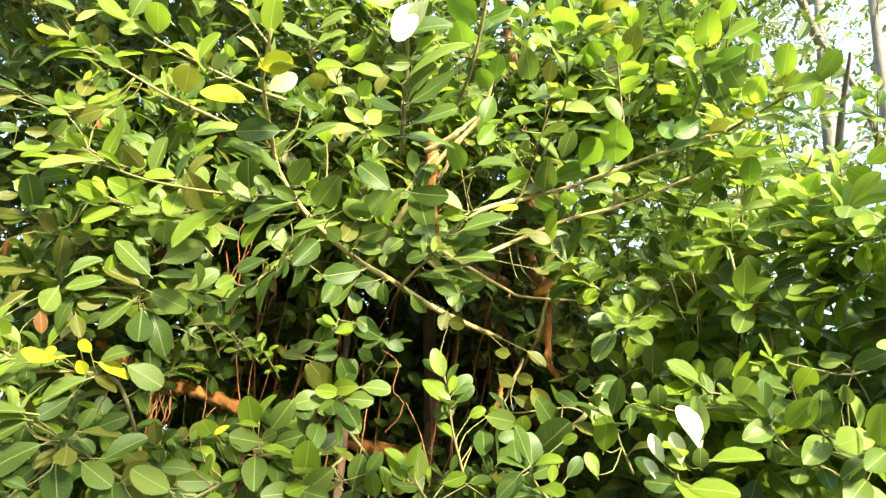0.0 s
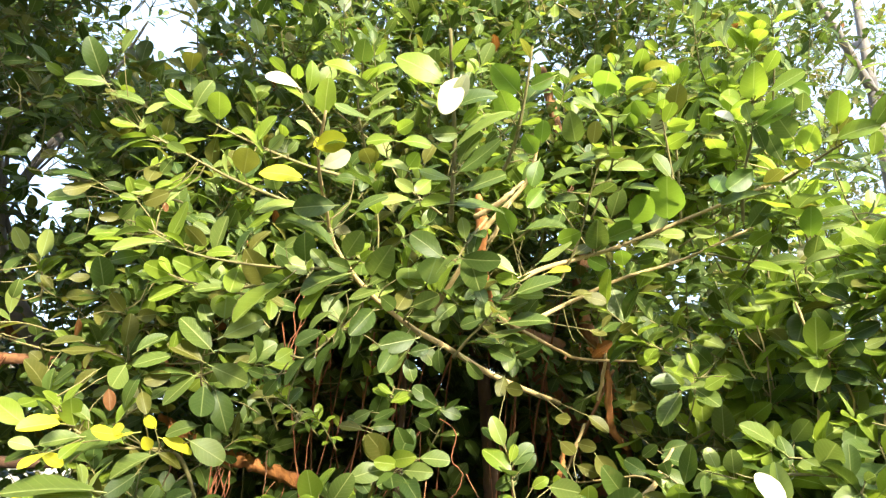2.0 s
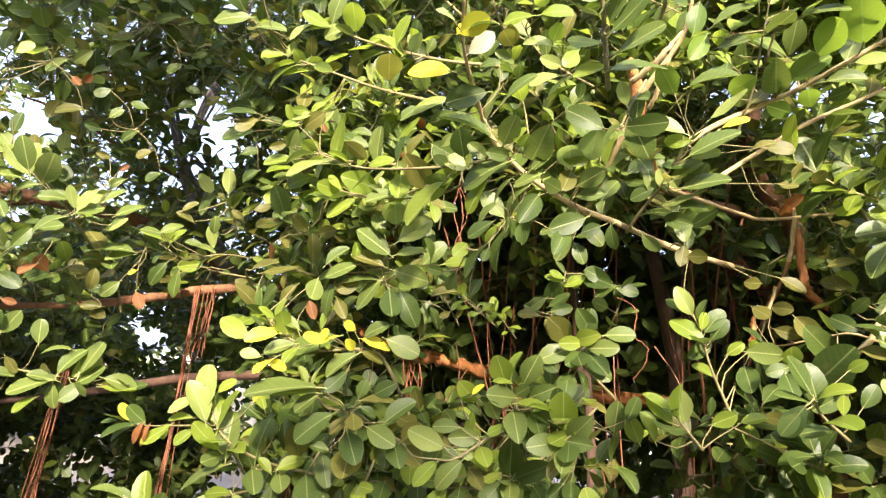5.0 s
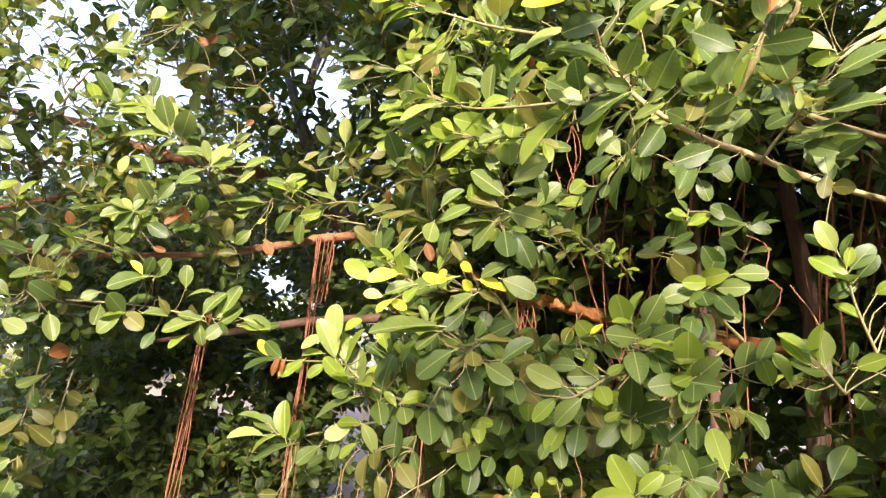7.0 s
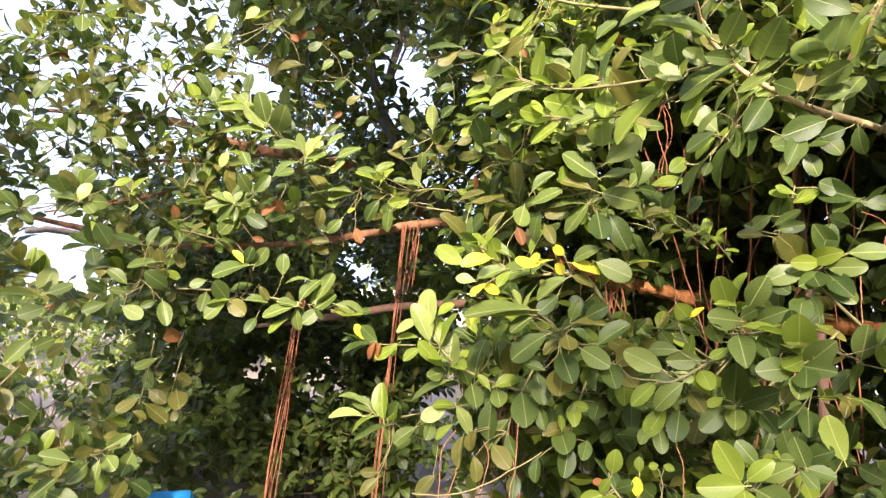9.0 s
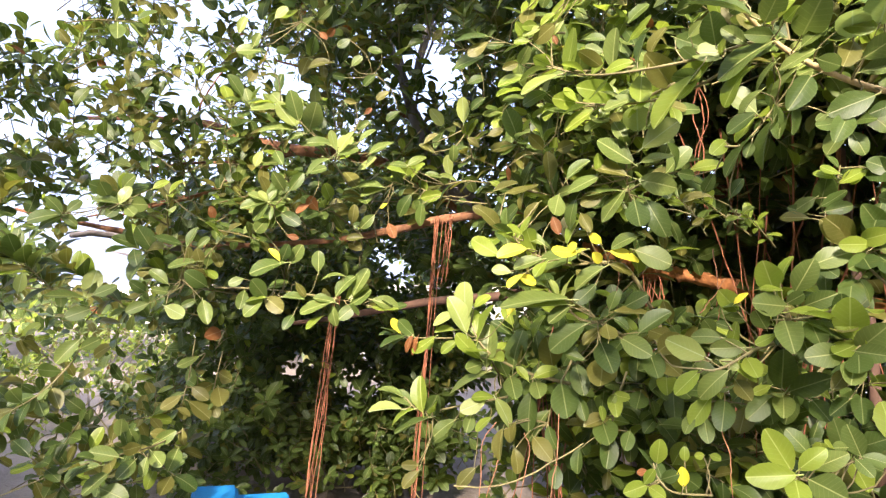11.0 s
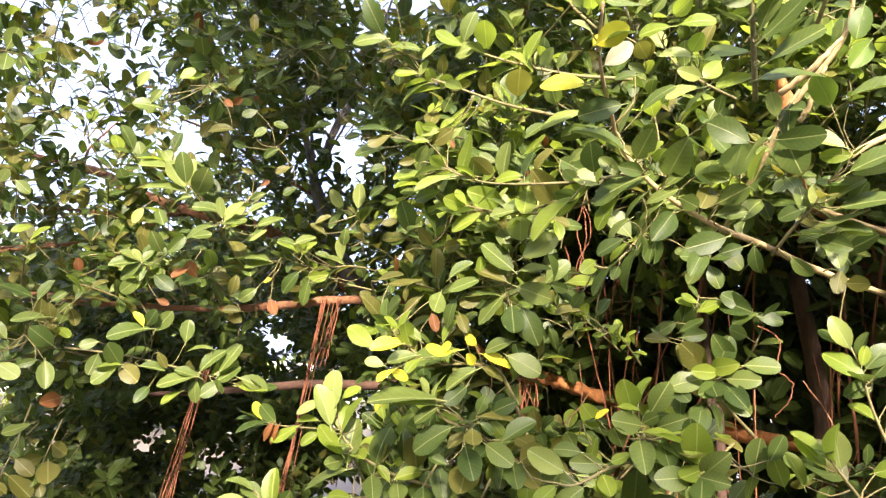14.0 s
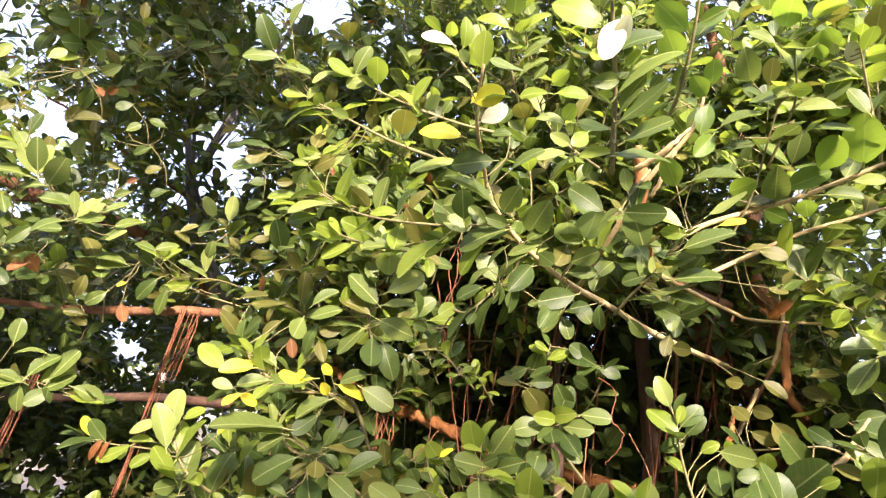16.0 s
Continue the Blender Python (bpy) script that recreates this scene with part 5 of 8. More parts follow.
branch([(-0.48, 1.22, 2.45), (-0.52, 1.17, 2.48), (-0.54, 1.14, 2.51), (-0.58, 1.12, 2.54)], (0.004, 0.002), TWIG, spray=(2, 0.057, MOSTLY_YOUNG, 0.2), leaves=[
    ((-0.548, 1.146, 2.536), (-0.532, 1.095, 2.534), YOUNG, 0),
    ((-0.533, 1.123, 2.496), (-0.597, 1.088, 2.502), SUNWHITE, 56),
    ((-0.510, 1.134, 2.469), (-0.559, 1.103, 2.481), YOUNG, 72),
    ((-0.515, 1.152, 2.507), (-0.499, 1.114, 2.561), YOUNG, 27),
    ((-0.476, 1.163, 2.462), (-0.457, 1.089, 2.464), YOUNG, 0),
    ((-0.485, 1.128, 2.448), (-0.494, 1.089, 2.450), PALE, 0),
    ((-0.376, 1.198, 2.474), (-0.453, 1.170, 2.479), SAGE, 70),
])
branch([(0.01, 1.63, 2.26), (0.10, 1.70, 2.34), (0.30, 1.72, 2.43), (0.52, 1.69, 2.54), (0.75, 1.64, 2.65), (0.83, 1.60, 2.70)], (0.009, 0.004), STEM, spray=(3, 0.083, MIXED, 0.35), leaves=[
    ((0.329, 1.634, 2.472), (0.359, 1.518, 2.504), GREEN, 0),
    ((0.437, 1.663, 2.509), (0.398, 1.510, 2.540), GREEN, 0),
    ((-0.014, 1.599, 2.389), (-0.043, 1.513, 2.418), GREEN, 0),
    ((0.024, 1.579, 2.397), (0.136, 1.561, 2.417), SAGE, -74),
    ((0.241, 1.711, 2.415), (0.225, 1.588, 2.436), SAGE, 0),
    ((0.257, 1.664, 2.425), (0.352, 1.624, 2.466), GREEN, -22),
    ((0.069, 1.569, 2.298), (0.154, 1.539, 2.344), PALE, -69),
    ((0.321, 1.719, 2.373), (0.299, 1.639, 2.391), GREEN, 0),
    ((0.274, 1.717, 2.360), (0.219, 1.668, 2.359), GREEN, 0),
    ((0.193, 1.610, 2.223), (0.255, 1.602, 2.218), OLD, -40),
    ((0.152, 1.536, 2.192), (0.198, 1.522, 2.212), OLD, -61),
    ((0.350, 1.670, 2.417), (0.433, 1.651, 2.412), SAGE, -42),
    ((0.414, 1.670, 2.460), (0.481, 1.651, 2.457), PALE, -53),
    ((0.358, 1.707, 2.385), (0.400, 1.666, 2.385), MATURE, 0),
])
grow([
    ((0.567, 1.665, 2.468), (0.510, 1.668, 2.481), PALE, 0),
])
branch([(0.07, 1.76, 2.19), (0.16, 1.83, 2.27), (0.33, 1.82, 2.37), (0.52, 1.81, 2.45), (0.73, 1.79, 2.57)], (0.008, 0.004), STEM, spray=(6, 0.083, MIXED, 0.35), leaves=[
    ((0.336, 1.849, 2.208), (0.360, 1.802, 2.220), OLD, 0),
    ((0.221, 1.651, 2.143), (0.264, 1.647, 2.131), OLD, -45),
    ((0.280, 1.924, 2.166), (0.314, 1.875, 2.181), DRY, 0),
    ((0.269, 1.944, 2.145), (0.291, 1.903, 2.162), DRY, 0),
])
branch([(0.61, 1.86, 2.50), (0.77, 1.82, 2.46), (0.88, 1.74, 2.45), (1.00, 1.64, 2.46), (1.08, 1.59, 2.48)], (0.004, 0.002), TWIG, spray=(6, 0.081, MOSTLY_YOUNG, 0.1), leaves=[
    ((0.836, 1.667, 2.489), (0.808, 1.589, 2.530), GREEN, 0),
    ((0.982, 1.630, 2.474), (0.963, 1.541, 2.483), YOUNG, 0),
    ((0.963, 1.656, 2.473), (0.899, 1.641, 2.449), YOUNG, 0),
    ((1.045, 1.567, 2.437), (0.992, 1.563, 2.506), YOUNG, 50),
    ((1.027, 1.561, 2.466), (0.982, 1.590, 2.465), YOUNG, 37),
    ((1.089, 1.513, 2.467), (1.000, 1.464, 2.468), YOUNG, 0),
    ((1.065, 1.482, 2.503), (1.071, 1.404, 2.510), YOUNG, 0),
    ((1.070, 1.598, 2.403), (1.043, 1.501, 2.450), PALE, 0),
    ((1.094, 1.524, 2.434), (1.104, 1.451, 2.435), PALE, 0),
    ((1.010, 1.536, 2.487), (0.997, 1.515, 2.536), YOUNG, 56),
    ((0.864, 1.725, 2.444), (0.834, 1.630, 2.462), SAGE, 0),
    ((0.796, 1.657, 2.406), (0.719, 1.687, 2.417), SAGE, 37),
    ((0.983, 1.635, 2.440), (1.017, 1.577, 2.395), SAGE, 0),
    ((0.935, 1.686, 2.400), (0.933, 1.629, 2.326), YOUNG, 0),
])
branch([(0.97, 1.29, 1.73), (0.90, 1.36, 1.75), (0.83, 1.45, 1.79), (0.76, 1.55, 1.82), (0.65, 1.66, 1.82)], (0.006, 0.003), TWIG, spray=(7, 0.093, MOSTLY_YOUNG, 0.05), leaves=[
    ((0.740, 1.690, 1.912), (0.759, 1.630, 1.959), SAGE, 0),
    ((0.708, 1.653, 1.844), (0.698, 1.645, 1.916), MATURE, 41),
    ((0.571, 1.641, 1.811), (0.550, 1.582, 1.846), SAGE, 0),
    ((0.801, 1.450, 1.783), (0.813, 1.366, 1.834), YOUNG, 0),
    ((0.842, 1.401, 1.780), (0.824, 1.353, 1.847), MATURE, 0),
    ((0.856, 1.407, 1.763), (0.790, 1.362, 1.707), SAGE, 0),
    ((0.869, 1.387, 1.748), (0.868, 1.292, 1.767), PALE, 0),
    ((0.902, 1.294, 1.751), (0.871, 1.239, 1.820), YOUNG, 0),
    ((0.917, 1.302, 1.741), (0.851, 1.267, 1.700), SAGE, 0),
    ((0.895, 1.340, 1.721), (0.842, 1.325, 1.681), SAGE, 0),
    ((0.900, 1.345, 1.683), (0.836, 1.303, 1.639), SAGE, 0),
    ((0.878, 1.325, 1.911), (0.907, 1.263, 1.935), MATURE, 0),
    ((0.880, 1.356, 1.836), (0.853, 1.320, 1.865), SAGE, 0),
])
branch([(0.50, 1.44, 1.57), (0.51, 1.37, 1.63), (0.51, 1.32, 1.67), (0.53, 1.32, 1.70)], (0.005, 0.002), TWIG, spray=(6, 0.089, MOSTLY_YOUNG, 0.1), leaves=[
    ((0.536, 1.291, 1.697), (0.503, 1.295, 1.781), SUNWHITE, 53),
    ((0.504, 1.310, 1.666), (0.487, 1.312, 1.724), SUNWHITE, 24),
    ((0.481, 1.340, 1.662), (0.450, 1.348, 1.715), SUNWHITE, 50),
    ((0.471, 1.346, 1.628), (0.446, 1.353, 1.667), SUNWHITE, 42),
    ((0.561, 1.297, 1.678), (0.644, 1.257, 1.697), YOUNG, -57),
    ((0.515, 1.309, 1.656), (0.477, 1.322, 1.673), YOUNG, 8),
    ((0.544, 1.312, 1.660), (0.529, 1.274, 1.690), SAGE, 0),
    ((0.523, 1.315, 1.620), (0.607, 1.278, 1.627), YOUNG, -33),
    ((0.504, 1.324, 1.622), (0.442, 1.345, 1.624), SAGE, 7),
])
branch([(0.51, 1.86, 1.89), (0.44, 1.79, 1.80), (0.36, 1.71, 1.72), (0.33, 1.67, 1.63)], (0.006, 0.003), STEM, spray=(3, 0.081, MOSTLY_MATURE, 0.2), leaves=[
    ((0.247, 1.798, 1.708), (0.238, 1.736, 1.748), YOUNG, 0),
    ((0.223, 1.679, 1.697), (0.263, 1.672, 1.692), YELLOW, -51),
    ((0.229, 1.722, 1.700), (0.179, 1.701, 1.683), MATURE, 0),
    ((0.271, 1.683, 1.658), (0.329, 1.582, 1.733), MATURE, 0),
    ((0.409, 1.830, 1.804), (0.349, 1.840, 1.839), MATURE, 10),
    ((0.398, 1.835, 1.851), (0.425, 1.792, 1.879), MATURE, 0),
    ((0.355, 1.634, 1.739), (0.410, 1.621, 1.725), OLD, -38),
    ((0.454, 1.834, 1.874), (0.512, 1.814, 1.895), MATURE, -11),
    ((0.211, 1.681, 1.682), (0.215, 1.615, 1.634), MATURE, 0),
])
branch([(0.31, 1.59, 1.54), (0.25, 1.53, 1.59), (0.23, 1.50, 1.63)], (0.004, 0.002), TWIG, spray=(6, 0.089, MOSTLY_MATURE, 0.1), leaves=[
    ((0.313, 1.568, 1.686), (0.343, 1.542, 1.705), YOUNG, 0),
    ((0.202, 1.487, 1.593), (0.163, 1.490, 1.547), MATURE, 18),
    ((0.212, 1.485, 1.607), (0.168, 1.489, 1.546), MATURE, 18),
    ((0.285, 1.514, 1.593), (0.288, 1.513, 1.633), YOUNG, 18),
    ((0.328, 1.546, 1.610), (0.358, 1.539, 1.657), MATURE, 18),
])
branch([(0.52, 2.07, 1.89), (0.62, 1.98, 1.96), (0.71, 1.92, 1.99), (0.77, 1.85, 2.04)], (0.004, 0.002), TWIG, spray=(4, 0.073, MOSTLY_YOUNG, 0.1), leaves=[
    ((0.400, 2.050, 2.017), (0.467, 2.031, 2.032), OLD, -50),
    ((0.717, 1.916, 1.997), (0.741, 1.825, 2.028), YOUNG, 0),
    ((0.658, 1.946, 1.941), (0.634, 1.881, 2.021), SAGE, 0),
    ((0.654, 1.885, 1.932), (0.735, 1.852, 1.947), MATURE, -56),
    ((0.577, 1.990, 1.954), (0.543, 1.989, 2.012), YOUNG, 18),
    ((0.472, 2.109, 1.965), (0.393, 2.123, 1.986), OLD, 18),
])
branch([(0.54, 1.90, 1.96), (0.55, 1.85, 2.04), (0.54, 1.82, 2.10)], (0.003, 0.001), TWIG, leaves=[
    ((0.457, 1.963, 2.019), (0.513, 1.949, 2.012), OLD, -41),
    ((0.619, 1.793, 2.091), (0.570, 1.819, 2.056), YOUNG, 9),
    ((0.545, 1.809, 2.095), (0.524, 1.800, 2.150), YOUNG, 18),
    ((0.552, 1.833, 2.034), (0.568, 1.835, 2.007), YOUNG, 18),
    ((0.541, 1.851, 2.063), (0.510, 1.853, 2.090), MATURE, 18),
])
branch([(0.10, 1.75, 1.57), (0.05, 1.68, 1.69), (0.03, 1.65, 1.77), (0.01, 1.64, 1.82)], (0.004, 0.002), TWIG, spray=(4, 0.073, MOSTLY_MATURE, 0.1), leaves=[
    ((0.005, 1.609, 1.954), (0.046, 1.573, 1.944), OLD, 0),
    ((0.009, 1.638, 1.814), (-0.021, 1.599, 1.869), PALE, 0),
    ((0.038, 1.637, 1.771), (0.078, 1.628, 1.826), MATURE, -19),
    ((0.052, 1.645, 1.755), (0.086, 1.625, 1.800), MATURE, 0),
    ((0.033, 1.637, 1.751), (-0.035, 1.633, 1.806), YOUNG, 32),
    ((0.031, 1.637, 1.777), (0.039, 1.632, 1.820), YOUNG, 26),
    ((0.054, 1.686, 1.752), (0.005, 1.664, 1.714), MATURE, 0),
    ((0.096, 1.782, 1.731), (0.133, 1.764, 1.758), YOUNG, 0),
    ((0.161, 1.840, 1.747), (0.173, 1.797, 1.771), YOUNG, 0),
    ((0.143, 1.790, 1.740), (0.222, 1.755, 1.732), SAGE, 0),
    ((0.140, 1.822, 1.706), (0.143, 1.751, 1.651), MATURE, 0),
])
branch([(-0.40, 2.16, 1.70), (-0.38, 2.05, 1.84), (-0.36, 2.00, 1.95), (-0.35, 1.99, 2.00)], (0.004, 0.002), TWIG, spray=(3, 0.064, WEATHERED, 0.1), leaves=[
    ((-0.362, 1.954, 1.959), (-0.407, 1.943, 1.982), YOUNG, 34),
    ((-0.405, 2.023, 1.897), (-0.376, 1.948, 1.961), MATURE, 0),
    ((-0.353, 1.990, 1.949), (-0.291, 1.989, 1.983), YOUNG, -45),
    ((-0.299, 2.017, 1.996), (-0.213, 1.944, 1.951), MATURE, 0),
    ((-0.423, 1.943, 1.849), (-0.492, 1.930, 1.856), OLD, 46),
    ((-0.429, 1.958, 1.863), (-0.475, 1.946, 1.885), MATURE, 18),
    ((-0.383, 2.015, 1.912), (-0.369, 1.971, 1.970), MATURE, 0),
    ((-0.346, 1.942, 1.967), (-0.392, 1.929, 1.986), YOUNG, 45),
    ((-0.282, 1.992, 1.986), (-0.331, 1.991, 1.951), YOUNG, 52),
    ((-0.407, 1.949, 1.906), (-0.462, 1.942, 1.871), SAGE, 20),
    ((-0.397, 1.967, 1.883), (-0.332, 1.973, 1.920), MATURE, -42),
])
branch([(-0.25, 2.13, 1.78), (-0.20, 2.02, 1.86), (-0.17, 1.99, 1.93)], (0.004, 0.002), TWIG, spray=(5, 0.069, MOSTLY_MATURE, 0.2), leaves=[
    ((-0.217, 1.965, 1.878), (-0.257, 1.915, 1.889), MATURE, 0),
    ((-0.214, 1.987, 1.966), (-0.288, 1.971, 1.999), MATURE, 15),
    ((-0.191, 1.973, 1.948), (-0.259, 1.970, 1.920), MATURE, 48),
    ((-0.188, 1.957, 1.936), (-0.124, 1.963, 1.928), MATURE, -22),
])
branch([(-0.27, 1.72, 1.45), (-0.29, 1.63, 1.52), (-0.31, 1.59, 1.56)], (0.004, 0.002), TWIG, spray=(5, 0.081, MOSTLY_MATURE, 0.1), leaves=[
    ((-0.295, 1.610, 1.524), (-0.282, 1.526, 1.599), YOUNG, 0),
    ((-0.302, 1.644, 1.388), (-0.327, 1.587, 1.360), MATURE, 0),
    ((-0.280, 1.638, 1.397), (-0.270, 1.572, 1.355), MATURE, 0),
])
branch([(0.02, 1.60, 1.50), (-0.02, 1.52, 1.55), (-0.04, 1.50, 1.58)], (0.004, 0.002), TWIG, spray=(5, 0.081, MOSTLY_MATURE, 0.1), leaves=[
    ((-0.080, 1.582, 1.511), (-0.111, 1.582, 1.577), YOUNG, 49),
    ((-0.044, 1.517, 1.556), (-0.092, 1.516, 1.612), YOUNG, 35),
    ((-0.018, 1.518, 1.560), (-0.030, 1.472, 1.626), PALE, 0),
    ((0.043, 1.612, 1.557), (0.095, 1.600, 1.581), YOUNG, 0),
    ((0.104, 1.606, 1.565), (0.157, 1.602, 1.581), YOUNG, -38),
])
branch([(0.65, 1.66, 2.52), (0.63, 1.58, 2.62), (0.63, 1.50, 2.70), (0.61, 1.43, 2.78)], (0.005, 0.002), TWIG, spray=(4, 0.089, MOSTLY_YOUNG, 0.1), leaves=[
    ((0.618, 1.442, 2.781), (0.577, 1.328, 2.777), YOUNG, 0),
    ((0.625, 1.369, 2.817), (0.637, 1.313, 2.845), YOUNG, 0),
    ((0.641, 1.389, 2.771), (0.705, 1.333, 2.799), YOUNG, -59),
    ((0.677, 1.369, 2.778), (0.732, 1.361, 2.753), GREEN, -31),
    ((0.571, 1.464, 2.723), (0.526, 1.457, 2.755), SUNWHITE, 43),
    ((0.617, 1.461, 2.719), (0.591, 1.436, 2.765), PALE, 7),
    ((0.633, 1.461, 2.712), (0.703, 1.394, 2.756), GREEN, -21),
    ((0.731, 1.420, 2.734), (0.706, 1.355, 2.736), SAGE, 0),
    ((0.653, 1.567, 2.633), (0.582, 1.572, 2.570), GREEN, 0),
    ((0.585, 1.606, 2.637), (0.543, 1.576, 2.558), GREEN, 0),
    ((0.673, 1.576, 2.567), (0.576, 1.623, 2.551), SAGE, 64),
    ((0.660, 1.495, 2.659), (0.628, 1.468, 2.716), MATURE, 18),
])
branch([(0.75, 1.61, 2.63), (0.79, 1.52, 2.64), (0.83, 1.44, 2.65), (0.88, 1.39, 2.66)], (0.005, 0.002), TWIG, spray=(6, 0.089, MOSTLY_YOUNG, 0.1), leaves=[
    ((0.737, 1.499, 2.707), (0.668, 1.418, 2.705), SAGE, 0),
    ((0.729, 1.451, 2.686), (0.757, 1.428, 2.698), SUNWHITE, -20),
    ((0.806, 1.407, 2.682), (0.781, 1.330, 2.729), YOUNG, 0),
    ((0.772, 1.415, 2.682), (0.753, 1.388, 2.731), YOUNG, 54),
    ((0.804, 1.408, 2.646), (0.875, 1.350, 2.666), YOUNG, -29),
    ((0.781, 1.434, 2.652), (0.827, 1.408, 2.653), PALE, -49),
    ((0.764, 1.507, 2.661), (0.743, 1.402, 2.661), YOUNG, 0),
    ((0.883, 1.407, 2.597), (0.880, 1.370, 2.650), YOUNG, 25),
    ((0.780, 1.511, 2.628), (0.733, 1.480, 2.620), YELLOW, 0),
    ((0.775, 1.487, 2.600), (0.847, 1.448, 2.599), PALE, -73),
    ((0.840, 1.436, 2.608), (0.896, 1.404, 2.605), YOUNG, -69),
    ((0.713, 1.528, 2.651), (0.675, 1.504, 2.710), MATURE, 18),
])
branch([(0.49, 1.71, 2.52), (0.46, 1.62, 2.66), (0.43, 1.54, 2.73), (0.40, 1.49, 2.79)], (0.004, 0.002), TWIG, spray=(10, 0.081, MOSTLY_YOUNG, 0.1), leaves=[
    ((0.407, 1.510, 2.725), (0.435, 1.446, 2.692), YOUNG, 0),
    ((0.455, 1.518, 2.725), (0.462, 1.466, 2.718), YOUNG, 0),
])
branch([(0.23, 1.76, 2.54), (0.27, 1.62, 2.67), (0.25, 1.51, 2.77), (0.31, 1.42, 2.84)], (0.004, 0.002), TWIG, spray=(11, 0.085, MOSTLY_YOUNG, 0.1), leaves=[
    ((0.223, 1.512, 2.823), (0.219, 1.375, 2.812), GREEN, 0),
    ((0.189, 1.452, 2.730), (0.134, 1.434, 2.762), SAGE, 53),
    ((0.225, 1.475, 2.756), (0.276, 1.449, 2.776), SAGE, -56),
    ((0.262, 1.470, 2.725), (0.207, 1.470, 2.738), YOUNG, 45),
])
branch([(-1.25, 1.98, 1.99), (-1.37, 1.84, 2.01), (-1.46, 1.73, 2.02), (-1.54, 1.67, 2.00)], (0.004, 0.002), TWIG, spray=(13, 0.061, WEATHERED, 0.05), leaves=[
    ((-1.380, 1.748, 2.012), (-1.345, 1.776, 1.999), YOUNG, -29),
    ((-1.573, 1.522, 2.048), (-1.525, 1.558, 2.086), SAGE, -41),
    ((-1.573, 1.524, 2.043), (-1.613, 1.478, 2.058), SAGE, 57),
])
branch([(-1.45, 1.74, 2.08), (-1.43, 1.68, 2.15), (-1.43, 1.64, 2.19)], (0.004, 0.001), TWIG, spray=(3, 0.057, WEATHERED, 0.2), leaves=[
    ((-1.406, 1.614, 2.199), (-1.393, 1.591, 2.280), PALE, -31),
    ((-1.434, 1.661, 2.166), (-1.392, 1.635, 2.203), YOUNG, 0),
    ((-1.413, 1.655, 2.154), (-1.388, 1.650, 2.220), YOUNG, -68),
    ((-1.343, 1.639, 2.160), (-1.335, 1.632, 2.192), YOUNG, -61),
    ((-1.466, 1.640, 2.072), (-1.436, 1.606, 2.112), SAGE, 0),
    ((-1.524, 1.547, 2.124), (-1.485, 1.571, 2.160), OLD, -46),
    ((-1.500, 1.579, 2.095), (-1.536, 1.536, 2.121), OLD, 50),
    ((-1.349, 1.684, 2.163), (-1.304, 1.712, 2.181), OLD, -33),
    ((-1.379, 1.675, 2.121), (-1.406, 1.643, 2.151), OLD, 25),
])
branch([(-1.18, 1.85, 1.97), (-1.17, 1.78, 2.04), (-1.16, 1.73, 2.10)], (0.004, 0.002), TWIG, spray=(7, 0.061, WEATHERED, 0.1), leaves=[
    ((-1.106, 1.693, 1.975), (-1.102, 1.670, 2.068), OLD, 25),
    ((-1.240, 1.645, 2.031), (-1.237, 1.661, 1.977), DRY, -48),
    ((-1.276, 1.752, 2.122), (-1.321, 1.716, 2.132), OLD, 37),
    ((-1.229, 1.776, 2.148), (-1.259, 1.745, 2.180), OLD, 29),
])
branch([(-1.78, 2.29, 2.05), (-1.90, 2.13, 2.06), (-1.98, 1.99, 2.11), (-2.04, 1.91, 2.17)], (0.004, 0.002), TWIG, spray=(7, 0.069, WEATHERED, 0.05), leaves=[
    ((-1.987, 1.947, 2.140), (-1.918, 1.915, 2.196), YOUNG, 0),
    ((-1.947, 1.906, 2.136), (-2.000, 1.846, 2.159), YOUNG, 53),
    ((-1.943, 1.946, 2.123), (-1.905, 1.957, 2.198), YOUNG, -67),
    ((-1.832, 2.018, 2.127), (-1.886, 1.967, 2.142), SAGE, 41),
    ((-1.777, 2.009, 2.119), (-1.781, 1.977, 2.212), PALE, 42),
    ((-1.914, 1.979, 2.038), (-1.816, 1.995, 2.051), YOUNG, 0),
    ((-1.843, 2.023, 2.091), (-1.887, 1.992, 2.064), SAGE, 46),
    ((-1.954, 1.957, 2.050), (-2.006, 1.928, 1.961), MATURE, 21),
])
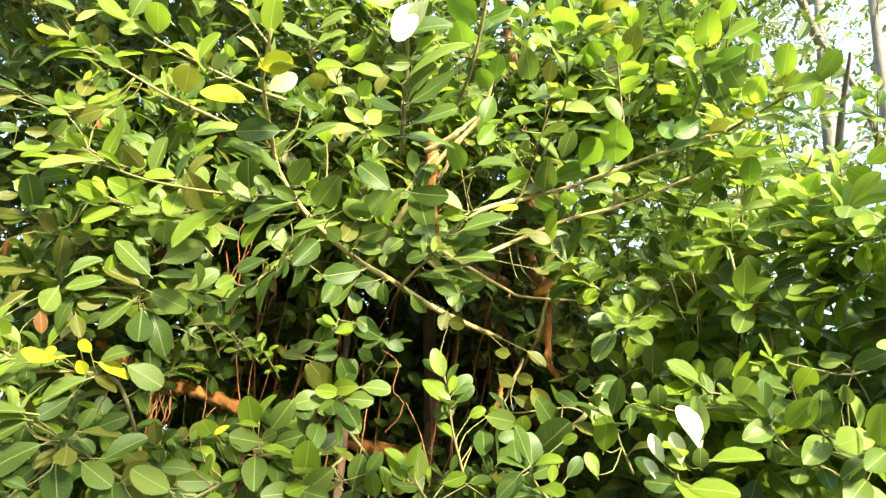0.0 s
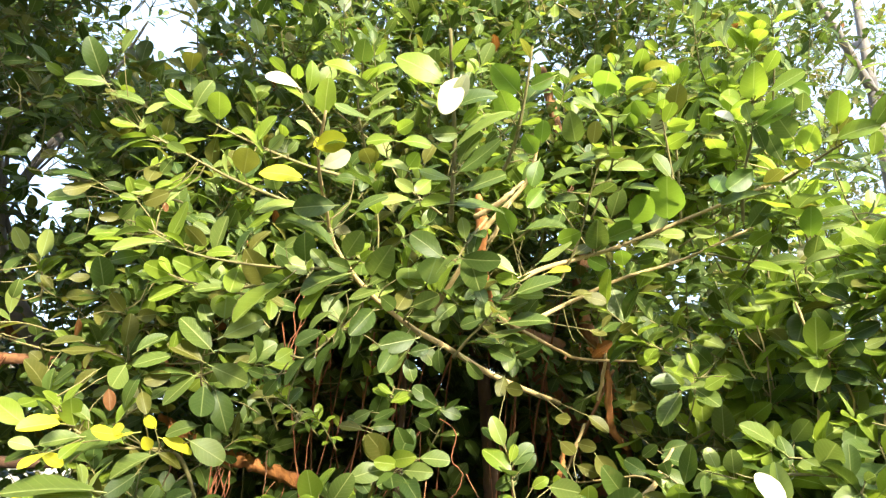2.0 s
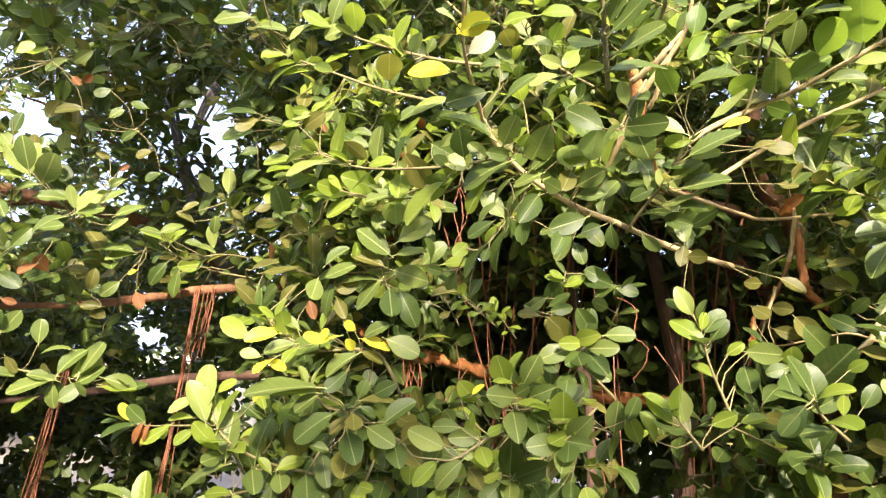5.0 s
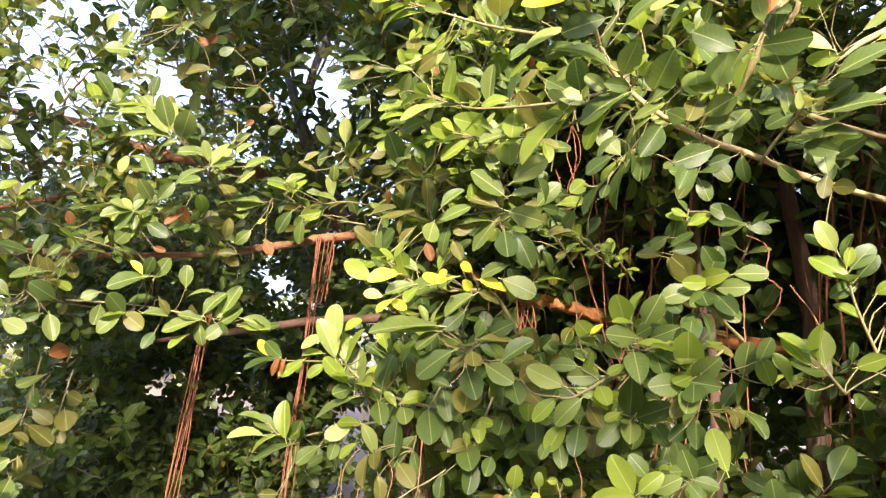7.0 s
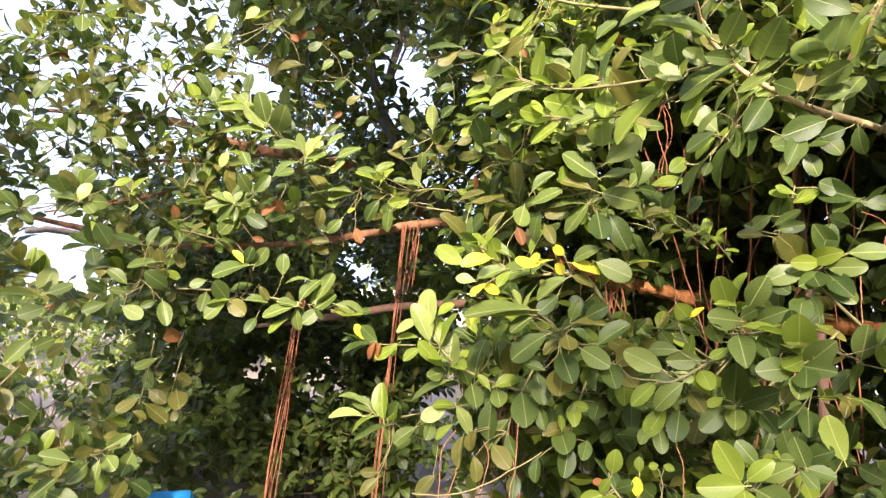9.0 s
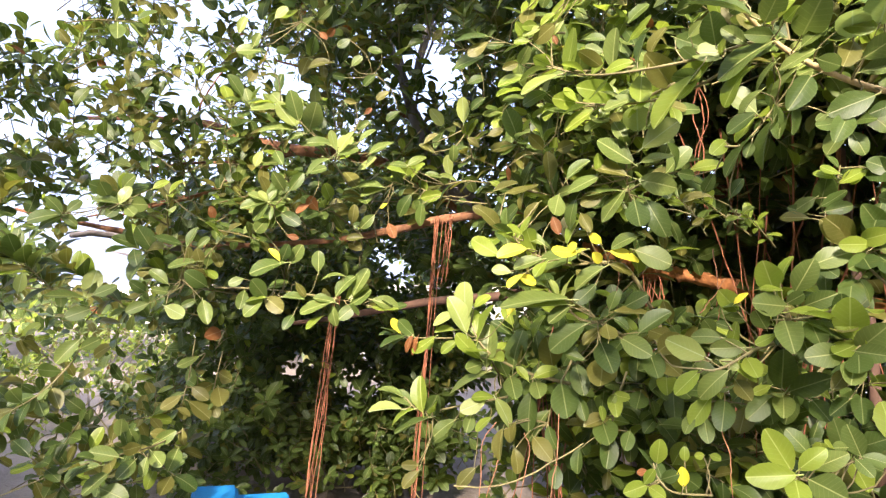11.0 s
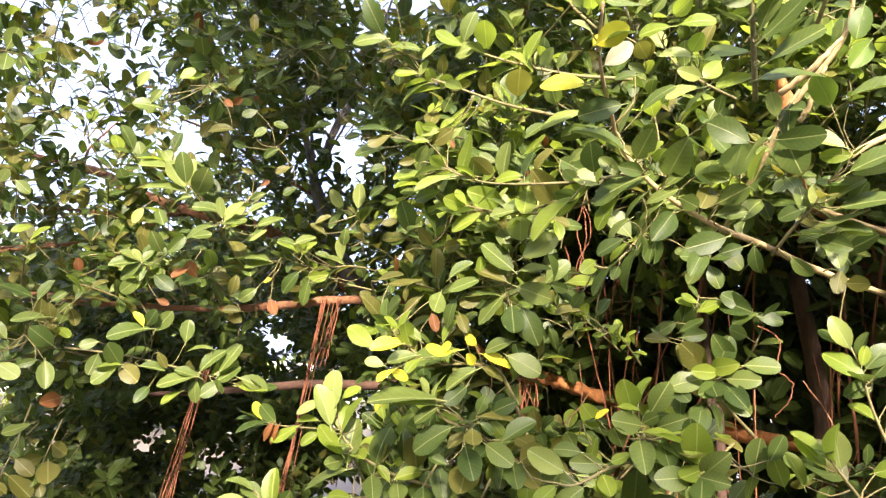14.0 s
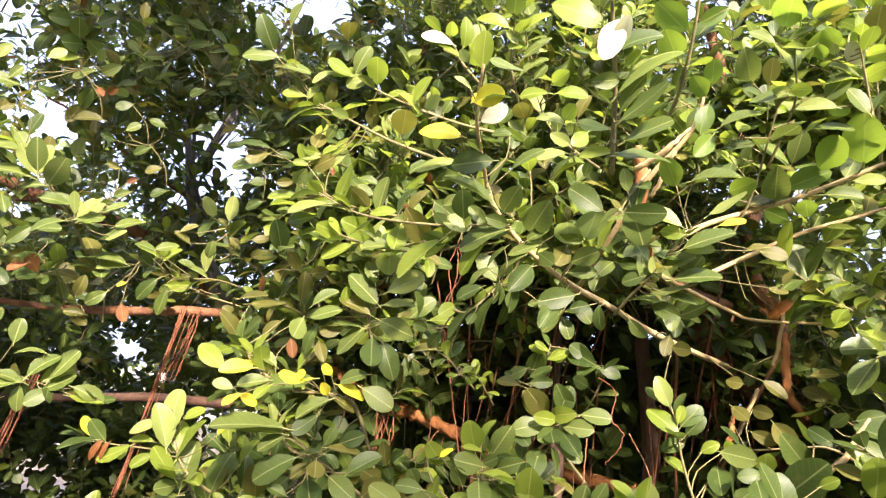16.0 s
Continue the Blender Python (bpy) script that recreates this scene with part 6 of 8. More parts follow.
branch([(-2.70, 1.49, 1.61), (-2.42, 1.56, 1.61), (-2.21, 1.67, 1.59), (-2.08, 1.75, 1.57), (-1.94, 1.85, 1.54)], (0.005, 0.002), TWIG, spray=(12, 0.089, WEATHERED, 0.1), leaves=[
    ((-2.244, 1.526, 1.720), (-2.326, 1.411, 1.684), SAGE, 60),
    ((-2.258, 1.508, 1.726), (-2.279, 1.472, 1.774), YELLOW, 28),
    ((-2.273, 1.531, 1.728), (-2.216, 1.515, 1.785), MATURE, 0),
    ((-2.257, 1.563, 1.719), (-2.203, 1.575, 1.791), SAGE, 0),
    ((-2.171, 1.645, 1.690), (-2.170, 1.636, 1.777), SAGE, -23),
    ((-2.091, 1.715, 1.678), (-2.151, 1.644, 1.678), SAGE, 70),
    ((-2.106, 1.690, 1.587), (-2.067, 1.730, 1.689), SAGE, -47),
    ((-2.062, 1.743, 1.591), (-2.021, 1.781, 1.712), SAGE, -61),
    ((-2.311, 1.489, 1.574), (-2.296, 1.409, 1.639), MATURE, 0),
    ((-2.291, 1.477, 1.574), (-2.337, 1.408, 1.565), YOUNG, 67),
    ((-2.302, 1.471, 1.562), (-2.343, 1.408, 1.501), SAGE, 34),
    ((-2.323, 1.498, 1.573), (-2.236, 1.525, 1.520), OLD, 0),
    ((-2.229, 1.514, 1.577), (-2.176, 1.585, 1.581), SAGE, -44),
    ((-2.209, 1.563, 1.637), (-2.187, 1.594, 1.581), OLD, -34),
])
grow([
    ((-2.113, 1.667, 1.563), (-2.190, 1.572, 1.523), SAGE, 56),
    ((-2.112, 1.697, 1.564), (-2.172, 1.625, 1.583), SAGE, 48),
    ((-2.130, 1.697, 1.552), (-2.122, 1.704, 1.465), SAGE, 22),
    ((-2.056, 1.756, 1.556), (-2.099, 1.707, 1.495), SAGE, 12),
    ((-2.072, 1.740, 1.555), (-2.010, 1.805, 1.618), SAGE, -43),
    ((-1.961, 1.761, 1.582), (-1.882, 1.840, 1.553), SAGE, -29),
    ((-1.960, 1.755, 1.552), (-1.883, 1.832, 1.541), YOUNG, -73),
    ((-2.142, 1.651, 1.503), (-2.181, 1.600, 1.455), YOUNG, 54),
    ((-2.196, 1.549, 1.506), (-2.181, 1.496, 1.458), MATURE, 18),
    ((-2.335, 1.395, 1.644), (-2.365, 1.348, 1.617), SAGE, 18),
])
branch([(-2.63, 1.92, 1.89), (-2.53, 1.71, 1.94), (-2.52, 1.62, 1.98)], (0.004, 0.002), TWIG, rosette=(19, 0.089, WEATHERED))
branch([(-2.17, 1.79, 2.08), (-2.11, 1.60, 2.18), (-2.11, 1.48, 2.27), (-2.16, 1.37, 2.34)], (0.004, 0.002), TWIG, spray=(8, 0.089, MIXED, 0.1), leaves=[
    ((-2.092, 1.421, 2.248), (-2.120, 1.343, 2.321), PALE, 33),
    ((-2.089, 1.426, 2.249), (-2.072, 1.396, 2.351), PALE, -44),
    ((-2.091, 1.475, 2.228), (-2.018, 1.454, 2.307), MATURE, 0),
    ((-2.114, 1.366, 2.304), (-2.180, 1.273, 2.289), SAGE, 62),
    ((-2.103, 1.417, 2.233), (-2.174, 1.311, 2.238), SAGE, 65),
    ((-2.083, 1.457, 2.222), (-2.125, 1.409, 2.204), SAGE, 54),
    ((-2.197, 1.348, 2.143), (-2.220, 1.336, 2.082), PALE, 35),
    ((-2.187, 1.404, 2.154), (-2.134, 1.400, 2.098), SAGE, 0),
    ((-2.112, 1.506, 2.076), (-2.060, 1.562, 2.106), SAGE, -55),
    ((-2.116, 1.260, 2.500), (-2.166, 1.185, 2.493), SAGE, 47),
])
branch([(-3.14, 1.47, 1.91), (-3.01, 1.27, 1.96), (-2.95, 1.15, 2.00)], (0.004, 0.002), TWIG, rosette=(19, 0.097, WEATHERED))
branch([(-2.99, 1.79, 1.59), (-2.91, 1.52, 1.61), (-2.88, 1.36, 1.65), (-2.90, 1.32, 1.70)], (0.005, 0.002), TWIG, spray=(31, 0.089, WEATHERED, 0.1))
branch([(-3.10, 1.38, 1.46), (-3.08, 1.18, 1.56), (-3.06, 1.07, 1.63), (-3.04, 0.99, 1.67)], (0.005, 0.002), TWIG, spray=(18, 0.098, WEATHERED, 0.1), leaves=[
    ((-2.933, 1.033, 1.540), (-2.979, 0.902, 1.555), SAGE, 63),
    ((-2.992, 1.066, 1.540), (-2.981, 1.090, 1.662), PALE, -14),
    ((-2.915, 1.058, 1.553), (-2.881, 1.141, 1.594), SAGE, -34),
])
branch([(-3.14, 1.00, 1.55), (-3.08, 0.88, 1.64), (-3.10, 0.80, 1.71)], (0.005, 0.002), TWIG, spray=(28, 0.098, WEATHERED, 0.1), leaves=[
    ((-2.961, 0.800, 1.550), (-2.915, 0.793, 1.616), PALE, 0),
])
branch([(-2.95, 1.54, 0.94), (-2.83, 1.33, 0.91), (-2.71, 1.11, 0.92), (-2.65, 0.97, 0.92)], (0.005, 0.002), TWIG, spray=(8, 0.093, WEATHERED, 0.05), leaves=[
    ((-2.654, 1.110, 0.927), (-2.701, 1.014, 0.954), SAGE, 19),
    ((-2.642, 1.035, 0.910), (-2.678, 0.931, 0.890), SAGE, 46),
    ((-2.714, 1.220, 0.944), (-2.692, 1.136, 0.939), OLD, 0),
    ((-2.766, 1.221, 0.947), (-2.732, 1.179, 1.008), SAGE, 0),
    ((-2.674, 1.184, 0.901), (-2.635, 1.109, 0.857), SAGE, 0),
    ((-2.677, 1.231, 0.905), (-2.667, 1.211, 0.833), SAGE, 34),
    ((-2.767, 1.295, 0.902), (-2.674, 1.297, 0.862), SAGE, 0),
    ((-2.836, 1.448, 0.880), (-2.758, 1.373, 0.822), SAGE, 0),
    ((-2.917, 1.380, 0.901), (-2.839, 1.427, 0.957), SAGE, 0),
    ((-2.926, 1.511, 0.946), (-2.910, 1.510, 0.872), OLD, 23),
    ((-2.648, 1.081, 0.880), (-2.668, 0.987, 0.811), SAGE, 49),
    ((-2.696, 1.066, 0.810), (-2.589, 1.118, 0.782), SAGE, 0),
])
branch([(-3.25, 1.72, 1.34), (-3.07, 1.60, 1.16), (-3.03, 1.55, 1.03)], (0.004, 0.002), TWIG, spray=(5, 0.098, WEATHERED, 0.2), leaves=[
    ((-2.981, 1.574, 1.129), (-2.907, 1.616, 1.077), OLD, 0),
    ((-2.982, 1.521, 1.093), (-3.011, 1.445, 1.031), OLD, 39),
    ((-2.963, 1.553, 1.067), (-2.902, 1.635, 0.988), OLD, -39),
    ((-2.980, 1.504, 1.035), (-2.945, 1.557, 1.003), OLD, -33),
])
branch([(-3.09, 1.79, 1.29), (-3.01, 1.71, 1.13), (-2.96, 1.67, 1.06)], (0.004, 0.002), TWIG, spray=(6, 0.098, WEATHERED, 0.2), leaves=[
    ((-2.950, 1.694, 1.124), (-2.837, 1.651, 1.056), OLD, 0),
])
branch([(-2.92, 1.01, 1.28), (-2.84, 0.89, 1.18), (-2.77, 0.76, 1.12)], (0.004, 0.002), TWIG, spray=(8, 0.089, WEATHERED, 0.1), leaves=[
    ((-2.859, 0.919, 1.185), (-2.789, 0.929, 1.119), OLD, 0),
    ((-2.890, 1.013, 1.368), (-2.910, 0.937, 1.278), SAGE, 25),
    ((-2.883, 1.020, 1.334), (-2.825, 1.063, 1.372), SAGE, 0),
    ((-2.881, 0.831, 1.095), (-2.813, 0.843, 1.151), SAGE, 0),
    ((-2.865, 0.878, 1.134), (-2.798, 0.881, 1.091), SAGE, 0),
])
branch([(-0.65, 2.29, 1.85), (-0.71, 2.16, 1.91), (-0.76, 2.09, 1.96)], (0.003, 0.001), TWIG, spray=(18, 0.052, MOSTLY_YOUNG, 0.05))
branch([(-0.58, 2.31, 1.81), (-0.61, 2.19, 1.87), (-0.63, 2.13, 1.90)], (0.003, 0.001), TWIG, spray=(14, 0.044, FRESH, 0.05))
branch([(-0.76, 2.16, 1.84), (-0.79, 2.08, 1.92), (-0.83, 2.01, 1.97)], (0.003, 0.001), TWIG, spray=(14, 0.057, WEATHERED, 0.05))
branch([(-0.99, 1.56, 2.39), (-1.02, 1.49, 2.37), (-1.05, 1.43, 2.33), (-1.08, 1.42, 2.32)], (0.004, 0.002), TWIG, spray=(8, 0.061, MOSTLY_YOUNG, 0.05), leaves=[
    ((-1.221, 1.469, 2.342), (-1.301, 1.422, 2.312), MATURE, 51),
    ((-1.124, 1.348, 2.335), (-1.200, 1.288, 2.334), MATURE, 73),
    ((-1.008, 1.374, 2.307), (-1.009, 1.326, 2.334), YOUNG, 0),
    ((-0.976, 1.377, 2.339), (-0.993, 1.334, 2.323), YOUNG, 0),
    ((-1.121, 1.348, 2.315), (-1.171, 1.327, 2.278), OLD, 39),
])
branch([(-2.37, 1.66, 2.09), (-2.17, 1.65, 2.14), (-2.09, 1.66, 2.18), (-2.02, 1.64, 2.24)], (0.004, 0.002), TWIG, spray=(6, 0.081, WEATHERED, 0.1), leaves=[
    ((-2.025, 1.568, 2.191), (-2.106, 1.464, 2.193), SAGE, 58),
    ((-2.042, 1.601, 2.159), (-1.998, 1.614, 2.255), PALE, -36),
    ((-2.037, 1.589, 2.179), (-2.044, 1.562, 2.225), PALE, 29),
    ((-2.037, 1.612, 2.149), (-1.989, 1.648, 2.198), YOUNG, -45),
    ((-2.175, 1.580, 1.967), (-2.213, 1.541, 1.928), DRY, 44),
    ((-2.048, 1.718, 2.125), (-1.985, 1.768, 2.177), PALE, -60),
    ((-2.023, 1.668, 2.400), (-2.044, 1.623, 2.401), OLD, 0),
    ((-2.004, 1.701, 2.355), (-1.979, 1.718, 2.383), DRY, -6),
    ((-1.994, 1.725, 2.329), (-2.034, 1.692, 2.296), SAGE, 20),
])
branch([(-1.95, 2.12, 2.09), (-1.99, 2.02, 2.10), (-2.04, 1.90, 2.11)], (0.004, 0.002), TWIG, spray=(8, 0.073, MIXED, 0.1), leaves=[
    ((-2.003, 1.829, 2.069), (-2.076, 1.747, 2.085), SAGE, 48),
    ((-2.010, 1.837, 2.059), (-2.080, 1.772, 2.028), SAGE, 60),
    ((-2.017, 1.802, 1.943), (-2.061, 1.766, 1.884), SAGE, 6),
    ((-2.018, 1.876, 2.004), (-2.042, 1.857, 1.985), YELLOW, 24),
    ((-2.005, 1.877, 1.916), (-1.966, 1.878, 1.853), DRY, 0),
])
branch([(-1.19, 1.62, 1.31), (-1.17, 1.49, 1.41), (-1.19, 1.46, 1.47)], (0.004, 0.002), TWIG, spray=(4, 0.074, MIXED, 0.1), leaves=[
    ((-1.162, 1.457, 1.393), (-1.165, 1.463, 1.515), SAGE, -17),
    ((-1.174, 1.451, 1.400), (-1.185, 1.390, 1.387), SAGE, 0),
    ((-1.160, 1.450, 1.378), (-1.246, 1.379, 1.333), SAGE, 71),
    ((-1.134, 1.469, 1.305), (-1.086, 1.487, 1.234), PALE, -35),
    ((-1.143, 1.473, 1.307), (-1.196, 1.436, 1.311), YOUNG, 47),
])
branch([(-0.18, 1.94, 1.59), (-0.26, 1.78, 1.68), (-0.30, 1.71, 1.73)], (0.005, 0.002), TWIG, leaves=[
    ((-0.369, 1.823, 1.844), (-0.306, 1.828, 1.860), MATURE, -12),
    ((-0.295, 1.731, 1.756), (-0.337, 1.646, 1.799), OLD, 0),
    ((-0.238, 1.729, 1.774), (-0.264, 1.652, 1.822), MATURE, 0),
    ((-0.280, 1.710, 1.753), (-0.227, 1.652, 1.759), YOUNG, 0),
    ((-0.381, 1.687, 1.692), (-0.300, 1.694, 1.732), SAGE, -36),
    ((-0.371, 1.697, 1.706), (-0.323, 1.691, 1.665), MATURE, 0),
    ((-0.300, 1.718, 1.665), (-0.297, 1.649, 1.604), MATURE, 0),
    ((-0.282, 1.721, 1.726), (-0.256, 1.660, 1.677), MATURE, 0),
    ((-0.247, 1.710, 1.718), (-0.194, 1.662, 1.664), MATURE, 0),
    ((-0.304, 1.720, 1.748), (-0.350, 1.662, 1.797), OLD, 0),
    ((-0.265, 1.712, 1.752), (-0.235, 1.674, 1.826), MATURE, 0),
    ((-0.203, 1.693, 1.765), (-0.125, 1.700, 1.769), SAGE, -38),
    ((-0.262, 1.702, 1.743), (-0.315, 1.661, 1.739), YOUNG, 0),
    ((-0.243, 1.695, 1.730), (-0.166, 1.683, 1.732), SAGE, 0),
])
grow([
    ((-0.260, 1.723, 1.715), (-0.298, 1.662, 1.684), MATURE, 0),
    ((-0.245, 1.696, 1.700), (-0.189, 1.680, 1.649), SAGE, 0),
    ((-0.285, 1.709, 1.659), (-0.321, 1.677, 1.604), MATURE, 0),
])
branch([(0.51, 1.81, 1.74), (0.42, 1.89, 1.80), (0.36, 1.95, 1.80), (0.26, 2.02, 1.78), (0.19, 2.06, 1.78)], (0.004, 0.002), STEM, spray=(6, 0.078, WEATHERED, 0.1), leaves=[
    ((0.248, 2.061, 1.897), (0.293, 2.009, 1.882), OLD, 0),
    ((0.183, 1.953, 1.881), (0.223, 1.915, 1.844), OLD, 0),
    ((0.238, 1.970, 1.821), (0.299, 1.953, 1.800), OLD, 0),
    ((0.292, 1.963, 1.853), (0.338, 1.904, 1.782), OLD, 0),
    ((0.364, 1.916, 1.746), (0.303, 1.830, 1.793), MATURE, 0),
])
branch([(-0.22, 1.59, 2.43), (-0.29, 1.52, 2.45), (-0.36, 1.50, 2.51), (-0.41, 1.45, 2.61)], (0.004, 0.002), TWIG, spray=(4, 0.069, MIXED, 0.1), leaves=[
    ((-0.396, 1.395, 2.590), (-0.364, 1.380, 2.623), SAGE, -13),
    ((-0.343, 1.388, 2.570), (-0.295, 1.333, 2.565), YOUNG, 0),
    ((-0.241, 1.426, 2.445), (-0.268, 1.401, 2.392), YOUNG, 0),
    ((-0.289, 1.475, 2.439), (-0.327, 1.427, 2.436), PALE, 0),
    ((-0.287, 1.445, 2.394), (-0.366, 1.434, 2.385), PALE, 64),
    ((-0.307, 1.453, 2.486), (-0.381, 1.430, 2.498), PALE, 58),
    ((-0.307, 1.442, 2.494), (-0.278, 1.380, 2.496), YOUNG, 0),
    ((-0.357, 1.418, 2.561), (-0.431, 1.405, 2.552), YOUNG, 51),
    ((-0.323, 1.362, 2.522), (-0.246, 1.368, 2.534), YOUNG, -59),
])
branch([(0.14, 1.75, 2.31), (0.18, 1.66, 2.41), (0.20, 1.58, 2.52), (0.22, 1.48, 2.63)], (0.004, 0.002), TWIG, spray=(5, 0.074, MIXED, 0.1), leaves=[
    ((0.148, 1.526, 2.665), (0.123, 1.422, 2.664), SAGE, 0),
    ((0.237, 1.501, 2.613), (0.192, 1.472, 2.601), PALE, 0),
    ((0.235, 1.491, 2.614), (0.265, 1.451, 2.590), YOUNG, 0),
    ((0.081, 1.524, 2.527), (0.167, 1.495, 2.559), SAGE, -64),
    ((0.229, 1.490, 2.605), (0.143, 1.510, 2.594), SAGE, 64),
    ((0.066, 1.564, 2.524), (0.025, 1.535, 2.448), GREEN, 0),
    ((0.095, 1.590, 2.503), (0.168, 1.578, 2.510), SAGE, -48),
    ((0.254, 1.556, 2.565), (0.240, 1.536, 2.503), OLD, 0),
    ((0.277, 1.540, 2.523), (0.314, 1.512, 2.554), YOUNG, -73),
    ((0.283, 1.538, 2.530), (0.374, 1.511, 2.538), SAGE, -73),
    ((0.120, 1.649, 2.403), (0.166, 1.581, 2.396), GREEN, 0),
])
branch([(0.45, 1.59, 2.52), (0.41, 1.51, 2.59), (0.38, 1.45, 2.66), (0.36, 1.41, 2.71)], (0.004, 0.002), TWIG, spray=(4, 0.078, MOSTLY_YOUNG, 0.1), leaves=[
    ((0.332, 1.484, 2.733), (0.295, 1.411, 2.727), GREEN, 0),
    ((0.307, 1.482, 2.698), (0.282, 1.432, 2.703), GREEN, 0),
    ((0.327, 1.470, 2.701), (0.316, 1.438, 2.703), PALE, 0),
    ((0.373, 1.456, 2.710), (0.363, 1.381, 2.708), YOUNG, 0),
    ((0.385, 1.481, 2.679), (0.348, 1.426, 2.693), SUNWHITE, 0),
    ((0.402, 1.520, 2.665), (0.424, 1.450, 2.648), YOUNG, 0),
    ((0.377, 1.474, 2.641), (0.310, 1.467, 2.675), SAGE, 73),
    ((0.311, 1.498, 2.586), (0.349, 1.454, 2.636), SAGE, -19),
    ((0.331, 1.483, 2.560), (0.250, 1.488, 2.579), PALE, 49),
    ((0.321, 1.515, 2.573), (0.356, 1.485, 2.553), GREEN, 0),
    ((0.404, 1.500, 2.556), (0.354, 1.477, 2.612), SAGE, 45),
])
branch([(0.99, 1.44, 1.63), (0.88, 1.41, 1.69), (0.80, 1.45, 1.73), (0.76, 1.51, 1.83)], (0.004, 0.002), TWIG, spray=(5, 0.083, MOSTLY_YOUNG, 0.05), leaves=[
    ((0.725, 1.531, 1.837), (0.719, 1.433, 1.879), SAGE, 0),
    ((0.757, 1.476, 1.810), (0.757, 1.465, 1.880), MATURE, 6),
    ((0.790, 1.492, 1.789), (0.717, 1.452, 1.752), SAGE, 0),
    ((0.783, 1.474, 1.807), (0.785, 1.429, 1.816), SAGE, 0),
    ((0.787, 1.479, 1.701), (0.761, 1.443, 1.734), SAGE, 0),
    ((0.813, 1.425, 1.693), (0.782, 1.393, 1.660), SAGE, 0),
    ((0.839, 1.394, 1.697), (0.826, 1.347, 1.662), MATURE, 0),
])
branch([(0.52, 1.67, 1.64), (0.47, 1.61, 1.70), (0.44, 1.58, 1.75), (0.40, 1.58, 1.78)], (0.004, 0.002), TWIG, spray=(6, 0.078, MOSTLY_MATURE, 0.1), leaves=[
    ((0.367, 1.614, 1.782), (0.421, 1.604, 1.738), PALE, -44),
    ((0.397, 1.626, 1.800), (0.449, 1.615, 1.773), MATURE, -18),
    ((0.424, 1.602, 1.683), (0.413, 1.537, 1.757), YOUNG, 0),
    ((0.464, 1.526, 1.742), (0.466, 1.521, 1.785), MATURE, 18),
    ((0.399, 1.550, 1.620), (0.374, 1.555, 1.672), YOUNG, 18),
])
branch([(0.94, 1.73, 1.99), (0.87, 1.67, 2.08), (0.82, 1.65, 2.16)], (0.004, 0.002), TWIG, leaves=[
    ((0.849, 1.586, 2.178), (0.795, 1.624, 2.149), YOUNG, 17),
    ((0.835, 1.633, 2.198), (0.785, 1.592, 2.235), MATURE, 0),
    ((0.869, 1.610, 2.179), (0.916, 1.556, 2.201), MATURE, 0),
    ((0.875, 1.622, 2.175), (0.870, 1.574, 2.122), MATURE, 0),
    ((0.845, 1.628, 2.109), (0.865, 1.593, 2.111), SAGE, 0),
    ((0.901, 1.609, 2.058), (0.840, 1.634, 2.086), MATURE, 37),
    ((0.812, 1.641, 2.120), (0.766, 1.656, 2.145), YOUNG, 18),
    ((0.854, 1.667, 2.040), (0.814, 1.696, 2.000), MATURE, 18),
])
branch([(1.10, 1.50, 2.21), (1.02, 1.53, 2.16), (0.95, 1.57, 2.12)], (0.004, 0.002), TWIG, spray=(11, 0.087, FRESH, 0.05), leaves=[
    ((0.935, 1.567, 2.168), (0.898, 1.595, 2.147), PALE, 38),
    ((1.048, 1.577, 2.194), (1.112, 1.544, 2.162), MATURE, -33),
    ((1.024, 1.525, 2.123), (1.037, 1.476, 2.077), MATURE, 0),
])
branch([(1.07, 1.47, 1.97), (0.98, 1.50, 1.93), (0.90, 1.53, 1.94), (0.86, 1.55, 1.95)], (0.004, 0.002), TWIG, leaves=[
    ((0.891, 1.383, 1.933), (0.850, 1.399, 1.923), SAGE, 0),
])
branch([(1.10, 1.46, 2.30), (1.01, 1.49, 2.27), (0.94, 1.52, 2.26)], (0.004, 0.002), TWIG, spray=(19, 0.087, FRESH, 0.05), leaves=[
    ((1.134, 1.540, 2.338), (1.064, 1.583, 2.353), SAGE, 42),
])
branch([(1.01, 1.81, 1.91), (1.01, 1.74, 2.03), (1.00, 1.66, 2.11), (0.99, 1.61, 2.20)], (0.004, 0.002), TWIG, leaves=[
    ((0.969, 1.593, 2.228), (1.038, 1.561, 2.196), MATURE, -44),
])
branch([(1.14, 1.63, 1.83), (1.08, 1.60, 1.92), (1.02, 1.58, 1.98)], (0.004, 0.002), TWIG)
branch([(0.88, 1.87, 2.00), (0.86, 1.80, 2.09), (0.86, 1.73, 2.14)], (0.004, 0.002), TWIG, spray=(14, 0.074, MIXED, 0.1))
branch([(1.05, 1.61, 2.33), (0.93, 1.63, 2.29), (0.85, 1.68, 2.28)], (0.004, 0.002), TWIG, spray=(10, 0.074, MOSTLY_YOUNG, 0.1), leaves=[
    ((0.820, 1.693, 2.334), (0.790, 1.646, 2.356), SAGE, 0),
    ((1.006, 1.646, 2.325), (0.997, 1.625, 2.385), MATURE, 29),
    ((1.040, 1.623, 2.322), (1.104, 1.576, 2.331), PALE, -21),
])
branch([(1.12, 1.52, 2.10), (1.04, 1.52, 2.07), (1.00, 1.56, 2.05)], (0.004, 0.002), TWIG)
branch([(-1.90, 2.14, 2.01), (-1.82, 2.07, 2.05), (-1.76, 1.98, 2.03)], (0.004, 0.002), TWIG, leaves=[
    ((-1.692, 2.070, 2.061), (-1.673, 2.004, 2.104), SAGE, 0),
    ((-1.828, 1.893, 1.993), (-1.843, 1.899, 1.899), MATURE, 42),
])
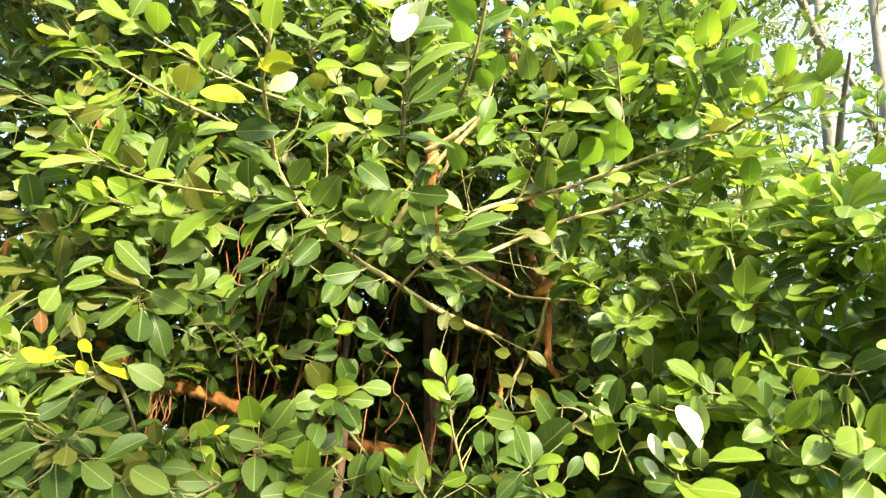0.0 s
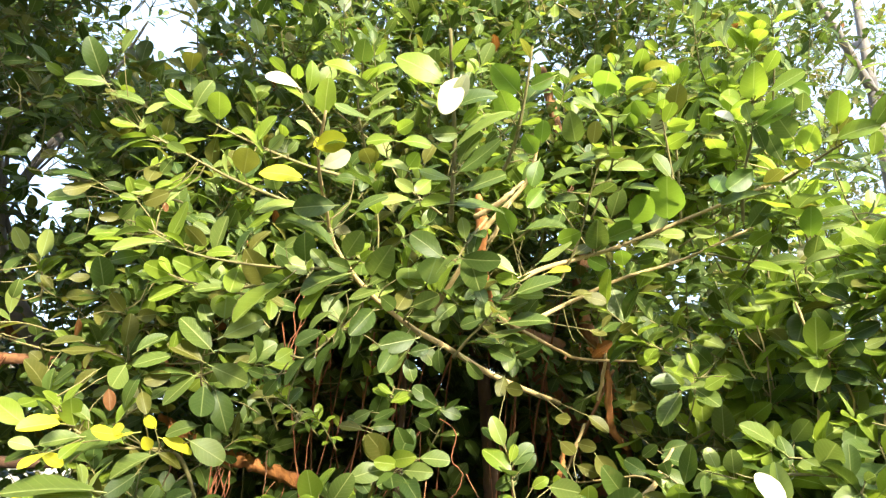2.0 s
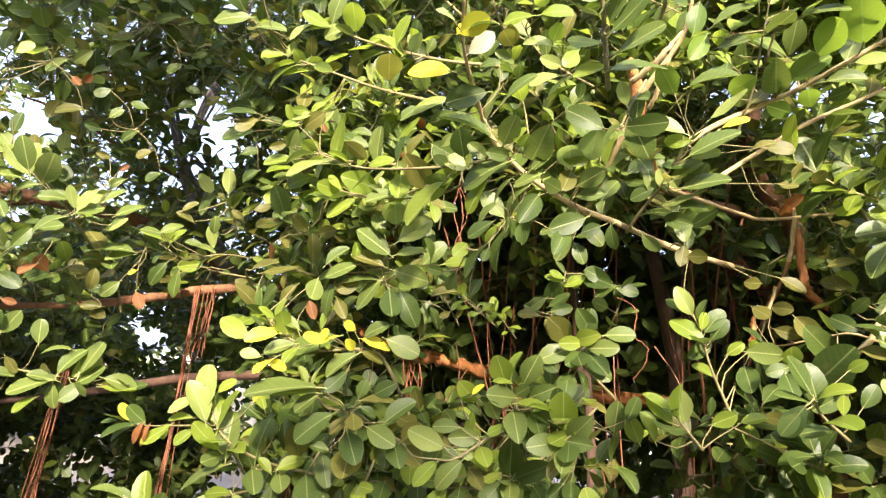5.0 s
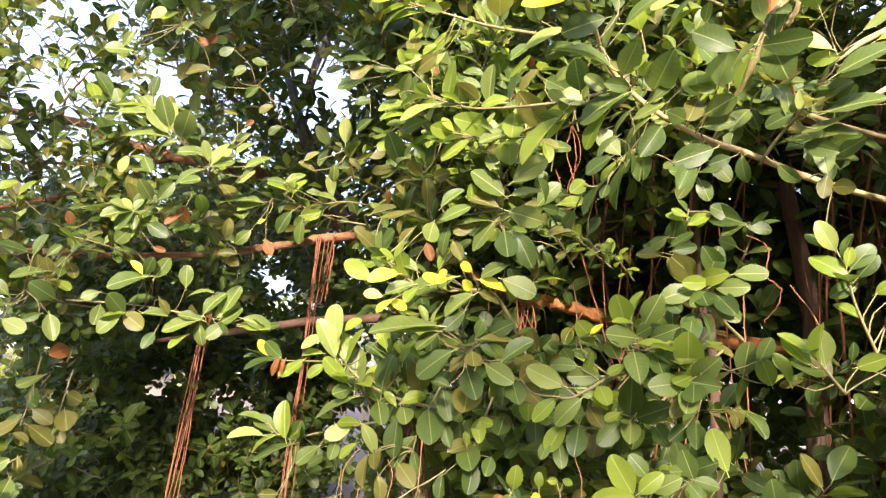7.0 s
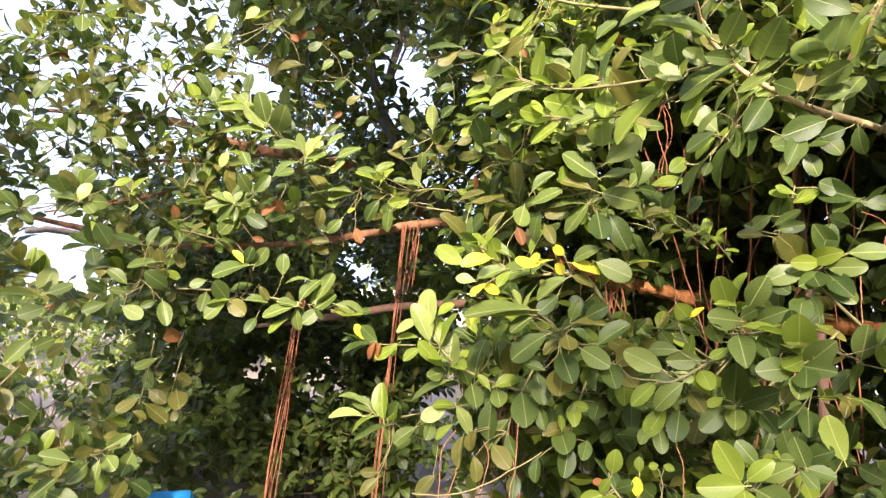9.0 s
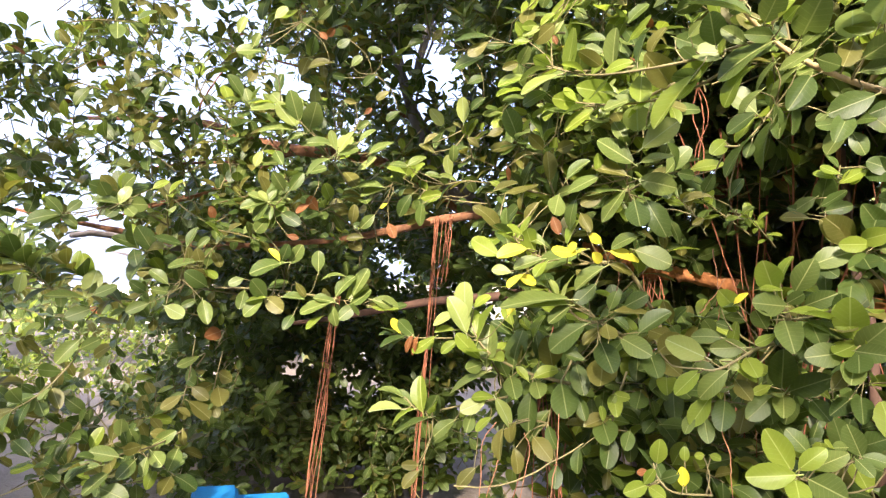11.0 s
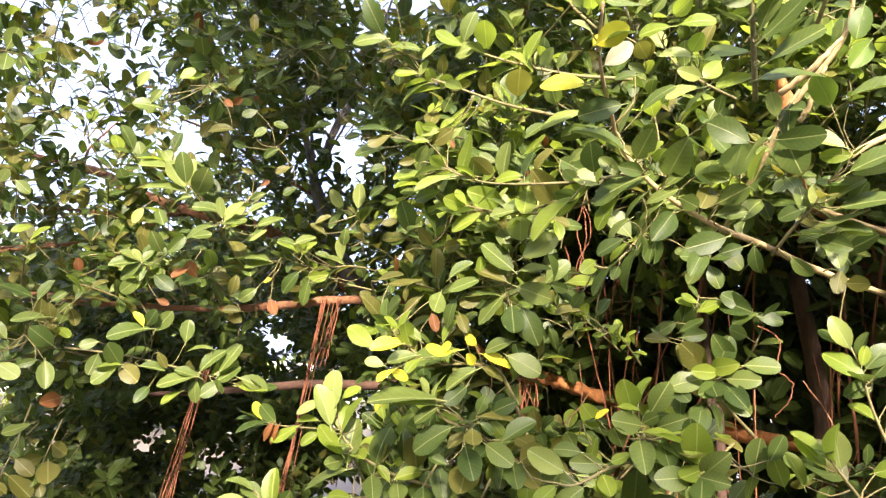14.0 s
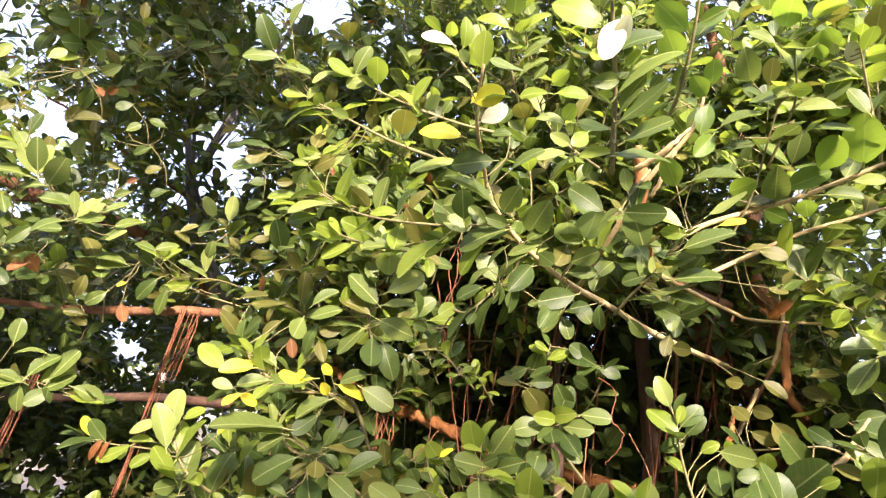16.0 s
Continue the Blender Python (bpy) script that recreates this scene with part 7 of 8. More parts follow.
branch([(-1.37, 1.74, 1.92), (-1.31, 1.63, 1.94), (-1.24, 1.57, 1.93)], (0.004, 0.002), TWIG, leaves=[
    ((-1.239, 1.569, 1.933), (-1.173, 1.607, 1.965), OLD, -59),
])
branch([(-0.60, 1.81, 1.80), (-0.55, 1.70, 1.84), (-0.53, 1.60, 1.82)], (0.004, 0.002), TWIG, leaves=[
    ((-0.566, 1.525, 1.853), (-0.628, 1.507, 1.845), OLD, 52),
    ((-0.517, 1.613, 1.814), (-0.491, 1.615, 1.839), YOUNG, -43),
    ((-0.504, 1.534, 1.798), (-0.531, 1.527, 1.792), YOUNG, 32),
    ((-0.540, 1.735, 1.826), (-0.524, 1.742, 1.803), YOUNG, -40),
])
branch([(-3.09, 1.11, 1.44), (-2.96, 1.10, 1.50), (-2.88, 1.04, 1.49)], (0.004, 0.002), TWIG, leaves=[
    ((-2.882, 1.040, 1.495), (-2.910, 0.960, 1.457), SAGE, 14),
])
branch([(-2.69, 1.32, 1.58), (-2.58, 1.28, 1.63), (-2.50, 1.22, 1.63)], (0.004, 0.002), TWIG, leaves=[
    ((-2.659, 1.158, 1.574), (-2.639, 1.091, 1.605), MATURE, 0),
    ((-2.493, 1.164, 1.610), (-2.519, 1.106, 1.665), SAGE, 17),
    ((-2.505, 1.167, 1.521), (-2.428, 1.211, 1.483), PALE, 0),
    ((-2.624, 1.157, 1.529), (-2.657, 1.084, 1.492), SAGE, 18),
    ((-2.530, 1.186, 1.577), (-2.557, 1.131, 1.585), SAGE, 37),
    ((-2.446, 1.258, 1.706), (-2.499, 1.160, 1.682), SAGE, 60),
    ((-2.456, 1.276, 1.692), (-2.429, 1.240, 1.749), OLD, 0),
    ((-2.438, 1.286, 1.550), (-2.380, 1.280, 1.464), SAGE, 0),
    ((-2.439, 1.256, 1.549), (-2.450, 1.207, 1.525), SAGE, 0),
    ((-2.453, 1.306, 1.607), (-2.438, 1.212, 1.651), MATURE, 0),
    ((-2.458, 1.212, 1.758), (-2.437, 1.235, 1.838), SAGE, -49),
    ((-2.503, 1.212, 1.770), (-2.547, 1.118, 1.795), MATURE, 52),
    ((-2.435, 1.246, 1.761), (-2.413, 1.278, 1.804), SAGE, -13),
])
branch([(-2.67, 1.51, 1.36), (-2.57, 1.47, 1.42), (-2.48, 1.40, 1.43)], (0.004, 0.002), TWIG, leaves=[
    ((-2.475, 1.397, 1.425), (-2.428, 1.305, 1.407), DRY, 0),
])
branch([(-3.07, 1.64, 1.22), (-2.95, 1.61, 1.29), (-2.88, 1.54, 1.29)], (0.004, 0.002), TWIG, leaves=[
    ((-2.879, 1.537, 1.286), (-2.917, 1.458, 1.234), SAGE, 48),
])
branch([(-2.44, 1.58, 1.93), (-2.33, 1.52, 1.96), (-2.26, 1.46, 1.95)], (0.004, 0.002), TWIG, leaves=[
    ((-2.197, 1.464, 2.007), (-2.172, 1.391, 2.060), SAGE, 0),
    ((-2.165, 1.469, 2.005), (-2.118, 1.492, 2.074), MATURE, 0),
    ((-2.267, 1.438, 1.962), (-2.329, 1.352, 1.929), SAGE, 55),
    ((-2.267, 1.438, 1.962), (-2.306, 1.370, 1.988), SAGE, 47),
    ((-2.267, 1.438, 1.962), (-2.281, 1.405, 2.003), PALE, 30),
    ((-2.272, 1.442, 1.963), (-2.229, 1.501, 1.974), SAGE, -29),
    ((-2.272, 1.442, 1.963), (-2.249, 1.462, 2.011), SAGE, -33),
    ((-2.267, 1.439, 1.957), (-2.309, 1.394, 1.888), SAGE, 39),
    ((-2.291, 1.455, 1.954), (-2.255, 1.445, 1.893), SAGE, 0),
    ((-2.296, 1.463, 1.897), (-2.284, 1.397, 1.830), SAGE, 0),
    ((-2.267, 1.509, 1.925), (-2.187, 1.541, 1.879), MATURE, 0),
    ((-2.243, 1.529, 1.833), (-2.209, 1.561, 1.822), DRY, 0),
])
branch([(-2.24, 1.51, 2.69), (-2.15, 1.46, 2.70), (-2.07, 1.40, 2.66)], (0.004, 0.002), TWIG, leaves=[
    ((-2.131, 1.233, 2.509), (-2.102, 1.239, 2.560), SAGE, -20),
    ((-2.147, 1.180, 2.548), (-2.115, 1.185, 2.607), PALE, -22),
    ((-2.058, 1.272, 2.617), (-2.018, 1.295, 2.660), PALE, -42),
    ((-1.949, 1.400, 2.583), (-1.916, 1.409, 2.553), DRY, 0),
    ((-2.104, 1.374, 2.782), (-2.033, 1.299, 2.796), SAGE, 0),
    ((-2.096, 1.327, 2.813), (-2.095, 1.255, 2.774), MATURE, 0),
    ((-2.099, 1.390, 2.764), (-2.080, 1.310, 2.710), MATURE, 0),
    ((-2.082, 1.388, 2.705), (-2.131, 1.341, 2.670), YOUNG, 58),
    ((-2.060, 1.445, 2.760), (-2.026, 1.363, 2.749), SAGE, 0),
    ((-2.050, 1.446, 2.725), (-2.018, 1.410, 2.756), PALE, 0),
    ((-1.992, 1.487, 2.738), (-2.041, 1.460, 2.687), SAGE, 13),
    ((-2.051, 1.445, 2.690), (-2.105, 1.402, 2.642), SAGE, 54),
    ((-2.052, 1.545, 2.540), (-2.113, 1.473, 2.525), OLD, 53),
    ((-2.120, 1.491, 2.564), (-2.049, 1.454, 2.605), MATURE, 0),
])
grow([
    ((-2.051, 1.518, 2.640), (-1.996, 1.508, 2.652), DRY, 0),
    ((-2.152, 1.417, 2.562), (-2.157, 1.361, 2.553), MATURE, 0),
])
branch([(-2.22, 1.88, 1.84), (-2.12, 1.82, 1.87), (-2.05, 1.74, 1.87)], (0.004, 0.002), TWIG, leaves=[
    ((-2.073, 1.726, 1.899), (-2.033, 1.703, 1.965), OLD, 0),
    ((-2.032, 1.759, 1.841), (-2.080, 1.707, 1.837), OLD, 24),
])
branch([(-2.93, 1.05, 1.88), (-2.81, 1.02, 1.91), (-2.72, 0.98, 1.90)], (0.004, 0.002), TWIG, leaves=[
    ((-2.650, 1.022, 1.916), (-2.631, 1.039, 1.990), PALE, -30),
    ((-2.678, 1.034, 1.920), (-2.712, 0.942, 1.934), SAGE, 47),
    ((-2.653, 1.066, 1.923), (-2.560, 1.087, 1.915), SAGE, 0),
    ((-2.685, 1.037, 1.915), (-2.696, 0.994, 1.864), SAGE, 0),
    ((-2.671, 1.052, 1.915), (-2.602, 1.067, 1.869), SAGE, 0),
    ((-2.710, 1.001, 1.944), (-2.660, 0.947, 1.987), SAGE, 0),
    ((-2.556, 1.104, 1.984), (-2.527, 1.149, 2.024), YOUNG, -42),
    ((-2.821, 0.878, 1.865), (-2.858, 0.768, 1.840), SAGE, 54),
    ((-2.801, 0.871, 1.867), (-2.809, 0.819, 1.932), SAGE, 34),
    ((-2.839, 0.884, 1.867), (-2.794, 0.922, 1.830), SAGE, 0),
    ((-2.831, 0.883, 1.855), (-2.859, 0.809, 1.813), SAGE, 39),
    ((-2.787, 0.885, 1.875), (-2.767, 0.923, 1.924), SAGE, -22),
])
branch([(-2.71, 1.11, 2.14), (-2.61, 1.06, 2.16), (-2.51, 1.03, 2.15)], (0.004, 0.002), TWIG, leaves=[
    ((-2.459, 1.031, 2.145), (-2.409, 1.054, 2.112), SAGE, 0),
    ((-2.564, 1.026, 2.148), (-2.527, 1.023, 2.194), PALE, 0),
])
branch([(0.28, 1.85, 2.17), (0.26, 1.75, 2.16), (0.25, 1.64, 2.15)], (0.004, 0.002), TWIG, leaves=[
    ((0.251, 1.642, 2.150), (0.272, 1.626, 2.184), OLD, -42),
])
branch([(-1.98, 1.70, 2.94), (-1.87, 1.64, 2.93), (-1.83, 1.57, 2.88)], (0.004, 0.002), TWIG, leaves=[
    ((-1.898, 1.562, 2.794), (-1.963, 1.521, 2.742), SAGE, 64),
    ((-1.940, 1.511, 2.793), (-1.887, 1.545, 2.832), SAGE, -39),
    ((-1.944, 1.499, 2.803), (-1.967, 1.448, 2.826), SAGE, 20),
    ((-1.938, 1.486, 2.876), (-1.940, 1.405, 2.867), MATURE, 0),
    ((-1.976, 1.386, 2.882), (-2.025, 1.363, 2.832), MATURE, 28),
    ((-1.965, 1.383, 2.902), (-2.004, 1.341, 2.888), SAGE, 46),
    ((-1.806, 1.532, 2.960), (-1.857, 1.478, 2.953), MATURE, 40),
    ((-1.759, 1.579, 2.967), (-1.804, 1.527, 2.969), SAGE, 44),
    ((-1.707, 1.644, 2.955), (-1.743, 1.587, 2.978), SAGE, 46),
    ((-1.820, 1.555, 2.930), (-1.843, 1.513, 2.917), SAGE, 0),
    ((-1.749, 1.622, 2.929), (-1.816, 1.573, 2.898), MATURE, 56),
    ((-1.705, 1.663, 2.933), (-1.758, 1.634, 2.902), SAGE, 61),
    ((-1.688, 1.703, 2.942), (-1.699, 1.639, 2.934), YOUNG, 0),
    ((-1.749, 1.717, 2.805), (-1.705, 1.737, 2.836), MATURE, -31),
])
grow([
    ((-1.784, 1.702, 2.775), (-1.832, 1.675, 2.741), SAGE, 41),
])
branch([(-1.66, 1.97, 2.98), (-1.58, 1.90, 2.97), (-1.54, 1.83, 2.92)], (0.004, 0.002), TWIG, leaves=[
    ((-1.659, 1.700, 2.944), (-1.582, 1.748, 2.973), MATURE, -39),
    ((-1.558, 1.741, 3.008), (-1.599, 1.661, 3.058), SAGE, 17),
    ((-1.548, 1.799, 2.943), (-1.458, 1.841, 2.984), SAGE, -63),
    ((-1.375, 1.894, 2.995), (-1.453, 1.870, 2.951), SAGE, 64),
    ((-1.475, 1.901, 2.882), (-1.546, 1.851, 2.874), YOUNG, 41),
    ((-1.444, 1.944, 2.852), (-1.561, 1.896, 2.787), SAGE, 80),
    ((-1.601, 1.879, 2.845), (-1.584, 1.782, 2.850), MATURE, 0),
    ((-1.640, 1.758, 2.891), (-1.693, 1.733, 2.857), MATURE, 44),
])
branch([(-1.79, 2.06, 2.66), (-1.71, 1.98, 2.66), (-1.65, 1.91, 2.63)], (0.004, 0.002), TWIG, leaves=[
    ((-1.700, 1.834, 2.696), (-1.745, 1.816, 2.657), OLD, 38),
    ((-1.578, 1.949, 2.676), (-1.678, 1.861, 2.683), MATURE, 68),
    ((-1.578, 1.949, 2.676), (-1.562, 1.931, 2.729), MATURE, -10),
    ((-1.575, 1.954, 2.671), (-1.536, 1.953, 2.726), MATURE, -32),
    ((-1.581, 1.958, 2.655), (-1.684, 1.915, 2.576), OLD, 58),
    ((-1.582, 1.962, 2.645), (-1.519, 2.008, 2.649), MATURE, -43),
    ((-1.824, 1.756, 2.626), (-1.775, 1.785, 2.661), MATURE, -42),
    ((-1.754, 1.784, 2.695), (-1.790, 1.744, 2.702), MATURE, 24),
    ((-1.737, 1.852, 2.605), (-1.684, 1.881, 2.639), MATURE, -44),
    ((-1.667, 1.965, 2.502), (-1.612, 1.994, 2.536), MATURE, -36),
    ((-1.619, 2.027, 2.450), (-1.675, 2.001, 2.405), MATURE, 41),
])
branch([(-2.11, 1.81, 2.54), (-2.00, 1.75, 2.55), (-1.95, 1.68, 2.51)], (0.004, 0.002), TWIG, leaves=[
    ((-1.943, 1.695, 2.511), (-1.986, 1.668, 2.467), MATURE, 32),
    ((-2.030, 1.612, 2.490), (-2.055, 1.560, 2.491), MATURE, 0),
    ((-2.002, 1.612, 2.534), (-1.965, 1.632, 2.576), SAGE, -33),
    ((-1.904, 1.688, 2.599), (-1.942, 1.642, 2.603), MATURE, 34),
    ((-1.916, 1.753, 2.452), (-1.960, 1.722, 2.419), OLD, 39),
    ((-1.903, 1.803, 2.377), (-1.947, 1.770, 2.344), MATURE, 40),
    ((-1.980, 1.579, 2.631), (-2.021, 1.550, 2.597), MATURE, 19),
])
branch([(-1.90, 1.47, 2.09), (-1.81, 1.40, 2.10), (-1.73, 1.34, 2.09)], (0.004, 0.002), TWIG, leaves=[
    ((-1.804, 1.221, 2.167), (-1.781, 1.165, 2.247), SAGE, 0),
    ((-1.810, 1.274, 2.152), (-1.718, 1.224, 2.199), SAGE, 0),
    ((-1.728, 1.340, 2.073), (-1.691, 1.356, 2.150), PALE, -46),
    ((-1.732, 1.332, 2.080), (-1.737, 1.301, 2.141), PALE, 47),
    ((-1.733, 1.337, 2.064), (-1.684, 1.383, 2.104), SAGE, -47),
    ((-1.740, 1.314, 2.101), (-1.786, 1.250, 2.103), SAGE, 54),
    ((-1.751, 1.318, 2.049), (-1.807, 1.257, 2.006), SAGE, 65),
    ((-1.660, 1.420, 2.079), (-1.602, 1.465, 2.129), SAGE, -53),
    ((-1.678, 1.385, 2.114), (-1.635, 1.418, 2.160), SAGE, -56),
    ((-1.671, 1.419, 2.042), (-1.638, 1.439, 2.093), SAGE, -58),
])


# ---- the banyan: the mass of its crown ----
def edge_distance(bearing):
    """How far the crown's face stands from the path, by bearing to the left in degrees."""
    return np.interp(bearing, (-60, -40, -15, 0, 20, 32, 42, 52, 65, 85), (1.9, 2.0, 2.05, 2.05, 1.98, 2.15, 2.6, 3.0, 3.2, 3.4))


# Hollows in the crown, and gaps that let the sky through: from, to, breadth per metre of length from its near end on.
HOLLOWS = [((-0.12, 2.5, 1.9), (0.40, 0.8, 0.34)), ((-0.52, 2.5, 1.86), (0.50, 0.95, 0.40)), ((-2.95, 2.7, 1.12), (1.12, 1.45, 0.78)), ((-2.2, 2.5, 1.75), (0.35, 0.6, 0.24)), ((-2.75, 2.6, 0.5), (1.1, 1.35, 0.65)), ((-1.2, 2.5, 1.68), (0.35, 0.4, 0.18)), ((0.3, 2.5, 2.12), (0.42, 0.5, 0.30)), ((0.40, 2.55, 1.85), (0.50, 0.70, 0.26))]
GAPS = [
    ((0.96, 1.58, 2.01), (4.45, 7.45, 3.40), 0.060),
    ((0.62, 2.16, 2.46), (2.34, 8.09, 4.80), 0.045),
    ((1.23, 2.00, 2.14), (4.59, 7.48, 3.60), 0.060),
    ((0.21, 2.21, 2.53), (0.80, 8.27, 5.07), 0.030),
    ((0.39, 2.17, 2.56), (1.45, 8.14, 5.17), 0.030),
    ((0.62, 2.25, 2.19), (2.31, 8.42, 3.78), 0.030),
    ((-1.58, 1.65, 2.43), (-5.80, 6.18, 4.70), 0.086),
    ((-1.65, 1.58, 2.43), (-6.06, 5.91, 4.72), 0.030),
    ((-1.73, 1.69, 1.77), (-6.39, 6.34, 2.24), 0.040),
    ((-1.71, 1.72, 1.70), (-6.29, 6.46, 1.98), 0.030),
    ((-1.79, 1.61, 1.30), (-6.62, 6.03, 0.46), 0.035),
    ((-1.99, 1.25, 2.34), (-7.13, 4.77, 4.51), 0.048),
    ((-1.93, 1.34, 2.32), (-6.93, 5.09, 4.45), 0.030),
]
GAPS += [
    ((-2.33, 0.89, 1.67), (-8.41, 3.43, 1.99), 0.114),
    ((-2.34, 0.78, 1.91), (-8.48, 3.00, 2.91), 0.012),
    ((-2.10, 0.96, 2.47), (-7.56, 3.66, 4.99), 0.041),
    ((-1.99, 1.10, 2.53), (-7.15, 4.19, 5.24), 0.035),
    ((-2.00, 1.43, 1.31), (-7.20, 5.45, 0.65), 0.048),
    ((-1.87, 1.58, 1.25), (-6.68, 6.02, 0.43), 0.048),
    ((-2.28, 0.78, 2.17), (-8.25, 3.02, 3.89), 0.018),
    ((-2.29, 0.97, 1.33), (-8.26, 3.72, 0.74), 0.068),
    ((-2.39, 0.70, 1.37), (-8.67, 2.69, 0.87), 0.054),
    ((1.12, 1.59, 3.02), (4.20, 5.97, 6.88), 0.072),
    ((1.11, 1.71, 2.89), (4.16, 6.40, 6.38), 0.036),
    ((0.48, 1.82, 3.10), (1.80, 6.82, 7.20), 0.050),
    ((0.05, 1.89, 3.09), (0.17, 7.08, 7.16), 0.040),
]
GAPS += [
    ((-1.26, 1.57, 2.94), (-4.62, 5.89, 6.63), 0.076),
    ((-1.44, 1.49, 2.86), (-5.30, 5.57, 6.32), 0.030),
    ((-0.67, 1.83, 3.01), (-2.53, 6.86, 6.86), 0.030),
    ((-1.02, 1.75, 2.90), (-3.83, 6.56, 6.43), 0.030),
    ((-1.56, 1.62, 2.44), (-5.82, 6.13, 4.68), 0.040),
    ((-1.02, 1.57, 3.11), (-3.82, 5.94, 7.19), 0.050),
    ((-1.19, 1.55, 3.00), (-4.44, 5.87, 6.80), 0.040),
    ((-2.29, 0.56, 2.36), (-8.29, 2.16, 4.60), 0.075),
    ((1.17, 1.93, 2.08), (4.43, 7.28, 3.37), 0.040),
    ((1.21, 1.82, 2.34), (4.58, 6.87, 4.36), 0.030),
    ((0.55, 2.07, 2.44), (2.07, 7.84, 4.76), 0.019),
    ((0.59, 2.03, 2.51), (2.25, 7.69, 5.01), 0.011),
    ((0.76, 2.03, 2.38), (2.89, 7.67, 4.53), 0.011),
]


def towards_sun(p, far, r):
    return p, tuple(Vector(p) + SUN_FROM * far), r


# Clear runs: before the bare limbs and the tan boughs, and where the sun reaches the bark.
CHANNELS = [
    towards_sun((0.30, 1.72, 2.43), 2.0, 0.10),
    towards_sun((0.52, 1.69, 2.54), 2.0, 0.10),
    towards_sun((0.70, 1.65, 2.63), 2.0, 0.10),
    towards_sun((0.33, 1.82, 2.37), 2.0, 0.10),
    towards_sun((0.52, 1.81, 2.45), 2.0, 0.10),
    ((0.10, 1.58, 2.29), (0.79, 1.50, 2.63), 0.11),
    ((0.15, 1.69, 2.22), (0.67, 1.66, 2.50), 0.11),
    ((-0.39, 1.36, 2.12), (0.17, 1.95, 1.99), 0.1),
    ((-1.06, 2.62, 1.75), (-0.58, 1.46, 1.66), 0.17),
    ((-3.2, 2.35, 2.55), (-4.7, 1.95, 2.80), 0.34), ((-2.7, 2.2, 2.38), (-4.1, 1.74, 2.69), 0.28), ((-2.9, 2.05, 2.0), (-1.8, 2.2, 2.06), 0.12),
    towards_sun((-2.2, 2.5, 2.08), 4.0, 0.22), towards_sun((-2.55, 2.4, 2.02), 4.0, 0.16), towards_sun((-1.08, 2.72, 1.76), 4.0, 0.2),
    towards_sun((-2.76, 2.15, 1.1), 3.5, 0.15), towards_sun((-0.1, 1.78, 2.45), 2.5, 0.12),
]


def in_hollow(p, margin):
    inside = np.any([(((p - np.array(c)) / np.array(r)) ** 2).sum(-1) < 1 for c, r in HOLLOWS], 0)
    for a, b, r in CHANNELS:
        a, b = np.array(a), np.array(b)
        s = np.clip((p - a) @ (b - a) / ((b - a) @ (b - a)), 0, 1)
        inside |= np.linalg.norm(p - a - s[:, None] * (b - a), axis=1) < r + 0.4 * margin
    ragged = 1.3 + 0.8 * np.array([noise.noise(Vector(q) * 3.1) for q in p])
    for a, b, r in GAPS:
        a, b = np.array(a), np.array(b)
        way = (b - a) / np.linalg.norm(b - a)
        s = (p - a) @ way
        off = np.linalg.norm(p - a - s[:, None] * way, axis=1)
        inside |= (s > -0.1) & (off < r * ragged * (0.4 + s / 2.4) + margin)
    return inside


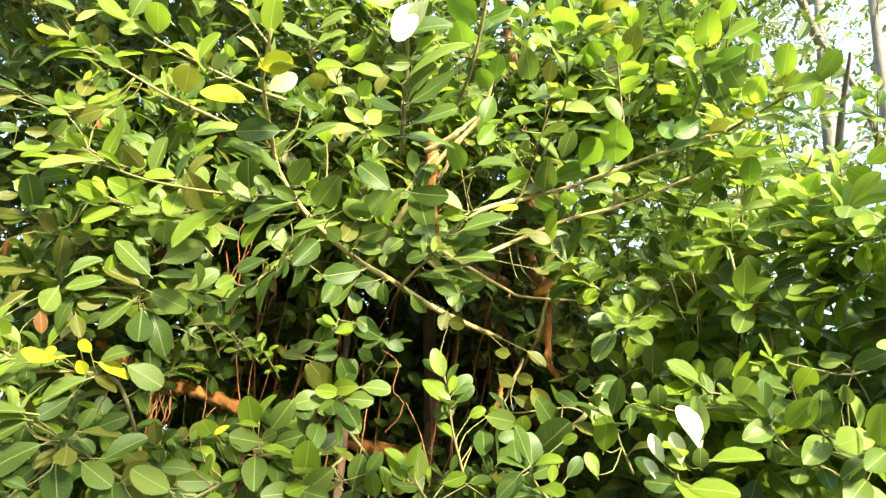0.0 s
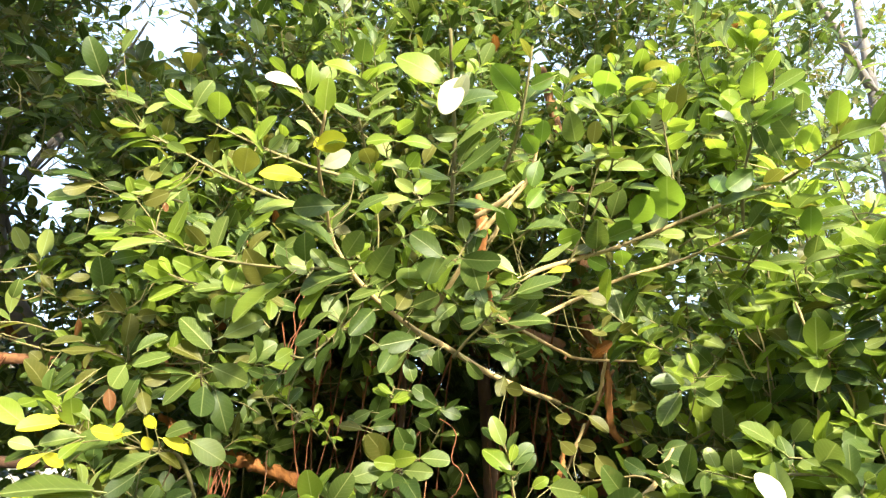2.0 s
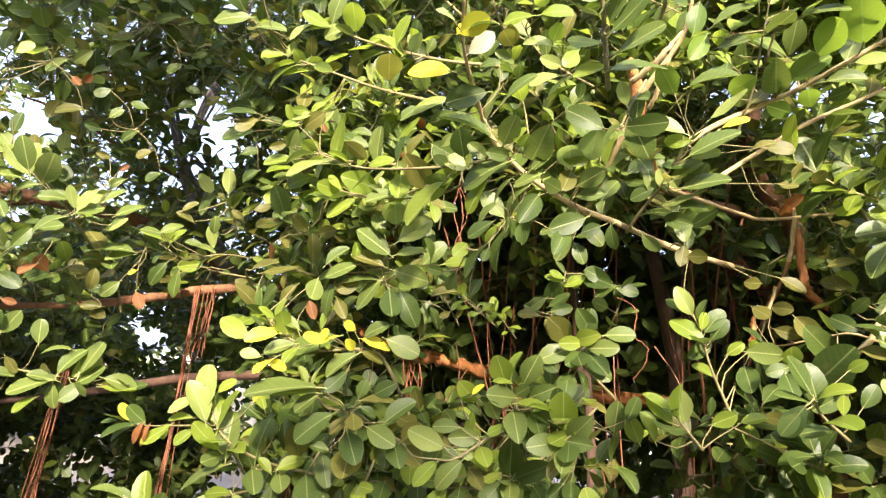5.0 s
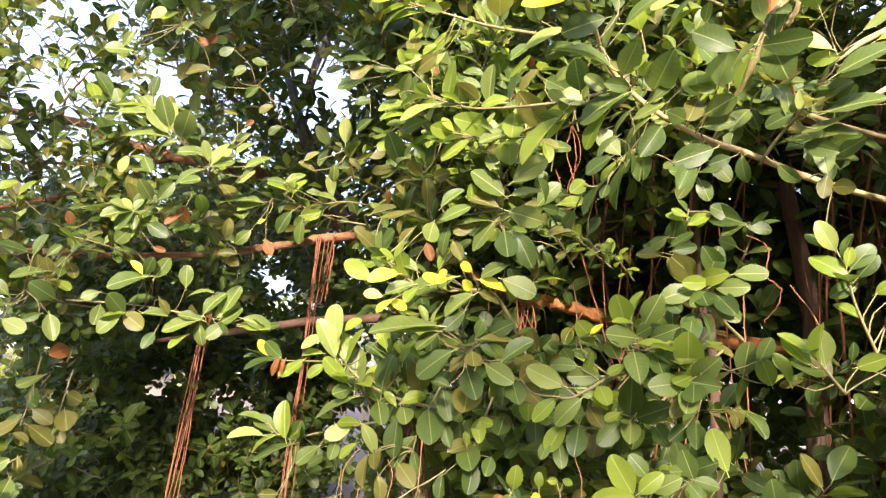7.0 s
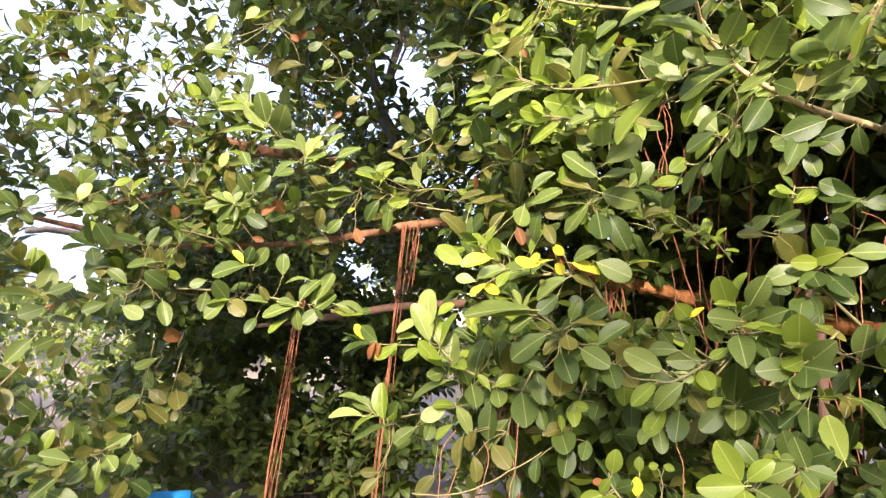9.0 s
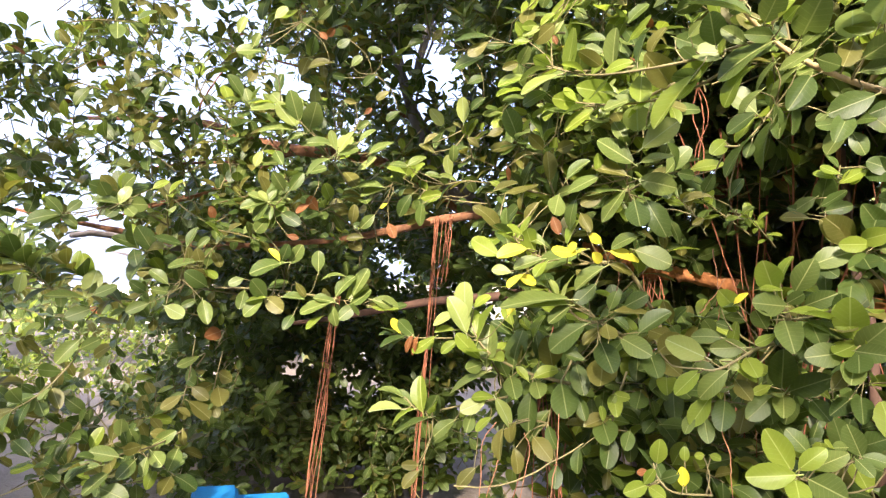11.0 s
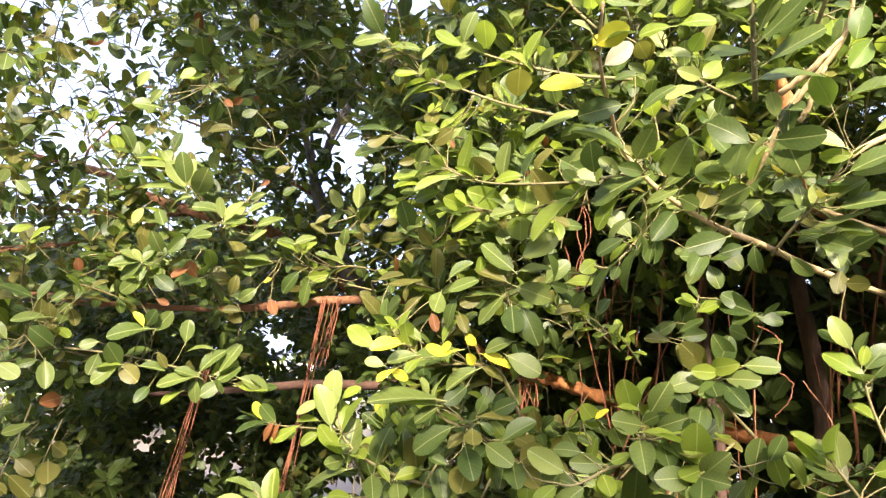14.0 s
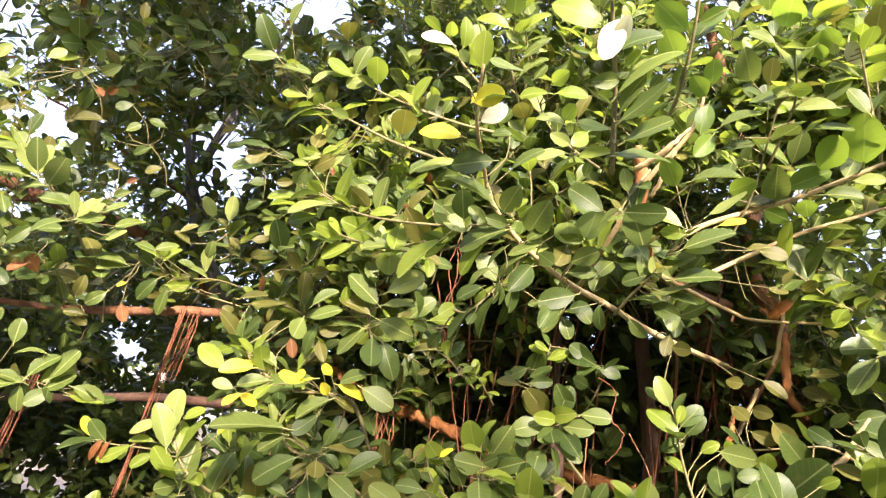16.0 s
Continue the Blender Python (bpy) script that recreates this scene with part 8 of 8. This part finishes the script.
def crown_mass(name, count, spots, size, leaves, kinds, rng, shapes, length=(0.16, 0.34), least=None, scale=1.3, seed=0, parent=None, base=TREE_BASE, outward=0.9, lift=0.8, pierced=True):
    """Twigs with spiralling leaves at random spots of a region, as two joined meshes."""
    p, away = spots(rng, count)
    good = ~in_hollow(p, 0.02 + 0.26 * length[1]) if pierced else np.ones(len(p), bool)
    if least is not None:
        good &= np.array([noise.noise(Vector(q) * scale + Vector((seed, 0, 0))) > least for q in p])
    p, away = p[good], away[good]
    n = len(p)
    d = unit(outward * away + rng.normal(0, 0.55, (n, 3)) + (0, 0, 0.15))
    long = rng.uniform(*length, n)[:, None]
    a, c = p - d * long * 0.35, p + d * long + (0, 0, -0.03)
    m = p + d * long * 0.3 + rng.normal(0, 0.02, (n, 3))
    # wood: three-sided twigs
    side = unit(np.cross(d, (0.3, 0.2, 0.93)))
    up = np.cross(d, side)
    ring = np.stack([side, -0.5 * side + 0.87 * up, -0.5 * side - 0.87 * up], 1)
    verts = np.concatenate([a[:, None] + ring * 0.0045, m[:, None] + ring * 0.0034, c[:, None] + ring * 0.0018], 1).reshape(-1, 3) - base
    quads = np.array([(r * 3 + k, r * 3 + (k + 1) % 3, r * 3 + 3 + (k + 1) % 3, r * 3 + 3 + k) for r in (0, 1) for k in range(3)])
    faces = (np.arange(n)[:, None, None] * 9 + quads).reshape(-1, 4)
    tagged(part("twig_tangle", mesh_from("twig_tangle", [(verts, faces)]), TWIG, parent), kind="stuff")
    # leaves
    s = np.linspace(0.16, 1.0, leaves)[None, :, None] ** 0.42 + rng.normal(0, 0.03, (n, leaves, 1))
    place = (1 - s) ** 2 * a[:, None] + 2 * s * (1 - s) * m[:, None] + s * s * c[:, None]
    turn = rng.uniform(0, 6.28, (n, 1, 1)) + 2.4 * np.arange(leaves)[None, :, None] + rng.normal(0, 0.25, (n, leaves, 1))
    out = np.cos(turn) * side[:, None] + np.sin(turn) * up[:, None]
    tilt = np.radians(98 - 52 * s + rng.normal(0, 9, s.shape))
    along = unit(d[:, None] * np.cos(tilt) + out * np.sin(tilt) + np.array((0, 0, -0.10)) + 0.12 * OPEN_SIDE).reshape(-1, 3)
    face = (d[:, None] + lift * (np.array((0, 0, 0.8)) + 1.2 * OPEN_SIDE) + rng.normal(0, 0.16, (n, leaves, 3))).reshape(-1, 3)
    span = (size * rng.uniform(0.85, 1.15, (n, 1)) * rng.uniform(0.72, 1.18, (n, leaves))).reshape(-1)
    place = place.reshape(-1, 3) + along * span[:, None] * 0.14 - base
    axes = frames_of(None, along, face)
    which, kind = rng.randint(len(SHAPES), size=len(span)), rng.choice(len(kinds), size=len(span), p=kinds)
    vs, fs, uvs, mats, start = [], [], [], [], 0
    for k, (v, f, uv) in enumerate(shapes):
        mine = which == k
        got = place[mine][:, None] + span[mine][:, None, None] * np.einsum("vk,nck->nvc", v, axes[mine])
        count_k = len(got)
        vs.append(got.reshape(-1, 3))
        fs.append((np.arange(count_k)[:, None, None] * len(v) + f + start).reshape(-1, 4))
        uvs.append(np.tile(uv[f.reshape(-1)], (count_k, 1)))
        mats.append(np.repeat(kind[mine], len(f)))
        start += count_k * len(v)
    me = quick_mesh(name, np.concatenate(vs), np.concatenate(fs), np.concatenate(uvs), np.concatenate(mats))
    return tagged(part(name, me, LEAF, parent), kind="stuff")


def shell(b0, b1, z0, z1, deep0, deep1):
    def spots(rng, count):
        b, z = rng.uniform(b0, b1, count), rng.uniform(z0, z1, count)
        r = edge_distance(b) + rng.uniform(deep0, deep1, count)
        a = np.radians(b)
        away = np.stack([np.sin(a), -np.cos(a), 0.35 + 0 * a], -1)
        return np.stack([-np.sin(a) * r, np.cos(a) * r, z], -1), away
    return spots


# face of the crown, then its inside, its far side and its roof
def mass(count, region, size, leaves, kinds, shapes, least, scale, seed, length=(0.16, 0.34), lift=0.8):
    crown_mass("foliage", count, shell(*region), size, leaves, kinds, RNG, shapes, length, least, scale, seed, tree, lift=lift)


mass(430, (-14, 33, 1.95, 3.4, 0.05, 0.55), 0.088, 9, MIXED, MEDIUM, -0.2, 1.9, 3)
mass(230, (-26, -10, 1.75, 3.3, 0.0, 0.5), 0.095, 9, LIVELY, MEDIUM, -0.3, 1.9, 33)
mass(250, (-56, -26, 1.7, 2.5, -0.05, 0.5), 0.1, 9, LIVELY, MEDIUM, -0.3, 1.9, 34)
mass(120, (13, 36, 1.25, 1.72, 0.1, 0.5), 0.09, 9, DIM, MEDIUM, -0.3, 1.9, 9)
mass(120, (11, 36, 0.4, 1.25, 0.3, 0.8), 0.09, 9, DIM, MEDIUM, -0.3, 1.9, 39)
mass(190, (-22, 13, 0.5, 1.55, 0.1, 0.6), 0.09, 9, DIM, MEDIUM, -0.15, 1.9, 10)
mass(320, (-55, -20, 0.5, 1.8, -0.15, 0.5), 0.09, 9, LIVELY, MEDIUM, -0.25, 1.9, 11)
mass(560, (33, 85, 1.7, 3.3, 0.0, 1.0), 0.09, 9, WEATHERED, MEDIUM, -0.1, 1.7, 5)
mass(520, (36, 64, 2.2, 4.3, 0.2, 1.3), 0.092, 9, WEATHERED, MEDIUM, -0.12, 1.8, 45)
mass(320, (50, 88, 0.3, 1.9, 0.1, 1.2), 0.10, 9, WEATHERED, MEDIUM, -0.1, 1.6, 6)
mass(1300, (-22, 36, 2.0, 4.6, 0.4, 1.5), 0.092, 9, MOSTLY_MATURE, ROUGH, -0.16, 1.4, 1)
mass(520, (-58, -22, 1.7, 2.9, 0.4, 1.6), 0.092, 9, LIVELY, ROUGH, -0.2, 1.3, 21)
mass(900, (-55, 40, 0.1, 2.1, 0.9, 2.2), 0.095, 9, INNER, ROUGH, -0.15, 1.4, 12)
mass(2000, (-24, 32, 0.1, 5.6, 1.7, 3.8), 0.11, 10, INNER, ROUGH, -0.3, 1.1, 2, (0.25, 0.5))
mass(170, (32, 60, 0.1, 2.2, 1.7, 3.8), 0.11, 10, INNER, ROUGH, -0.3, 1.1, 52, (0.25, 0.5))
mass(640, (32, 60, 2.2, 5.6, 1.2, 3.8), 0.085, 10, MOSTLY_MATURE, ROUGH, None, 1.5, 53, (0.2, 0.4))
mass(420, (-55, -20, 0.1, 2.6, 1.6, 4.5), 0.11, 10, MOSTLY_MATURE, ROUGH, -0.2, 1.1, 22, (0.25, 0.5))
mass(820, (45, 92, 1.9, 5.2, 0.6, 2.9), 0.092, 9, MOSTLY_MATURE, ROUGH, -0.1, 1.3, 4, (0.2, 0.45))
mass(1900, (-22, 32, 0.1, 6.0, 3.6, 6.0), 0.13, 10, INNER, ROUGH, -0.34, 1.0, 8, (0.3, 0.6))
mass(360, (32, 60, 2.4, 6.0, 3.6, 6.0), 0.11, 10, MOSTLY_MATURE, ROUGH, None, 1.2, 58, (0.3, 0.6))
mass(1900, (38, 66, 0.1, 2.4, 1.5, 4.5), 0.085, 10, INNER, ROUGH, None, 1.2, 14, (0.2, 0.4))
mass(480, (62, 94, 0.1, 1.75, 0.8, 4.5), 0.11, 10, WEATHERED, ROUGH, -0.15, 1.2, 24, (0.3, 0.6))
mass(950, (-30, 32, 4.2, 6.4, 0.9, 4.8), 0.13, 10, MOSTLY_MATURE, ROUGH, -0.3, 0.9, 15, (0.3, 0.6))
mass(420, (32, 58, 4.2, 6.4, 0.9, 4.8), 0.12, 10, MOSTLY_MATURE, ROUGH, -0.3, 1.1, 55, (0.3, 0.6))
mass(130, (58, 84, 2.3, 4.2, 0.2, 1.6), 0.095, 9, WEATHERED, MEDIUM, None, 1.0, 46)
# unseen boughs overhead, added to keep sun off the hollow and left side
mass(60, (42, 74, 3.2, 3.75, -1.4, -0.8), 0.12, 10, MOSTLY_MATURE, ROUGH, None, 1.0, 36, (0.25, 0.4))
mass(100, (30, 60, 3.6, 4.5, -1.2, -0.45), 0.12, 10, MOSTLY_MATURE, ROUGH, None, 1.0, 35, (0.25, 0.45))
# backing leaves behind the hollows, darkened by INNER in place of shade
mass(1000, (-20, 34, 1.5, 3.2, 1.1, 2.6), 0.11, 10, INNER, ROUGH, -0.45, 1.0, 38, (0.25, 0.45))
mass(110, (38, 68, 0.2, 2.0, 2.5, 4.2), 0.12, 10, INNER, ROUGH, -0.4, 1.0, 37, (0.3, 0.5))
# more unseen boughs overhead, added to shade the left side
mass(180, (44, 90, 3.6, 5.2, -0.9, 0.6), 0.12, 10, MOSTLY_MATURE, ROUGH, -0.35, 1.0, 31, (0.3, 0.6))
# filler leaves low in the hollow, their dark mix standing in for shade
mass(650, (41, 58, 0.1, 1.45, 2.6, 4.6), 0.095, 10, INNER, ROUGH, None, 1.1, 71, (0.2, 0.4))
# new yellow leaves at the tips of the sunlit spray
set_leaves(*sunlit_spray, leaf_rows([
    ((-0.963, 1.333, 1.716), (-1.007, 1.269, 1.696), YELLOW, 40),
    ((-0.860, 1.416, 1.714), (-0.900, 1.353, 1.705), YELLOW, 50),
    ((-0.881, 1.401, 1.709), (-0.851, 1.389, 1.733), YELLOW, -50),
    ((-0.863, 1.414, 1.714), (-0.831, 1.407, 1.717), YELLOW, -60),
    ((-0.970, 1.322, 1.754), (-0.984, 1.277, 1.771), YOUNG, 50),
    ((-0.923, 1.369, 1.685), (-0.937, 1.330, 1.650), YOUNG, 60),
    ((-0.973, 1.334, 1.650), (-0.991, 1.292, 1.618), YELLOW, 55),
]))


# ---- unseen wall behind the viewer, added to block low sky light ----
def build_wall():
    bm = bmesh.new()
    for size, place in (((44, 0.3, 5.2), (0, -6.2, 2.55)),):
        made = bmesh.ops.create_cube(bm, size=1.0)["verts"]
        bmesh.ops.scale(bm, vec=size, verts=made)
        bmesh.ops.translate(bm, vec=place, verts=made)
    me = bpy.data.meshes.new("wall_sky_blocker")
    bm.to_mesh(me)
    bm.free()
    me.materials.append(bark_material("grey_plaster", (0.10, 0.095, 0.085), (0.20, 0.19, 0.17), 2.0, 0.004))
    tagged(new("wall_sky_blocker", me), "unseen weathered grey wall, added to block low sky light", "wall", kind="structure")


build_wall()


# ---- pale wall beyond, added to stand in for glare through low gaps ----
def build_far_wall():
    bm = bmesh.new()
    bmesh.ops.create_cube(bm, size=1.0)
    bmesh.ops.scale(bm, vec=(60, 0.3, 2.3), verts=bm.verts)
    bmesh.ops.translate(bm, vec=(-14, 13.5, 1.1), verts=bm.verts)
    bmesh.ops.bevel(bm, geom=bm.edges[:], offset=0.03, segments=2, affect="EDGES")
    me = bpy.data.meshes.new("wall_bright_backdrop")
    bm.to_mesh(me)
    bm.free()
    me.materials.append(bark_material("pale_plaster", (0.62, 0.58, 0.52), (0.80, 0.77, 0.72), 1.5, 0.003))
    tagged(new("wall_bright_backdrop", me), "pale plastered wall, added to stand in for the bright background", "wall", kind="structure")


build_far_wall()


# ---- trees beyond ----
def far_tree(base, height, lean, crown, count, seed, label, size=0.13, pierced=True, least=-0.12, twig=(0.4, 0.8)):
    rng = np.random.RandomState(seed)
    base = np.array(base, float)
    ob = thing("tree", base, label, "tree", "trees beyond the banyan")
    top = np.array((lean[0], lean[1], height))
    part("trunk", mesh_from("trunk", [tube([(0, 0, -0.1), top * 0.35 + (0.1, 0, 0), top * 0.7, top], [0.10, 0.085, 0.065, 0.03], 10, 24, 0.09, seed)]), GREYBARK, ob)
    for k in range(7):
        s = 0.4 + 0.08 * k
        a = rng.uniform(0, 6.28)
        end = top * s + np.array((math.cos(a), math.sin(a), 0.5)) * crown * 0.7
        part("limb", mesh_from("limb", [tube([top * s, top * s + (end - top * s) * 0.5 + (0, 0, 0.2), end], [0.05, 0.032, 0.012], 7, 14, 0.06, seed + k)]), GREYBARK, ob)

    def spots(r, n):
        d = unit(r.normal(0, 1, (n, 3)))
        return base + top * 0.78 + d * (1.0, 1.0, 0.8) * crown * r.uniform(0.35, 1.0, (n, 1)) ** 0.6, d

    crown_mass("crown", count, spots, size, 13, WEATHERED, rng, ROUGH, twig, least, 0.8, seed, ob, base, pierced=pierced)
    return ob


far_tree((3.9, 6.0, 0), 7.6, (-0.5, -0.8), 2.3, 620, 41, "tall grey-barked tree with thin sunlit leaves", 0.075, False)
far_tree((5.0, 6.4, 0), 7.8, (-0.9, -1.0), 2.3, 620, 42, "grey forked tree against the bright sky", 0.075, False)
far_tree((-13.0, 6.5, 0), 3.6, (0.3, 0.2), 2.4, 260, 43, "hazy low tree in the distance")
far_tree((-9.5, 11.0, 0), 4.2, (0.3, 0.2), 2.6, 260, 44, "hazy low tree in the distance")
far_tree((-16.0, 12.0, 0), 5.0, (0.3, 0.2), 3.2, 260, 45, "hazy low tree in the distance")
# two unseen trees, added on the sun's way to dim bush and hollow
far_tree((1.82, -2.9, 0), 4.7, (0.0, -0.1), 0.74, 70, 47, "unseen slender tree, added behind the viewer to dapple the light", 0.10, False, None, (0.15, 0.3))
far_tree((-1.35, -2.65, 0), 5.3, (0.1, -0.1), 0.8, 50, 48, "unseen slender tree, added behind the viewer to dapple the light", 0.10, False, None, (0.15, 0.3))
far_tree((2.0, 9.5, 0), 5.0, (0.3, 0.2), 3.2, 260, 46, "leafy tree behind the banyan")


# ---- low sunlit bushes across the open ground ----
def bush(base, radius, height, count, seed):
    rng = np.random.RandomState(seed)
    base = np.array(base, float)
    ob = thing("bush", base, "pale sunlit bush in front of the far wall", "bush", "bushes by the far wall")
    for k in range(6):
        a = k * 1.05 + rng.uniform(-0.3, 0.3)
        out = np.array((math.cos(a), math.sin(a), 0)) * radius
        part("stem", mesh_from("stem", [tube([(0.04 * math.cos(a), 0.04 * math.sin(a), -0.06), out * 0.3 + (0, 0, height * 0.5), out * 0.7 + (0, 0, height * 0.85)], [0.018, 0.012, 0.005], 6, 10, 0.08, seed + k)]), GREYBARK, ob)

    def spots(r, n):
        d = unit(r.normal(0, 1, (n, 3)))
        d[:, 2] = np.abs(d[:, 2])
        return base + (0, 0, 0.12) + d * (radius, radius, height) * r.uniform(0.3, 1.0, (n, 1)) ** 0.5, d

    crown_mass("crown", count, spots, 0.08, 11, LIVELY, rng, ROUGH, (0.2, 0.4), None, 0.8, seed, ob, base, pierced=False)


for place, radius, height, count, seed in (((-8.6, 3.4, 0), 1.3, 1.25, 230, 61), ((-9.8, 1.7, 0), 1.2, 1.3, 210, 62), ((-9.4, 0.2, 0), 1.1, 1.2, 190, 65)):
    bush(place, radius, height, count, seed)


# ---- woods in the distance ----
def build_woods():
    rng = np.random.RandomState(77)
    ob = thing("woods", (-14, 12, 0), "pale hazy line of distant trees", "trees", kind="stuff")

    def spots(r, n):
        b, far = np.radians(r.uniform(-45, 108, n)), r.uniform(15, 26, n)
        top = 4.2 + 1.6 * np.sin(b * 9) + 0.8 * np.sin(b * 23 + 1)
        return np.stack([-np.sin(b) * far, np.cos(b) * far, r.uniform(0, 1, n) ** 0.8 * top], -1), np.stack([np.sin(b), -np.cos(b), 0.4 + 0 * b], -1)

    crown_mass("foliage", 2600, spots, 0.34, 9, WEATHERED, rng, ROUGH, (0.6, 1.2), None, 1.0, 0, ob, np.array((-14, 12, 0.0)))


build_woods()


# ---- blue plastic tub under the tree ----
def build_tub():
    m, nodes, links, bsdf = material("blue_plastic")
    tex = nodes.new("ShaderNodeTexNoise")
    tex.inputs["Scale"].default_value = 14.0
    links.new(mix_node(nodes, links, tex.outputs[0], (0.02, 0.22, 0.55), (0.05, 0.34, 0.72)), bsdf.inputs["Base Color"])
    bsdf.inputs["Roughness"].default_value = 0.35
    ob = thing("storage_box", (-3.15, 1.95, -0.018), "blue plastic box with a rounded lid on the ground", "box")

    def block(name, size, place, bevel, label=""):
        bm = bmesh.new()
        bmesh.ops.create_cube(bm, size=1.0)
        bmesh.ops.scale(bm, vec=size, verts=bm.verts)
        bmesh.ops.translate(bm, vec=place, verts=bm.verts)
        bmesh.ops.bevel(bm, geom=bm.edges[:], offset=bevel, segments=3, affect="EDGES")
        me = bpy.data.meshes.new(name)
        bm.to_mesh(me)
        bm.free()
        return part(name, me, m, ob, label)

    block("body", (0.42, 0.30, 0.44), (0.03, 0, 0.24), 0.02)
    block("lid", (0.24, 0.30, 0.05), (-0.09, 0, 0.525), 0.02, "lighter blue raised lid")
    block("rim", (0.50, 0.32, 0.03), (0.06, 0, 0.475), 0.012)
    ob.rotation_euler = (0, 0, radians(58))


build_tub()
